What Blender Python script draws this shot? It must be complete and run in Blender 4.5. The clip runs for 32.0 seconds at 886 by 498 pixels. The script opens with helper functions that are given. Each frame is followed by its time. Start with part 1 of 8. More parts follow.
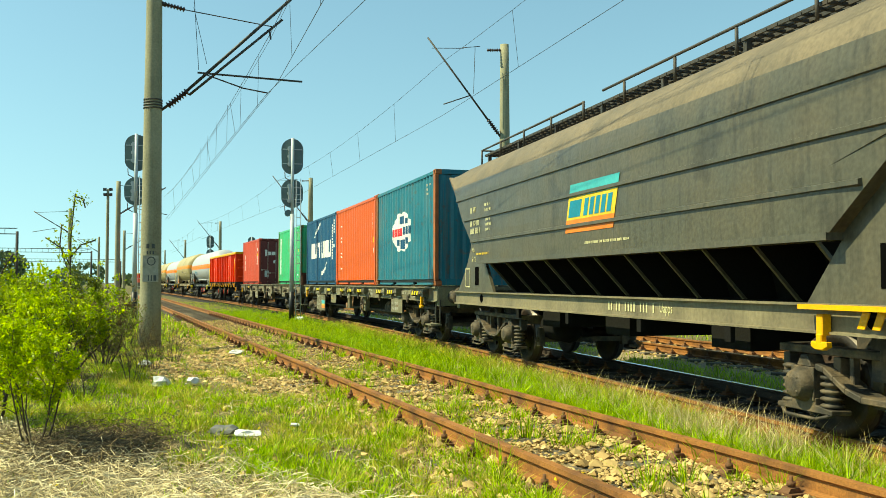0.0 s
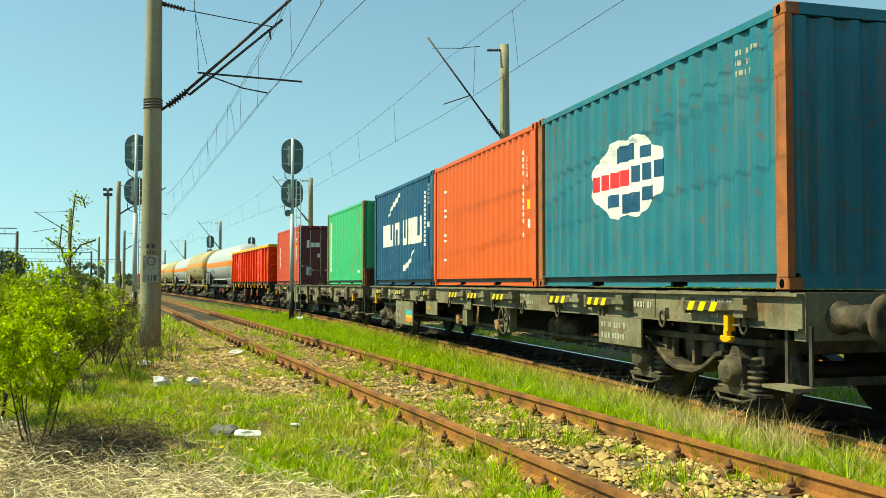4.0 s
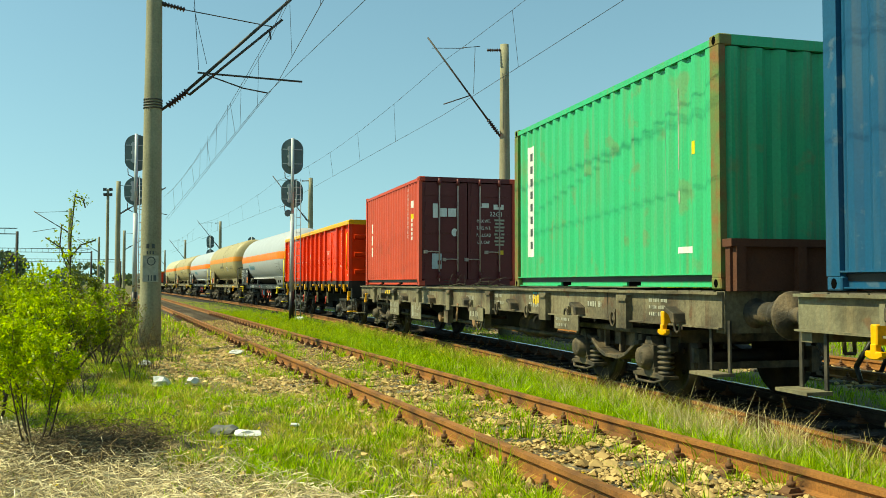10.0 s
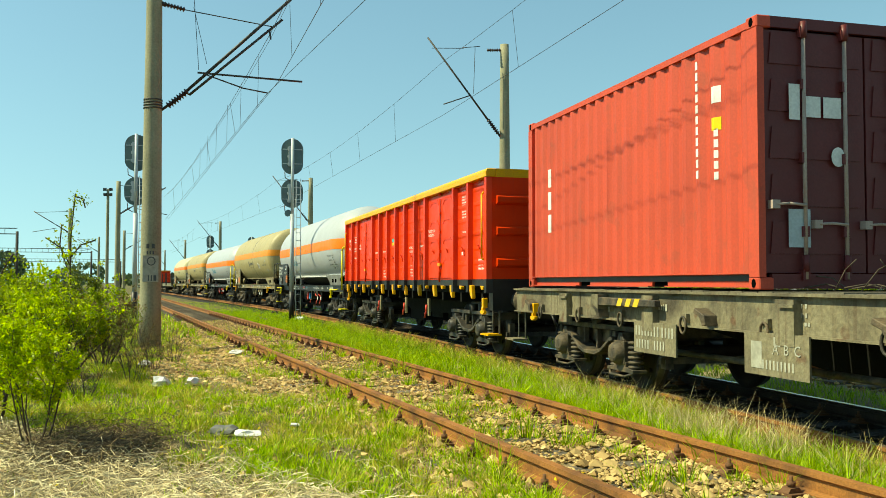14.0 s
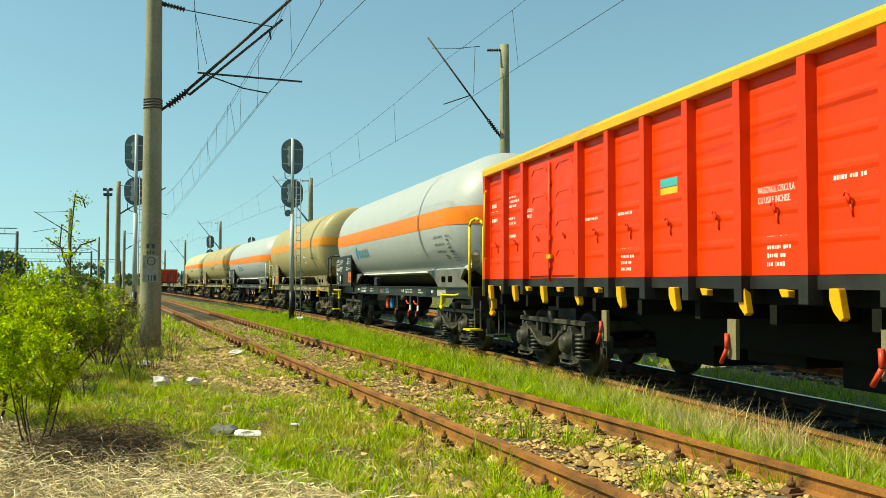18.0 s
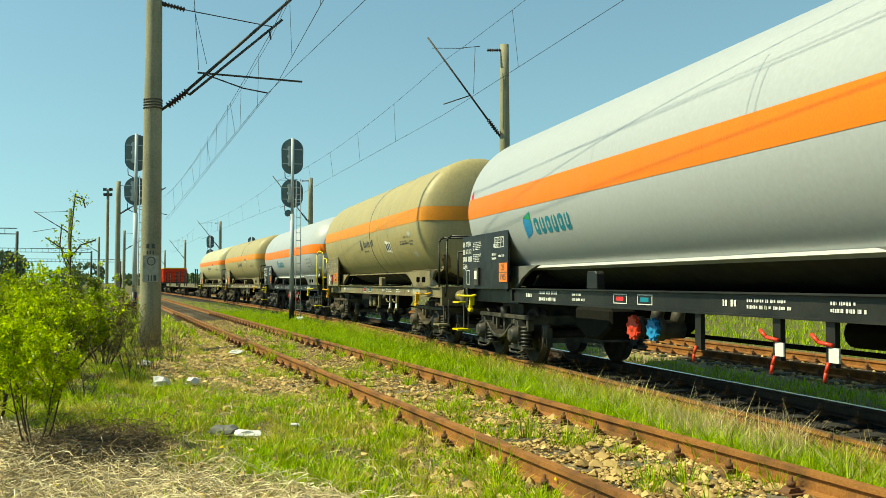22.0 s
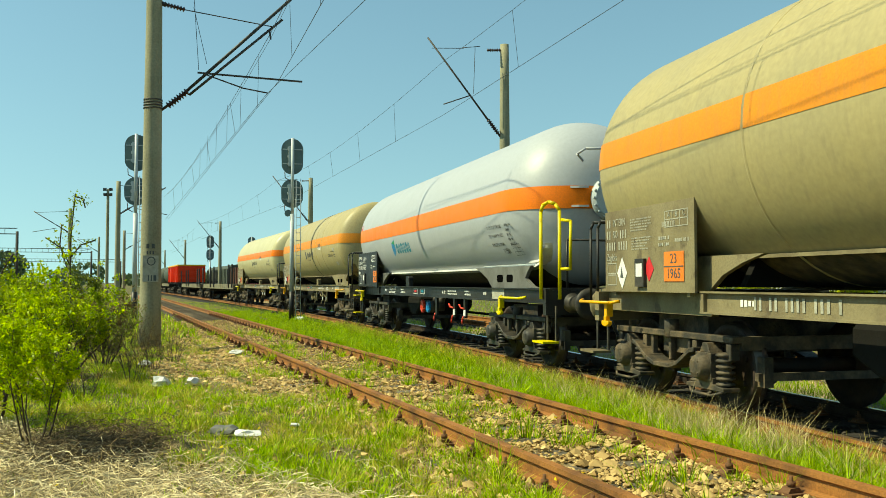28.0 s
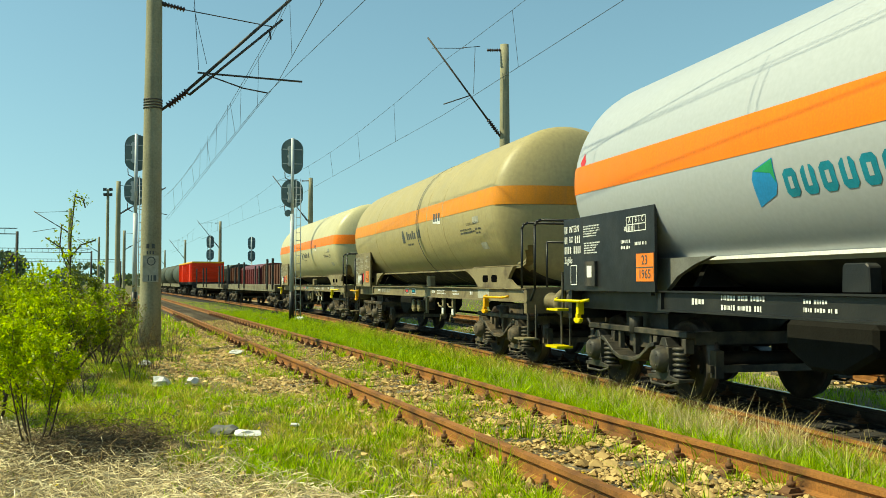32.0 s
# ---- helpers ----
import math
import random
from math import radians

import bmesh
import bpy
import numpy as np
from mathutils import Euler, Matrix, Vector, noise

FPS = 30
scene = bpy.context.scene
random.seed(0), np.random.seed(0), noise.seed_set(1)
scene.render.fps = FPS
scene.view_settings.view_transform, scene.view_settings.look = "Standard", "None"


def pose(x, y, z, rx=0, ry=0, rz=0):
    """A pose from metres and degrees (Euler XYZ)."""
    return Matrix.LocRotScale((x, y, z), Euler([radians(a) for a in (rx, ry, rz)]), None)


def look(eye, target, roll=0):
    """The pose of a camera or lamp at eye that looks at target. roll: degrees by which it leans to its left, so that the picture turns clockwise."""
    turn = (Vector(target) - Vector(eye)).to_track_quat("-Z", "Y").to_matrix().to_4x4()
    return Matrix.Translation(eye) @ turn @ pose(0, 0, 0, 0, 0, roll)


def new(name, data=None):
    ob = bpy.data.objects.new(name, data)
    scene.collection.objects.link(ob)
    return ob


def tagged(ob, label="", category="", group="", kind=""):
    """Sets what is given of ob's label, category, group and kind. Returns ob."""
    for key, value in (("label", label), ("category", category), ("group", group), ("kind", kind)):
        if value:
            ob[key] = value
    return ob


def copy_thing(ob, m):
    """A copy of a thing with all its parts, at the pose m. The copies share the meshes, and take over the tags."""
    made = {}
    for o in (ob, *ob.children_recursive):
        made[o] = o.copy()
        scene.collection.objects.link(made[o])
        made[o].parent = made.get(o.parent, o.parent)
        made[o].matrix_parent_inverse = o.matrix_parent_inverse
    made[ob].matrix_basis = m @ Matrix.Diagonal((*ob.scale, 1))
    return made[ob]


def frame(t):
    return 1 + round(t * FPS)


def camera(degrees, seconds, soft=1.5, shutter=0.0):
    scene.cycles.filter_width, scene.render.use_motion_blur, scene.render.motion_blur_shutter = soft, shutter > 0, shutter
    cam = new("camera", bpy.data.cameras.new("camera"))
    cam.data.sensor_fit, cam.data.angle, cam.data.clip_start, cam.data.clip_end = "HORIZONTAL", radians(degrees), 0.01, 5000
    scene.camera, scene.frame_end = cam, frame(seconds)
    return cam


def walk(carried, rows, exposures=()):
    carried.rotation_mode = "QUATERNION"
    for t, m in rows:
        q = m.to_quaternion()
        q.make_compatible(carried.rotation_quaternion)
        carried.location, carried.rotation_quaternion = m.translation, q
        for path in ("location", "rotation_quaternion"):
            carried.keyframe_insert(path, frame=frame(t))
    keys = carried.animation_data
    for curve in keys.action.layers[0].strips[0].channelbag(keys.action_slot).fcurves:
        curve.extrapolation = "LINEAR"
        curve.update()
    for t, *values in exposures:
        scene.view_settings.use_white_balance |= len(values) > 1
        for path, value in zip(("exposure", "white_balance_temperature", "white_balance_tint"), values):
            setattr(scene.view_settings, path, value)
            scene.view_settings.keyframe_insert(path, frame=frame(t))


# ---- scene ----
from math import atan2, cos, hypot, pi, sin

# camera: stands still beside the siding
EYE = (0.0, 0.0, 1.339)
YAW, TILT = radians(14.439), radians(2.208)
cam = camera(53.23, 32.0, soft=0.55)
AIM = (sin(YAW) * cos(TILT), cos(YAW) * cos(TILT), EYE[2] + sin(TILT))
walk(cam, [(0.0, look(EYE, AIM, 0.06)), (32.0, look(EYE, AIM, 0.06))], [(0.0, 0.76, 8000, -12), (3.0, 0.72, 8000, -12), (5.5, 0.52, 8000, -12), (11.0, 0.53, 8000, -12), (12.5, 0.62, 8000, -12), (14.5, 0.62, 8000, -12), (17.0, 0.52, 8000, -12), (20.0, 0.48, 8000, -12), (32.0, 0.47, 8000, -12)])

# daylight
SUN_AZ, SUN_EL = radians(-82), radians(49.3)      # azimuth from +y, clockwise
world = bpy.data.worlds.new("world")
scene.world = world
world.use_nodes = True
wn = world.node_tree.nodes
sky = wn.new("ShaderNodeTexSky")
sky.sky_type, sky.sun_disc = "NISHITA", False
sky.sun_elevation, sky.sun_rotation = SUN_EL, SUN_AZ
sky.air_density, sky.dust_density, sky.ozone_density = 1.0, 0.25, 2.0
wn["Background"].inputs[1].default_value = 0.118
tint = wn.new("ShaderNodeMix")      # a clear, slightly cyan spring sky
tint.data_type, tint.blend_type = "RGBA", "MULTIPLY"
tint.inputs[0].default_value, tint.inputs[7].default_value = 1.0, (0.86, 1.0, 1.0, 1.0)
geo = wn.new("ShaderNodeTexCoord")      # spring haze: the sky's colour changes slowly with height
haze = wn.new("ShaderNodeMapping")
haze.inputs["Location"].default_value, haze.inputs["Scale"].default_value = (0, 0, 0.115), (1, 1, 0.60)
unit = wn.new("ShaderNodeVectorMath")
unit.operation = "NORMALIZE"
world.node_tree.links.new(geo.outputs["Generated"], haze.inputs[0])
world.node_tree.links.new(haze.outputs[0], unit.inputs[0])
world.node_tree.links.new(unit.outputs[0], sky.inputs[0])
world.node_tree.links.new(sky.outputs[0], tint.inputs[6])
world.node_tree.links.new(tint.outputs[2], wn["Background"].inputs[0])
sun = new("sun", bpy.data.lights.new("sun", "SUN"))
sun.data.energy, sun.data.angle, sun.data.color = 5.0, radians(0.53), (1.0, 0.93, 0.76)
sun_dir = Vector((sin(SUN_AZ) * cos(SUN_EL), cos(SUN_AZ) * cos(SUN_EL), sin(SUN_EL)))
sun.matrix_world = look(sun_dir * 50, (0, 0, 0))


# ---- materials ----
def rgb(c):
    return (*c, 1.0)


def mat(name, base, rough=0.6, metal=0.0, second=None, amount=0.5, scale=3.0, fine=40.0, grain=0.25,
        bump=0.15, streak=0.0, streak_col=None, vary=0.0, spec=0.35, stretch=(1, 1, 1), spots=0.0, spot_col=(0.16, 0.07, 0.03), spot_scale=5.0):
    """A worn surface: base colour, broad stains of a second colour, fine grain, streaks running down, bump."""
    m = bpy.data.materials.new(name)
    m.use_nodes = True
    nt = m.node_tree
    N, L = nt.nodes, nt.links
    b = N["Principled BSDF"]
    co = N.new("ShaderNodeTexCoord").outputs["Object"]
    if stretch != (1, 1, 1):
        mp = N.new("ShaderNodeMapping")
        mp.inputs["Scale"].default_value = stretch
        L.new(co, mp.inputs[0])
        co = mp.outputs[0]

    def noise_tex(s, d=4.0, vec=co):
        n = N.new("ShaderNodeTexNoise")
        n.inputs["Scale"].default_value, n.inputs["Detail"].default_value = s, d
        L.new(vec, n.inputs["Vector"])
        return n.outputs["Fac"]

    def ramp(f, lo, hi):
        r = N.new("ShaderNodeMapRange")
        r.inputs["From Min"].default_value, r.inputs["From Max"].default_value = lo, hi
        L.new(f, r.inputs["Value"])
        return r.outputs["Result"]

    def mixc(f, a, c, mode="MIX"):
        x = N.new("ShaderNodeMix")
        x.data_type, x.blend_type = "RGBA", mode
        for sock, v in ((x.inputs[0], f), (x.inputs[6], a), (x.inputs[7], c)):
            if isinstance(v, (tuple, float, int)):
                sock.default_value = v
            else:
                L.new(v, sock)
        return x.outputs[2]

    def times(f, k):
        x = N.new("ShaderNodeMath")
        x.operation = "MULTIPLY"
        x.inputs[1].default_value = k
        L.new(f, x.inputs[0])
        return x.outputs[0]
    second = second or tuple(v * 0.6 for v in base)
    col = mixc(times(ramp(noise_tex(scale, 6), 0.42, 0.68), amount), rgb(base), rgb(second))
    if streak:
        mp = N.new("ShaderNodeMapping")
        mp.inputs["Scale"].default_value = (6, 6, 0.35)
        L.new(co, mp.inputs[0])
        col = mixc(times(ramp(noise_tex(2.2, 5, mp.outputs[0]), 0.52, 0.75), streak), col, rgb(streak_col or tuple(v * 0.5 for v in base)))
    if spots:       # scuffs and rust that broke through the paint
        col = mixc(times(ramp(noise_tex(spot_scale, 8), 0.60, 0.66), spots), col, rgb(spot_col))
    f = noise_tex(fine, 3)
    col = mixc(grain, col, mixc(1.0, col, ramp(f, 0.2, 0.8), "MULTIPLY"))
    if vary:
        o = N.new("ShaderNodeObjectInfo").outputs["Random"]
        h = N.new("ShaderNodeHueSaturation")
        r = N.new("ShaderNodeMapRange")
        r.inputs["To Min"].default_value, r.inputs["To Max"].default_value = 1 - vary, 1 + vary
        L.new(o, r.inputs["Value"])
        L.new(r.outputs["Result"], h.inputs["Value"])
        L.new(col, h.inputs["Color"])
        col = h.outputs["Color"]
    L.new(col, b.inputs["Base Color"])
    b.inputs["Metallic"].default_value = metal
    b.inputs["Specular IOR Level"].default_value = spec
    rr = N.new("ShaderNodeMapRange")
    rr.inputs["To Min"].default_value, rr.inputs["To Max"].default_value = max(0.02, rough - 0.12), min(1, rough + 0.12)
    L.new(noise_tex(scale * 3, 3), rr.inputs["Value"])
    L.new(rr.outputs["Result"], b.inputs["Roughness"])
    if bump:
        bp = N.new("ShaderNodeBump")
        bp.inputs["Strength"].default_value, bp.inputs["Distance"].default_value = bump, 0.02
        L.new(f, bp.inputs["Height"])
        L.new(bp.outputs[0], b.inputs["Normal"])
    return m


def leafy(name, a, c, rough=0.55, through_col=0.35, clump=7.0, spread=0.45):
    """Leaves and blades: colour by island between a and c, some light through them."""
    m = bpy.data.materials.new(name)
    m.use_nodes = True
    nt = m.node_tree
    N, L = nt.nodes, nt.links
    b = N["Principled BSDF"]
    g = N.new("ShaderNodeNewGeometry")
    r = N.new("ShaderNodeValToRGB")
    r.color_ramp.elements[0].color, r.color_ramp.elements[1].color = rgb(a), rgb(c)
    L.new(g.outputs["Random Per Island"], r.inputs[0])
    # plants of one clump share a tone, lusher or paler than the next
    c3 = N.new("ShaderNodeTexCoord")
    nz = N.new("ShaderNodeTexNoise")
    nz.inputs["Scale"].default_value = clump
    nz.inputs["Detail"].default_value = 2.0
    L.new(c3.outputs["Object"], nz.inputs["Vector"])
    sp = N.new("ShaderNodeMapRange")
    sp.inputs["From Min"].default_value, sp.inputs["From Max"].default_value = 0.32, 0.68
    sp.inputs["To Min"].default_value, sp.inputs["To Max"].default_value = 1.0 - spread, 1.0 + 0.6 * spread
    L.new(nz.outputs[0], sp.inputs["Value"])
    tone = N.new("ShaderNodeVectorMath")
    tone.operation = "SCALE"
    L.new(r.outputs[0], tone.inputs[0])
    L.new(sp.outputs[0], tone.inputs["Scale"])
    r = tone
    L.new(r.outputs[0], b.inputs["Base Color"])
    b.inputs["Roughness"].default_value = rough
    b.inputs["Specular IOR Level"].default_value = 0.22
    t = N.new("ShaderNodeBsdfTranslucent")
    L.new(r.outputs[0], t.inputs[0])
    x = N.new("ShaderNodeMixShader")
    x.inputs[0].default_value = through_col
    L.new(b.outputs[0], x.inputs[1])
    L.new(t.outputs[0], x.inputs[2])
    L.new(x.outputs[0], N["Material Output"].inputs[0])
    return m


RUST = (0.20, 0.075, 0.025)
M = {
    "ground": mat("soil_and_grass", (0.125, 0.13, 0.028), 0.95, second=(0.25, 0.18, 0.08), amount=1.0, scale=1.7, fine=26, grain=0.75, bump=0.9),
    "ballast": mat("ballast_bed", (0.40, 0.31, 0.17), 0.95, second=(0.24, 0.175, 0.085), amount=0.7, scale=3, fine=36, grain=0.6, bump=0.4),
    "stone": None,
    # main track bed: the train's shadow is put into this near-black colour
    "ballast_dark": mat("ballast_bed_with_shade", (0.026, 0.023, 0.019), 0.95, second=(0.02, 0.018, 0.014), amount=0.7, scale=2, fine=28, grain=0.8, bump=1.0),
    "rail_rust": mat("rusty_rail", (0.38, 0.160, 0.040), 0.75, second=(0.115, 0.052, 0.022), amount=0.85, scale=3.2, fine=60, grain=0.5, bump=0.3),
    "rail_shiny": mat("polished_rail", (0.55, 0.56, 0.56), 0.22, metal=1.0, second=(0.4, 0.38, 0.35), amount=0.3, bump=0.02),
    # far main rail: dark brown in place of the shade under the wagons
    "rail_shaded": mat("rail_with_shade", (0.06, 0.04, 0.026), 0.7, second=(0.03, 0.022, 0.016), amount=0.7, scale=4, fine=60, grain=0.5, bump=0.3),
    # near rail head: brown colour in place of the train's dark reflection
    "rail_reflect_dark": mat("rail_head_dark_reflection", (0.16, 0.095, 0.05), 0.6, metal=0.2, second=(0.10, 0.06, 0.035), amount=0.6, scale=6, bump=0.1),
    "clip": mat("rusty_clip", (0.15, 0.07, 0.03), 0.85, bump=0.4),
    "sleeper": mat("weathered_sleeper", (0.20, 0.165, 0.12), 0.9, second=(0.10, 0.08, 0.055), amount=0.8, scale=4, fine=30, grain=0.6, bump=0.6, vary=0.2, stretch=(0.4, 4, 4)),
    # main track sleepers, darkened in colour like the shaded bed
    "sleeper_dark": mat("sleeper_with_shade", (0.045, 0.038, 0.03), 0.9, second=(0.025, 0.02, 0.016), amount=0.8, scale=4, fine=30, grain=0.6, bump=0.6, stretch=(0.4, 4, 4)),
    "concrete": mat("pole_concrete", (0.34, 0.32, 0.21), 0.9, second=(0.22, 0.21, 0.13), amount=0.7, scale=1.5, fine=25, grain=0.35, bump=0.25, streak=0.5, streak_col=(0.18, 0.17, 0.11)),
    "dark_steel": mat("dark_painted_steel", (0.045, 0.045, 0.042), 0.6, second=(0.09, 0.06, 0.035), amount=0.6, scale=4, bump=0.2),
    "galv": mat("grey_galvanised_steel", (0.48, 0.54, 0.56), 0.55, metal=0.1, second=(0.32, 0.36, 0.37), amount=0.5, bump=0.08),
    "board": mat("signal_board_paint", (0.12, 0.18, 0.185), 0.6, second=(0.08, 0.12, 0.125), amount=0.6, bump=0.1),
    "insul": mat("brown_insulator", (0.045, 0.02, 0.015), 0.25, bump=0.0),
    "wire": mat("wire", (0.07, 0.075, 0.08), 0.5, metal=0.3, bump=0),
    "hopper_dust": mat("dusty_sill_paint", (0.25, 0.21, 0.125), 0.55, second=(0.13, 0.11, 0.07), amount=0.8, scale=1.6, fine=24, grain=0.4, bump=0.12, streak=0.4, streak_col=(0.10, 0.08, 0.05)),
    "hopper": mat("hopper_paint", (0.098, 0.092, 0.064), 0.36, second=(0.125, 0.105, 0.064), amount=0.8, scale=1.3, fine=22, grain=0.45, bump=0.12, streak=0.75, streak_col=(0.055, 0.05, 0.035), spots=0.5, spot_col=(0.045, 0.04, 0.028), spot_scale=1.6),
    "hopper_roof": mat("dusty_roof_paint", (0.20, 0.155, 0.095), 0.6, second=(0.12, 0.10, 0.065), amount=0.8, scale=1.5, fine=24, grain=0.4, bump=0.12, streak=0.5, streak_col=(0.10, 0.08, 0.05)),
    # near-black colour stands in for the deep shade under all wagons
    "hopper_dark": mat("underside_shade_black", (0.011, 0.0105, 0.009), 0.85, bump=0.2, spec=0.12),
    "saddle": mat("grey_saddle_paint", (0.16, 0.16, 0.145), 0.6, second=(0.08, 0.075, 0.06), amount=0.7, scale=3, bump=0.15),
    "flat": mat("flat_wagon_paint", (0.225, 0.21, 0.13), 0.7, second=(0.10, 0.082, 0.046), amount=0.9, scale=2.2, fine=30, grain=0.4, bump=0.25, streak=0.55, streak_col=(0.33, 0.25, 0.13), spots=0.7, spot_col=(0.17, 0.09, 0.045), spot_scale=4.0),
    "flat_old": mat("old_flat_wagon_paint", (0.25, 0.215, 0.13), 0.75, second=(0.075, 0.06, 0.04), amount=1.0, scale=1.7, fine=26, grain=0.5, bump=0.3, streak=0.7, streak_col=(0.10, 0.055, 0.028), spots=0.75, spot_col=(0.15, 0.075, 0.04), spot_scale=3.2),
    "straw_bed": mat("rotting_straw", (0.25, 0.20, 0.105), 0.95, second=(0.10, 0.075, 0.035), amount=0.9, scale=7, fine=60, grain=0.6, bump=0.8),
    "deck": mat("deck_planks", (0.14, 0.12, 0.085), 0.9, second=(0.08, 0.06, 0.04), amount=0.7, bump=0.4),
    "bogie": mat("bogie_grime", (0.05, 0.043, 0.032), 0.7, second=(0.21, 0.15, 0.085), amount=0.8, scale=5, fine=35, grain=0.4, bump=0.35),
    "bogie_new": mat("black_bogie_paint", (0.028, 0.026, 0.023), 0.55, second=(0.12, 0.10, 0.07), amount=0.8, scale=4, bump=0.15),
    "wheel": mat("wheel_steel", (0.02, 0.016, 0.013), 0.7, second=(0.09, 0.05, 0.03), amount=0.7, bump=0.3),
    "tread": mat("wheel_tread", (0.12, 0.105, 0.09), 0.5, metal=1.0, bump=0.02),
    "orange": mat("orange_paint", (0.64, 0.105, 0.013), 0.45, second=(0.56, 0.095, 0.015), amount=0.4, scale=0.9, bump=0.06, streak=0.25, streak_col=(0.5, 0.11, 0.05)),
    "teal": mat("teal_paint", (0.010, 0.15, 0.21), 0.45, second=(0.03, 0.20, 0.25), amount=0.6, scale=1.6, bump=0.1, streak=0.65, streak_col=(0.17, 0.13, 0.09), spots=0.5, spot_col=(0.12, 0.085, 0.05), spot_scale=6.0),
    "navy": mat("navy_paint", (0.004, 0.070, 0.160), 0.5, second=(0.008, 0.095, 0.19), amount=0.6, scale=1.3, bump=0.06, streak=0.45, streak_col=(0.06, 0.10, 0.13), spots=0.4, spot_col=(0.13, 0.17, 0.19), spot_scale=5.0),
    "green": mat("green_paint", (0.040, 0.46, 0.19), 0.42, second=(0.07, 0.40, 0.16), amount=0.5, scale=1.0, bump=0.06, streak=0.6, streak_col=(0.20, 0.28, 0.11), spots=0.45, spot_col=(0.20, 0.24, 0.09), spot_scale=2.4),
    "brown": mat("brown_red_paint", (0.57, 0.072, 0.034), 0.55, second=(0.42, 0.058, 0.03), amount=0.5, scale=1.0, bump=0.06, streak=0.35, streak_col=(0.30, 0.08, 0.05), spots=0.3, spot_col=(0.26, 0.07, 0.04), spot_scale=3.0),
    "brown_dark": mat("dark_maroon_paint", (0.125, 0.020, 0.020), 0.5, second=(0.12, 0.03, 0.025), amount=0.4, bump=0.06),
    "rust_post": mat("rust_streaked_paint", (0.38, 0.12, 0.035), 0.7, second=(0.20, 0.08, 0.04), amount=0.8, scale=5, bump=0.25),
    "rust": mat("rusted_steel", (0.11, 0.04, 0.02), 0.85, second=(0.09, 0.035, 0.02), amount=0.7, scale=6, bump=0.4),
    "rust_tan": mat("rusty_pale_casting", (0.36, 0.21, 0.11), 0.8, second=(0.20, 0.10, 0.05), amount=0.8, scale=9, bump=0.3),
    "red": mat("fresh_red_paint", (0.76, 0.040, 0.004), 0.42, second=(0.66, 0.038, 0.008), amount=0.5, scale=1.0, fine=3.2, grain=0.12, bump=0.6, streak=0.3, streak_col=(0.55, 0.04, 0.02), spec=0.22),
    "yellow": mat("yellow_paint", (0.85, 0.42, 0.01), 0.4, second=(0.7, 0.33, 0.02), amount=0.4, bump=0.05),
    "lime": mat("yellow_green_paint", (0.78, 0.62, 0.01), 0.4, second=(0.6, 0.46, 0.02), amount=0.4, bump=0.05),
    "black": mat("black_paint", (0.012, 0.0125, 0.0125), 0.45, second=(0.04, 0.038, 0.032), amount=0.6, scale=2, bump=0.08),
    "tank_white": mat("tank_light_grey_paint", (0.385, 0.405, 0.43), 0.46, second=(0.37, 0.395, 0.41), amount=0.4, scale=0.7, fine=18, grain=0.12, bump=0.03, streak=0.22, streak_col=(0.42, 0.435, 0.45)),
    "tank_tan": mat("tank_dusty_tan_paint", (0.40, 0.33, 0.158), 0.5, second=(0.33, 0.285, 0.155), amount=0.6, scale=0.8, fine=18, grain=0.2, bump=0.05, streak=0.4, streak_col=(0.25, 0.21, 0.12)),
    "tank_cream": mat("tank_cream_paint", (0.52, 0.47, 0.27), 0.4, second=(0.43, 0.39, 0.22), amount=0.5, scale=0.8, grain=0.15, bump=0.03, streak=0.3, streak_col=(0.36, 0.33, 0.2)),
    "stripe": mat("orange_stripe", (0.90, 0.20, 0.004), 0.45, second=(0.80, 0.18, 0.006), amount=0.4, scale=1.0, bump=0.02, streak=0.15),
    "stripe_dull": mat("faded_orange_stripe", (0.72, 0.255, 0.012), 0.5, second=(0.62, 0.22, 0.02), amount=0.5, bump=0.02, streak=0.3, streak_col=(0.4, 0.2, 0.08)),
    "tan_frame": mat("dusty_frame_paint", (0.24, 0.20, 0.107), 0.75, second=(0.11, 0.082, 0.046), amount=0.8, scale=2, bump=0.2, spots=0.6, spot_col=(0.07, 0.05, 0.03), spot_scale=3.0),
    "white": mat("white_marking", (0.78, 0.78, 0.74), 0.6, second=(0.62, 0.62, 0.58), amount=0.4, scale=6, bump=0),
    "pale": mat("faded_marking", (0.42, 0.41, 0.33), 0.7, second=(0.22, 0.21, 0.16), amount=0.6, scale=8, bump=0),
    "cream_mark": mat("cream_marking", (0.62, 0.57, 0.32), 0.65, second=(0.42, 0.38, 0.2), amount=0.5, scale=7, bump=0),
    "dark_mark": mat("dark_marking", (0.08, 0.09, 0.09), 0.6, bump=0),
    "logo_teal": mat("logo_teal", (0.01, 0.23, 0.33), 0.5, bump=0),
    "logo_green": mat("logo_green", (0.03, 0.35, 0.13), 0.5, bump=0),
    "logo_cyan": mat("logo_cyan", (0.06, 0.42, 0.45), 0.55, second=(0.05, 0.3, 0.33), amount=0.5, bump=0),
    "logo_yellow": mat("logo_yellow", (0.75, 0.50, 0.04), 0.55, bump=0),
    "logo_red": mat("logo_red", (0.65, 0.03, 0.04), 0.5, bump=0),
    "hazard": mat("hazard_orange", (0.85, 0.22, 0.03), 0.5, bump=0),
    "valve_red": mat("valve_red", (0.75, 0.06, 0.03), 0.4, bump=0.05),
    "valve_blue": mat("valve_blue", (0.02, 0.27, 0.60), 0.4, bump=0.05),
    "chrome_bar": mat("worn_locking_bar", (0.42, 0.33, 0.28), 0.55, second=(0.3, 0.2, 0.15), amount=0.5, bump=0.1),
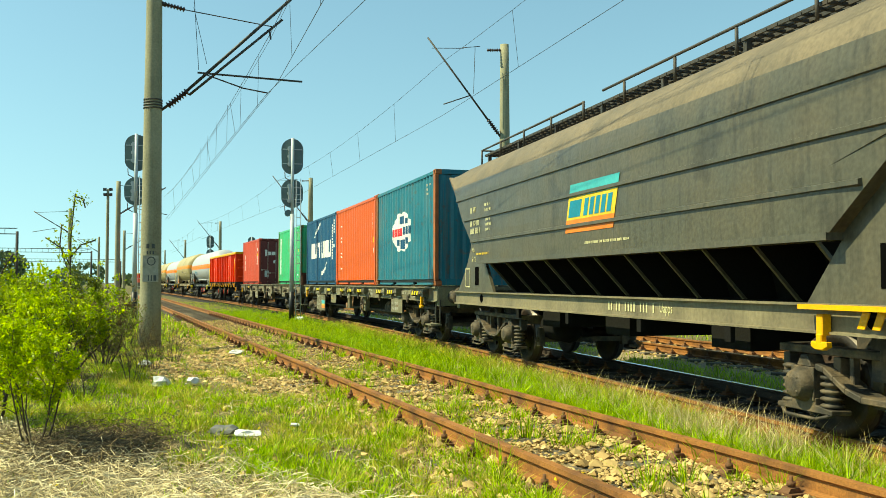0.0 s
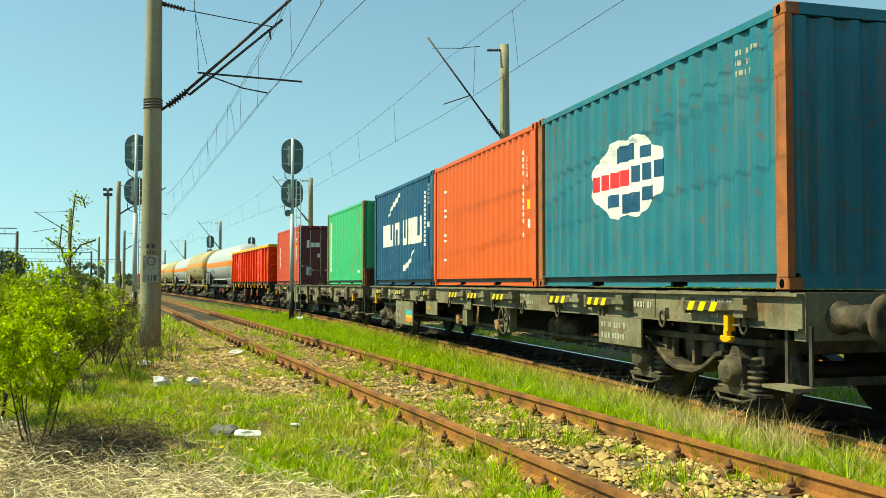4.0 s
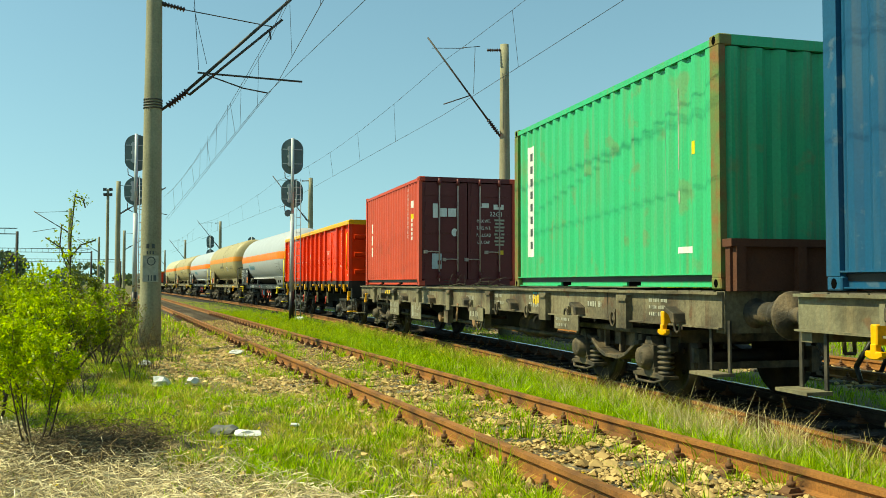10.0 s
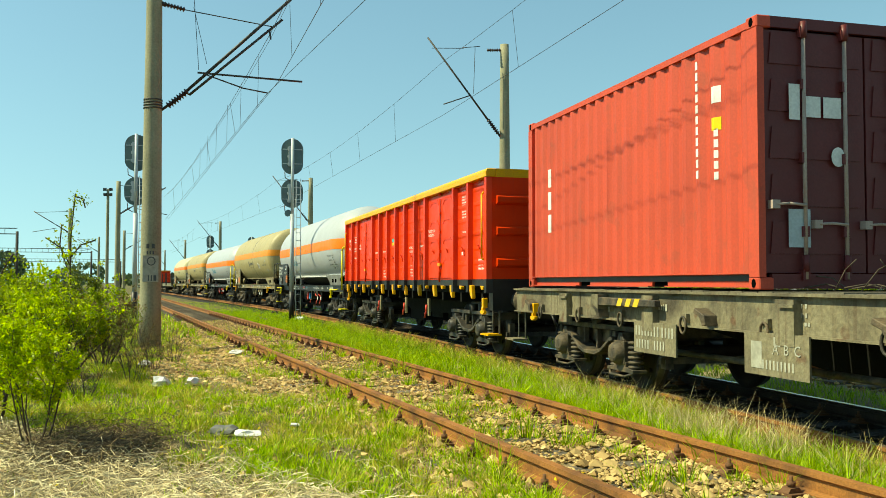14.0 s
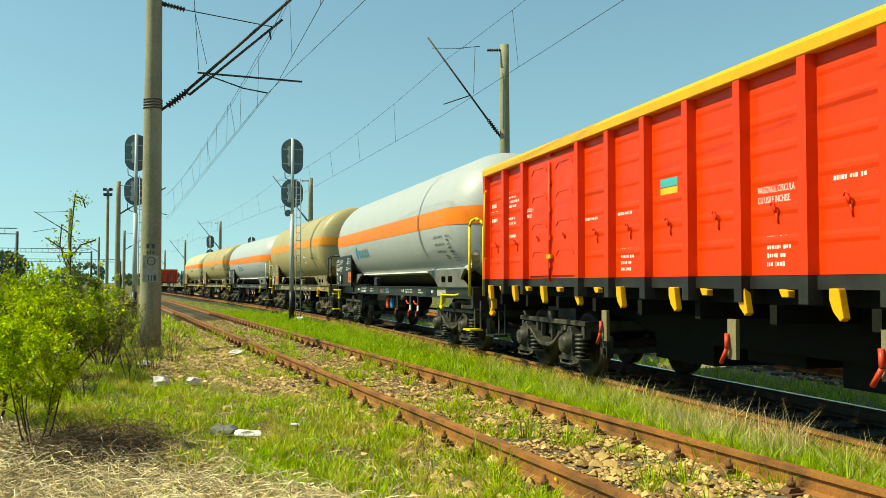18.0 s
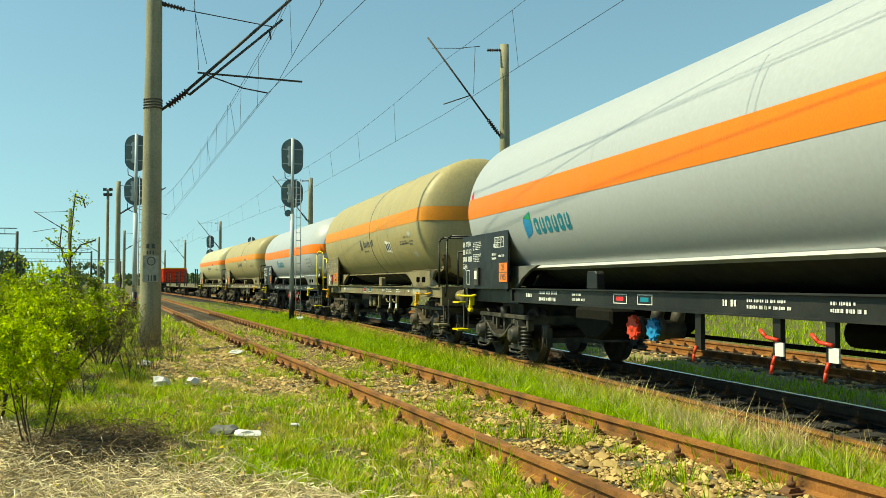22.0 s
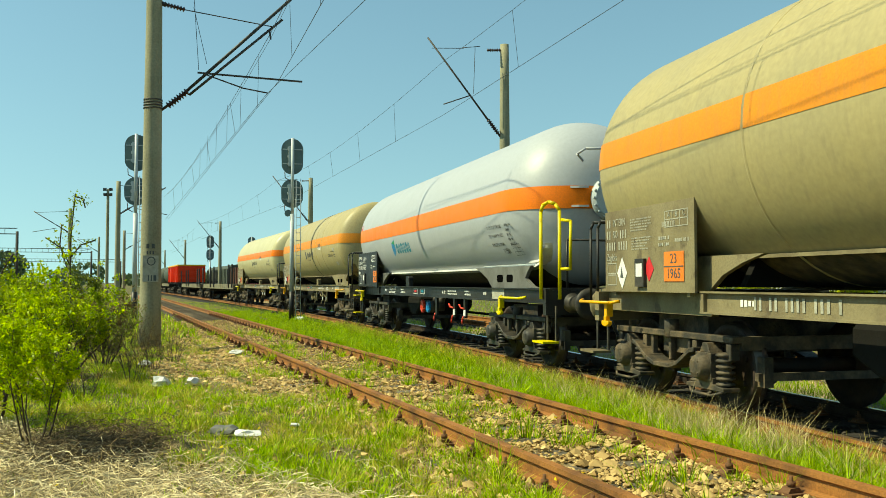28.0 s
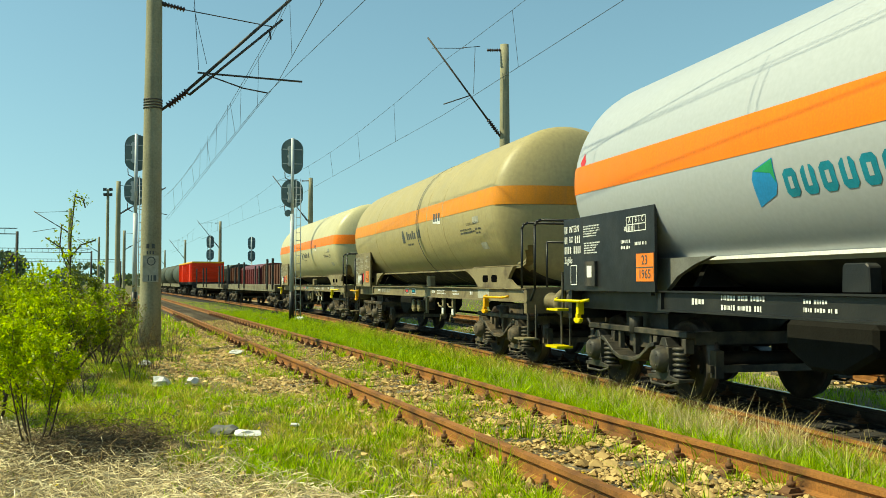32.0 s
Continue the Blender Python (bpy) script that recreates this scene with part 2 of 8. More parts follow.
    "void": mat("dark_hollow", (0.004, 0.004, 0.004), 0.95, bump=0, spec=0.0),
    "far_car": mat("far_wagon_paint", (0.06, 0.075, 0.055), 0.7, bump=0.1),
    "plaster": mat("white_plaster", (0.68, 0.68, 0.66), 0.85, second=(0.55, 0.55, 0.53), amount=0.4, bump=0.1),
    "roof_grey": mat("grey_roof", (0.35, 0.37, 0.38), 0.6, bump=0.1),
    "pane": mat("dark_window", (0.03, 0.04, 0.05), 0.1, bump=0),
    "bark": mat("bark", (0.10, 0.075, 0.05), 0.9, second=(0.05, 0.04, 0.03), amount=0.7, scale=8, bump=0.6),
    "plastic": mat("white_litter", (0.75, 0.75, 0.74), 0.5, second=(0.5, 0.48, 0.44), amount=0.6, scale=8, bump=0.1),
    "leaf": leafy("fresh_leaves", (0.24, 0.38, 0.006), (0.64, 0.74, 0.016), 0.45, 0.60, 6.0, 0.30),
    # shrubs farther back: leaf green darkened to carry their shade
    "leaf_mid": leafy("hedge_leaves_in_shade", (0.14, 0.24, 0.006), (0.46, 0.54, 0.014), 0.5, 0.5),
    "leaf_dark": leafy("shaded_leaves", (0.10, 0.14, 0.015), (0.25, 0.29, 0.03), 0.6, 0.3),
    "leaf_dry": leafy("dry_twigs_and_buds", (0.16, 0.12, 0.04), (0.30, 0.25, 0.09), 0.8, 0.3),
    "tree_leaf": leafy("tree_leaves", (0.40, 0.48, 0.015), (0.72, 0.76, 0.04), 0.45, 0.6),
    "bramble": leafy("dead_bramble", (0.07, 0.048, 0.024), (0.26, 0.19, 0.10), 0.8, 0.1),
    "grass": leafy("grass_blades", (0.13, 0.27, 0.004), (0.58, 0.74, 0.022), 0.5, 0.45),
    "grass_mixed": leafy("half_dry_blades", (0.28, 0.32, 0.012), (0.74, 0.64, 0.11), 0.5, 0.38),
    "green_post": mat("rust_stained_green_paint", (0.12, 0.20, 0.055), 0.65, second=(0.26, 0.10, 0.03), amount=0.9, scale=4, bump=0.2, streak=0.6, streak_col=(0.22, 0.10, 0.03)),
    "grass_dry": leafy("dry_blades", (0.42, 0.31, 0.12), (0.88, 0.75, 0.42), 0.7, 0.25),
    "straw": leafy("dry_straw", (0.42, 0.31, 0.14), (0.92, 0.80, 0.50), 0.6, 0.0),
    "flower": leafy("yellow_flowers", (0.8, 0.55, 0.01), (0.85, 0.65, 0.02), 0.6, 0.3),
    # distance haze is mixed into this paler, greyer leaf colour
    "far_leaf": leafy("far_leaves", (0.09, 0.125, 0.06), (0.15, 0.20, 0.09), 0.8, 0.2),
}
M["stone"] = leafy("ballast_stones", (0.21, 0.13, 0.05), (0.62, 0.44, 0.19), 0.9, 0.0, 5.0, 0.22)
# main track stones, their colour lowered to match the train's shade
M["stone_dark"] = leafy("ballast_stones_with_shade", (0.025, 0.021, 0.016), (0.085, 0.072, 0.054), 0.9, 0.0, 5.0, 0.2)


# ---- mesh helpers ----
def box(bm, x0, x1, y0, y1, z0, z1):
    v = [bm.verts.new((x, y, z)) for z in (z0, z1) for x, y in ((x0, y0), (x1, y0), (x1, y1), (x0, y1))]
    for f in ((3, 2, 1, 0), (4, 5, 6, 7), (0, 1, 5, 4), (1, 2, 6, 5), (2, 3, 7, 6), (3, 0, 4, 7)):
        bm.faces.new([v[i] for i in f])


def rod(bm, a, b, r, r2=None, seg=8, caps=True):
    """A round bar from a to b."""
    a, b = Vector(a), Vector(b)
    r2 = r if r2 is None else r2
    q = (b - a).to_track_quat("Z", "Y")
    rings = []
    for p, rad in ((a, r), (b, r2)):
        rings.append([bm.verts.new(p + q @ Vector((rad * cos(2 * pi * i / seg), rad * sin(2 * pi * i / seg), 0))) for i in range(seg)])
    for i in range(seg):
        f = bm.faces.new((rings[0][i], rings[0][(i + 1) % seg], rings[1][(i + 1) % seg], rings[1][i]))
        f.smooth = True
    if caps:
        bm.faces.new(rings[0][::-1])
        bm.faces.new(rings[1])


def bent(bm, pts, r, seg=6):
    for a, b in zip(pts, pts[1:]):
        rod(bm, a, b, r, seg=seg)


def prism(bm, poly, axis, lo, hi):
    """A flat outline pushed from lo to hi along the axis ('x': outline in y, z; 'y': in x, z; 'z': in x, y)."""
    def place(u, v, w):
        return {"x": (w, u, v), "y": (u, w, v), "z": (u, v, w)}[axis]
    A = [bm.verts.new(place(u, v, lo)) for u, v in poly]
    B = [bm.verts.new(place(u, v, hi)) for u, v in poly]
    n = len(poly)
    bm.faces.new(A[::-1])
    bm.faces.new(B)
    for i in range(n):
        bm.faces.new((A[i], A[(i + 1) % n], B[(i + 1) % n], B[i]))
    bmesh.ops.recalc_face_normals(bm, faces=bm.faces)


def hoop(bm, c, ry, rz, r, n=14, seg=5):
    """A round ring in the plane of a wagon's side."""
    rows = []
    for a in range(n):
        t = 2 * pi * a / n
        o = Vector((0, sin(t), cos(t)))
        m = Vector(c) + Vector((0, ry * sin(t), rz * cos(t)))
        rows.append([bm.verts.new(m + o * r * cos(2 * pi * i / seg) + Vector((r * sin(2 * pi * i / seg), 0, 0))) for i in range(seg)])
    for a in range(n):
        A, B = rows[a], rows[(a + 1) % n]
        for i in range(seg):
            bm.faces.new((A[i], A[(i + 1) % seg], B[(i + 1) % seg], B[i])).smooth = True


def loft(bm, rings, closed=True, smooth=True, ends=False):
    rows = [[bm.verts.new(p) for p in ring] for ring in rings]
    n = len(rows[0])
    for A, B in zip(rows, rows[1:]):
        for i in range(n if closed else n - 1):
            f = bm.faces.new((A[i], A[(i + 1) % n], B[(i + 1) % n], B[i]))
            f.smooth = smooth
    if ends:
        bm.faces.new(rows[0][::-1])
        bm.faces.new(rows[-1])


def finish(name, bm, material, bevel=0.0):
    if bevel:
        try:
            bmesh.ops.bevel(bm, geom=[e for e in bm.edges if len(e.link_faces) == 2 and e.calc_face_angle(0) > 0.6], offset=bevel, segments=1, affect="EDGES")
        except Exception:
            pass
    bmesh.ops.recalc_face_normals(bm, faces=bm.faces)
    me = bpy.data.meshes.new(name)
    bm.to_mesh(me)
    bm.free()
    me.materials.append(material)
    return me


def hang(name, me, parent, loc=(0, 0, 0), label=""):
    """A part that uses a mesh already made."""
    ob = new(name, me)
    ob.parent = parent
    ob.location = loc
    if label:
        ob["label"] = label
    return ob


def part(name, bm, material, parent, label="", bevel=0.0, loc=(0, 0, 0)):
    return hang(name, finish(name, bm, material, bevel), parent, loc, label)


def thing(name, label, category, group="", kind="", at=None):
    ob = new(name)
    ob.empty_display_size = 0.2
    if at is not None:
        ob.matrix_basis = at
    return tagged(ob, label, category, group, kind)


def solo(name, bm, material, label, category, group="", kind="", bevel=0.0, at=None):
    ob = new(name, finish(name, bm, material, bevel))
    if at is not None:
        ob.matrix_basis = at
    return tagged(ob, label, category, group, kind)


def sheet(name, verts, faces, material):
    me = bpy.data.meshes.new(name)
    me.from_pydata(verts, [], faces)
    me.materials.append(material)
    return me


SIDE = Matrix(((0, 0, -1), (-1, 0, 0), (0, 1, 0)))     # writing on the side that faces the siding
FRONT = Matrix(((1, 0, 0), (0, 0, -1), (0, 1, 0)))     # writing on the leading end


def write(text, size, at, face, material, parent, name="lettering", label="", squeeze=1.0, align="CENTER"):
    """Raised writing with the built-in font, centred at a place on a face."""
    cu = bpy.data.curves.new(name, "FONT")
    cu.body, cu.size, cu.align_x, cu.align_y, cu.extrude = text, size, align, "CENTER", 0.0015
    cu.resolution_u = 2
    tmp = bpy.data.objects.new("tmp", cu)
    scene.collection.objects.link(tmp)
    me = bpy.data.meshes.new_from_object(tmp.evaluated_get(bpy.context.evaluated_depsgraph_get()))
    bpy.data.objects.remove(tmp)
    bpy.data.curves.remove(cu)
    me.transform(Matrix.Translation(at) @ face.to_4x4() @ Matrix.Diagonal((squeeze, 1, 1, 1)))
    me.materials.clear()
    me.materials.append(material)
    ob = hang(name, me, parent, label=label)
    ob["kind"] = "stuff"
    return ob


WALL_X, WAVE = -1.224, 5.818 / 21     # a container's marked side and the pitch of its corrugation


def press(bm, lay):
    """Lay flat shapes in the plane of a container's side onto its corrugated sheet."""
    ys = [v.co.y for v in bm.verts]
    for k in range(22):
        for f in (0.0, 0.245, 0.505, 0.75):
            y = -2.909 + (k + f) * WAVE
            if min(ys) < y < max(ys):
                bmesh.ops.bisect_plane(bm, geom=bm.verts[:] + bm.edges[:] + bm.faces[:], plane_co=(0, y, 0), plane_no=(0, 1, 0))
    for v in bm.verts:
        f = ((v.co.y + 2.909) / WAVE) % 1.0
        d = (1 - f / 0.245) if f < 0.245 else 0.0 if f < 0.505 else (f - 0.505) / 0.245 if f < 0.75 else 1.0
        v.co.x = -1.2075 - 0.0025 + 0.036 * d - lay


def skin(polys, material, parent, name="logo", label="", lay=0.0):
    """Painted shapes, outlines in (y, z), on a container's corrugated side."""
    bm = bmesh.new()
    for poly in polys:
        bm.faces.new([bm.verts.new((WALL_X, y, z)) for y, z in poly])
    press(bm, lay)
    ob = part(name, bm, material, parent, label)
    if len(polys) > 1:
        ob["kind"] = "stuff"
    return ob


def bars(items, x, material, parent, name="marking", face="side", label=""):
    """Plain painted bars in the place of writing: rows (y or x, z, length, height) on a flat face."""
    if face == "side" and abs(x - WALL_X) < 0.006:
        return skin([[(u + w / 2, z - h / 2), (u - w / 2, z - h / 2), (u - w / 2, z + h / 2), (u + w / 2, z + h / 2)] for u, z, w, h in items], material, parent, name, label, (WALL_X - x))
    bm = bmesh.new()
    for u, z, w, h in items:
        a, b, c, d = u - w / 2, u + w / 2, z - h / 2, z + h / 2
        if w > 0.3:
            if face == "side":
                box(bm, x - 0.003, x + 0.001, a, b, c, d)
            else:
                box(bm, a, b, x - 0.003, x + 0.001, c, d)
            continue
        q = ((b, c), (a, c), (a, d), (b, d)) if face == "side" else ((a, c), (b, c), (b, d), (a, d))
        bm.faces.new([bm.verts.new((x - 0.003, p, r) if face == "side" else (p, x - 0.003, r)) for p, r in q])
    me = bpy.data.meshes.new(name)
    bm.to_mesh(me)
    bm.free()
    me.materials.append(material)
    ob = hang(name, me, parent, label=label)
    if len(items) > 1:
        ob["kind"] = "stuff"
    return ob


def digits(u, z, n, h=0.1):
    """Plain upright bars in the place of a number that starts at u."""
    return [(u - k * h * 0.66 - h * 0.22, z, h * 0.30, h) for k in range(n)]


def text_block(u, z, w, h, lines, seed=1, gap=0.45):
    """Short bars like a block of small print: u, z of its middle."""
    rnd = random.Random(seed)
    out = []
    lh = h / lines
    for i in range(lines):
        zz = z + h / 2 - lh * (i + 0.5)
        p = w / 2
        stop = -w / 2 + rnd.random() * 0.35 * w
        word = rnd.randint(2, 6)
        while p > stop:
            l = rnd.choice((0.16, 0.30, 0.36, 0.40)) * lh
            out.append((u + p - l / 2, zz, l, lh * rnd.choice((0.5, 0.55, 0.55, 0.42))))
            p -= l + lh * 0.16
            word -= 1
            if word == 0:
                word = rnd.randint(2, 6)
                p -= lh * 0.35
    return out


# ---- the line of the main track ----
R_MAIN, Y_BEND, U_END, X_MAIN = 414.5, 5.85, 56.37, 6.107


def on_line(u, off=0.0):
    """Place and heading at u metres along the main track, off metres to its far side: straight, bend, straight."""
    if u <= Y_BEND:
        return X_MAIN + off, u, 0.0
    a = (min(u, U_END) - Y_BEND) / R_MAIN
    r = R_MAIN + off
    d = max(0.0, u - U_END)
    return X_MAIN - R_MAIN + r * cos(a) - d * sin(a), Y_BEND + r * sin(a) + d * cos(a), a


def on_siding(y, off=0.0):
    return 3.665 - 0.113 * y + off * 0.9937, y + off * 0.1123


def travelled(t):
    q = (t - 13.0) / 10
    return 10 * (3.3068 * q + 0.1316 * q ** 2 + 0.0062 * q ** 3 + 0.0009 * q ** 4)


TRAIN = []      # (thing, place on the line at 13 s, spacing of its pivots)
WHEELS = []


def ride(ob, u, pivots=9.0):
    TRAIN.append((ob, u, pivots))
    return ob


# ---- ground ----
def lift(x, y):
    """Height of the ground."""
    z = -0.13
    sx = x - (3.665 - 0.113 * y)
    u = y
    mx = x - on_line(max(u, 0.0))[0] if y < 180 else 9.0
    z += 0.09 * math.exp(-(sx / 1.5) ** 4)
    if y < 180:
        z -= 0.07 * math.exp(-((mx - 1.0) / 3.6) ** 6)
    if sx < -1.5:
        k = min(1.0, (-1.5 - sx) / 2.5)
        z += k * (0.12 * min(1.0, max(0.0, (y - 6) / 10)) + 0.03)
    n = noise.noise((x * 0.7, y * 0.7, 0)) * 0.05 + noise.noise((x * 2.3, y * 2.3, 5)) * 0.025
    near = 1.0 if abs(sx) > 1.6 and abs(mx - 1) > 2.6 else 0.3
    return z + n * near


def dip(x, y):
    """How far the ground sheet drops under the ballast beds."""
    sx = x - (3.665 - 0.113 * y)
    d = 0.09 * math.exp(-(sx / 1.4) ** 8) if y < 110 else 0.0
    if 0 < y < 190:
        mx = x - on_line(y)[0]
        d = max(d, 0.10 * math.exp(-((mx - 2.4) / 4.4) ** 12))
    return d


def make_ground():
    xs = sorted(set([round(-14 + 0.22 * i, 3) for i in range(132)] + [-4000, -1500, -600, -300, -150, -90, -60, -40, -30, -22, -18, 16, 18, 21, 25, 30, 40, 60, 100, 200, 500, 1500, 4000]))
    ys = sorted(set([round(-3 + 0.25 * i, 3) for i in range(150)] + [-3000, -800, -300, -120, -60, -30, -15, -7] + [35.5 + 1.2 * i for i in range(60)] + [112, 125, 140, 160, 190, 240, 320, 500, 900, 1800, 4500]))
    nx = len(xs)
    verts = [(x, y, lift(x, y) - dip(x, y) if -40 < x < 40 and y > -20 else -0.12) for y in ys for x in xs]
    faces = [(j * nx + i, j * nx + i + 1, (j + 1) * nx + i + 1, (j + 1) * nx + i) for j in range(len(ys) - 1) for i in range(nx - 1)]
    me = sheet("ground", verts, faces, M["ground"])
    for p in me.polygons:
        p.use_smooth = True
    tagged(new("ground", me), "patchy spring grass and earth beside the railway", "ground", kind="structure")


make_ground()

RAIL = [(-0.036, 0.0), (-0.036, -0.035), (-0.012, -0.05), (-0.009, -0.125), (-0.07, -0.14), (-0.07, -0.158),
        (0.07, -0.158), (0.07, -0.14), (0.009, -0.125), (0.012, -0.05), (0.036, -0.035), (0.036, 0.0)]


def rail_mesh(points, material, head=None):
    """Rail along a list of (x, y, z, heading)."""
    bm = bmesh.new()
    rings = []
    for x, y, z, a in points:
        rings.append([(x + u * cos(a), y + u * sin(a), z + v) for u, v in RAIL])
    loft(bm, rings, smooth=False, ends=True)
    me = finish("rail", bm, material)
    if head:
        me.materials.append(head)
        me.calc_loop_triangles()
        for p in me.polygons:
            if p.normal.z > 0.9 and p.center.z > points[0][2] - 0.01:
                p.material_index = 1
    return me


def bed(name, label, line, half, z, ylist, material="ballast"):
    """A low bank of ballast under a track."""
    verts, faces = [], []
    prof = [(-half - 0.35, -0.16), (-half, -0.02), (-half * 0.5, 0.0), (0, 0.005), (half * 0.5, 0.0), (half, -0.02), (half + 0.35, -0.16)]
    for k, y in enumerate(ylist):
        for u, v in prof:
            x, yy = line(y, u)
            verts.append((x, yy, z + v + noise.noise((x * 3, yy * 3, 1)) * 0.025))
    n = len(prof)
    for k in range(len(ylist) - 1):
        for i in range(n - 1):
            faces.append((k * n + i, k * n + i + 1, (k + 1) * n + i + 1, (k + 1) * n + i))
    me = sheet(name, verts, faces, M[material])
    for p in me.polygons:
        p.use_smooth = True
    return tagged(new(name, me), label, "ballast", kind="structure")


def sleeper_mesh(material="sleeper", w=2.5, d=0.24, h=0.13):
    bm = bmesh.new()
    box(bm, -w / 2, w / 2, -d / 2, d / 2, -h, 0)
    bmesh.ops.subdivide_edges(bm, edges=[e for e in bm.edges if abs(e.verts[0].co.x - e.verts[1].co.x) > 1], cuts=4)
    rnd = random.Random(4)
    for v in bm.verts:
        v.co.z += rnd.uniform(-0.008, 0.008)
        v.co.y += rnd.uniform(-0.01, 0.01)
    return finish("sleeper", bm, M[material], 0.012)


def clip_mesh():
    """A rail fastening: plate, clamp and bolt with nut."""
    bm = bmesh.new()
    box(bm, -0.07, 0.07, -0.08, 0.08, 0.0, 0.02)
    prism(bm, [(-0.06, 0.02), (0.06, 0.02), (0.03, 0.055), (-0.04, 0.05)], "y", -0.04, 0.04)
    rod(bm, (0.0, 0, 0.03), (0.0, 0, 0.125), 0.014, seg=6)
    rod(bm, (0.0, 0, 0.06), (0.0, 0, 0.09), 0.03, seg=6)
    return finish("rail_clip", bm, M["clip"])


SLEEPER, SLEEPER_DARK, CLIP = sleeper_mesh(), sleeper_mesh("sleeper_dark"), clip_mesh()


def track(name, label, line, z, ylist, step, y0, y1, clips_to, head, heading, tie=SLEEPER, near_head=None):
    """A track: two rails, its sleepers and fastenings."""
    t = thing(name, label, "railway track", kind="structure")
    for s, side in ((-0.7525, "near"), (0.7525, "far")):
        pts = [(*line(y, s), z, heading(y)) for y in ylist]
        hang("rail", rail_mesh(pts, M["rail_shaded" if near_head and s > 0 else "rail_rust"], near_head if near_head and s < 0 else head), t)
    y = y0
    rnd = random.Random(3)
    while y < y1:
        x, yy = line(y)
        s = hang("sleeper", tie, t, (x, yy, z - 0.165))
        s.rotation_euler.z = heading(y) + rnd.uniform(-0.02, 0.02)
        if y < clips_to:
            for off in (-0.7525 - 0.13, -0.7525 + 0.13, 0.7525 - 0.13, 0.7525 + 0.13):
                cx, cy = line(y, off)
                c = hang("rail_clip", CLIP, t, (cx, cy, z - 0.16))
                c.rotation_euler.z = heading(y) + (0 if off in (-0.7525 - 0.13, 0.7525 - 0.13) else pi)
        y += step
    return t


main_line = lambda u, off=0.0: on_line(u, off)[:2]
far_line = lambda u, off=0.0: on_line(u, 4.35 + off)[:2]
head_main = lambda u: on_line(u)[2]
head_siding = lambda y: radians(6.45)
us = [-80, -30, -10, 0, 4, 8] + [9 + 4 * i for i in range(50)]
SIDING_Z = 0.10
bed("ballast_siding", "pale grey-brown ballast of the rusty siding, overgrown with grass", on_siding, 1.35, SIDING_Z - 0.185, [-20, -8] + [-2 + 0.5 * i for i in range(60)] + [29 + 3 * i for i in range(30)])
bed("ballast_main", "stone ballast coloured dark for the shade under the train", main_line, 1.9, -0.21, [-80, -20] + [-4 + 1.0 * i for i in range(60)] + [57 + 4 * i for i in range(36)], "ballast_dark")
bed("ballast_far", "pale ballast of the track behind the train", far_line, 1.8, -0.21, [-80, -20] + [-4 + 1.0 * i for i in range(60)] + [57 + 4 * i for i in range(36)])
track("siding_track", "disused siding with rusty rails and weathered sleepers", on_siding, SIDING_Z, [-20, 0, 30, 60, 110], 0.62, 2.6, 75, 40, None, head_siding)
track("main_track", "curved main track with polished rail heads", main_line, 0.0, us, 0.62, -3, 60, 24, M["rail_shiny"], head_main, SLEEPER_DARK, M["rail_reflect_dark"])
track("back_track", "rusty track behind the main line", far_line, 0.0, us, 0.65, 2, 50, 24, None, head_main)


# ---- wagons: running gear ----
def lathe_x(bm, prof, seg=20, cx=0.0, cy=0.0, cz=0.0):
    """Profile (x, radius) turned about an axis along x."""
    rings = [[(cx + x, cy + r * cos(2 * pi * i / seg), cz + r * sin(2 * pi * i / seg)) for i in range(seg)] for x, r in prof]
    loft(bm, rings, ends=True)


def lathe_z(bm, prof, seg=10, cx=0.0, cy=0.0):
    rings = [[(cx + r * cos(2 * pi * i / seg), cy + r * sin(2 * pi * i / seg), z) for i in range(seg)] for z, r in prof]
    loft(bm, rings, ends=True)


def lathe_y(bm, prof, seg=20, cx=0.0, cz=0.0):
    rings = [[(cx + r * cos(2 * pi * i / seg), y, cz + r * sin(2 * pi * i / seg)) for i in range(seg)] for y, r in prof]
    loft(bm, rings, ends=True)


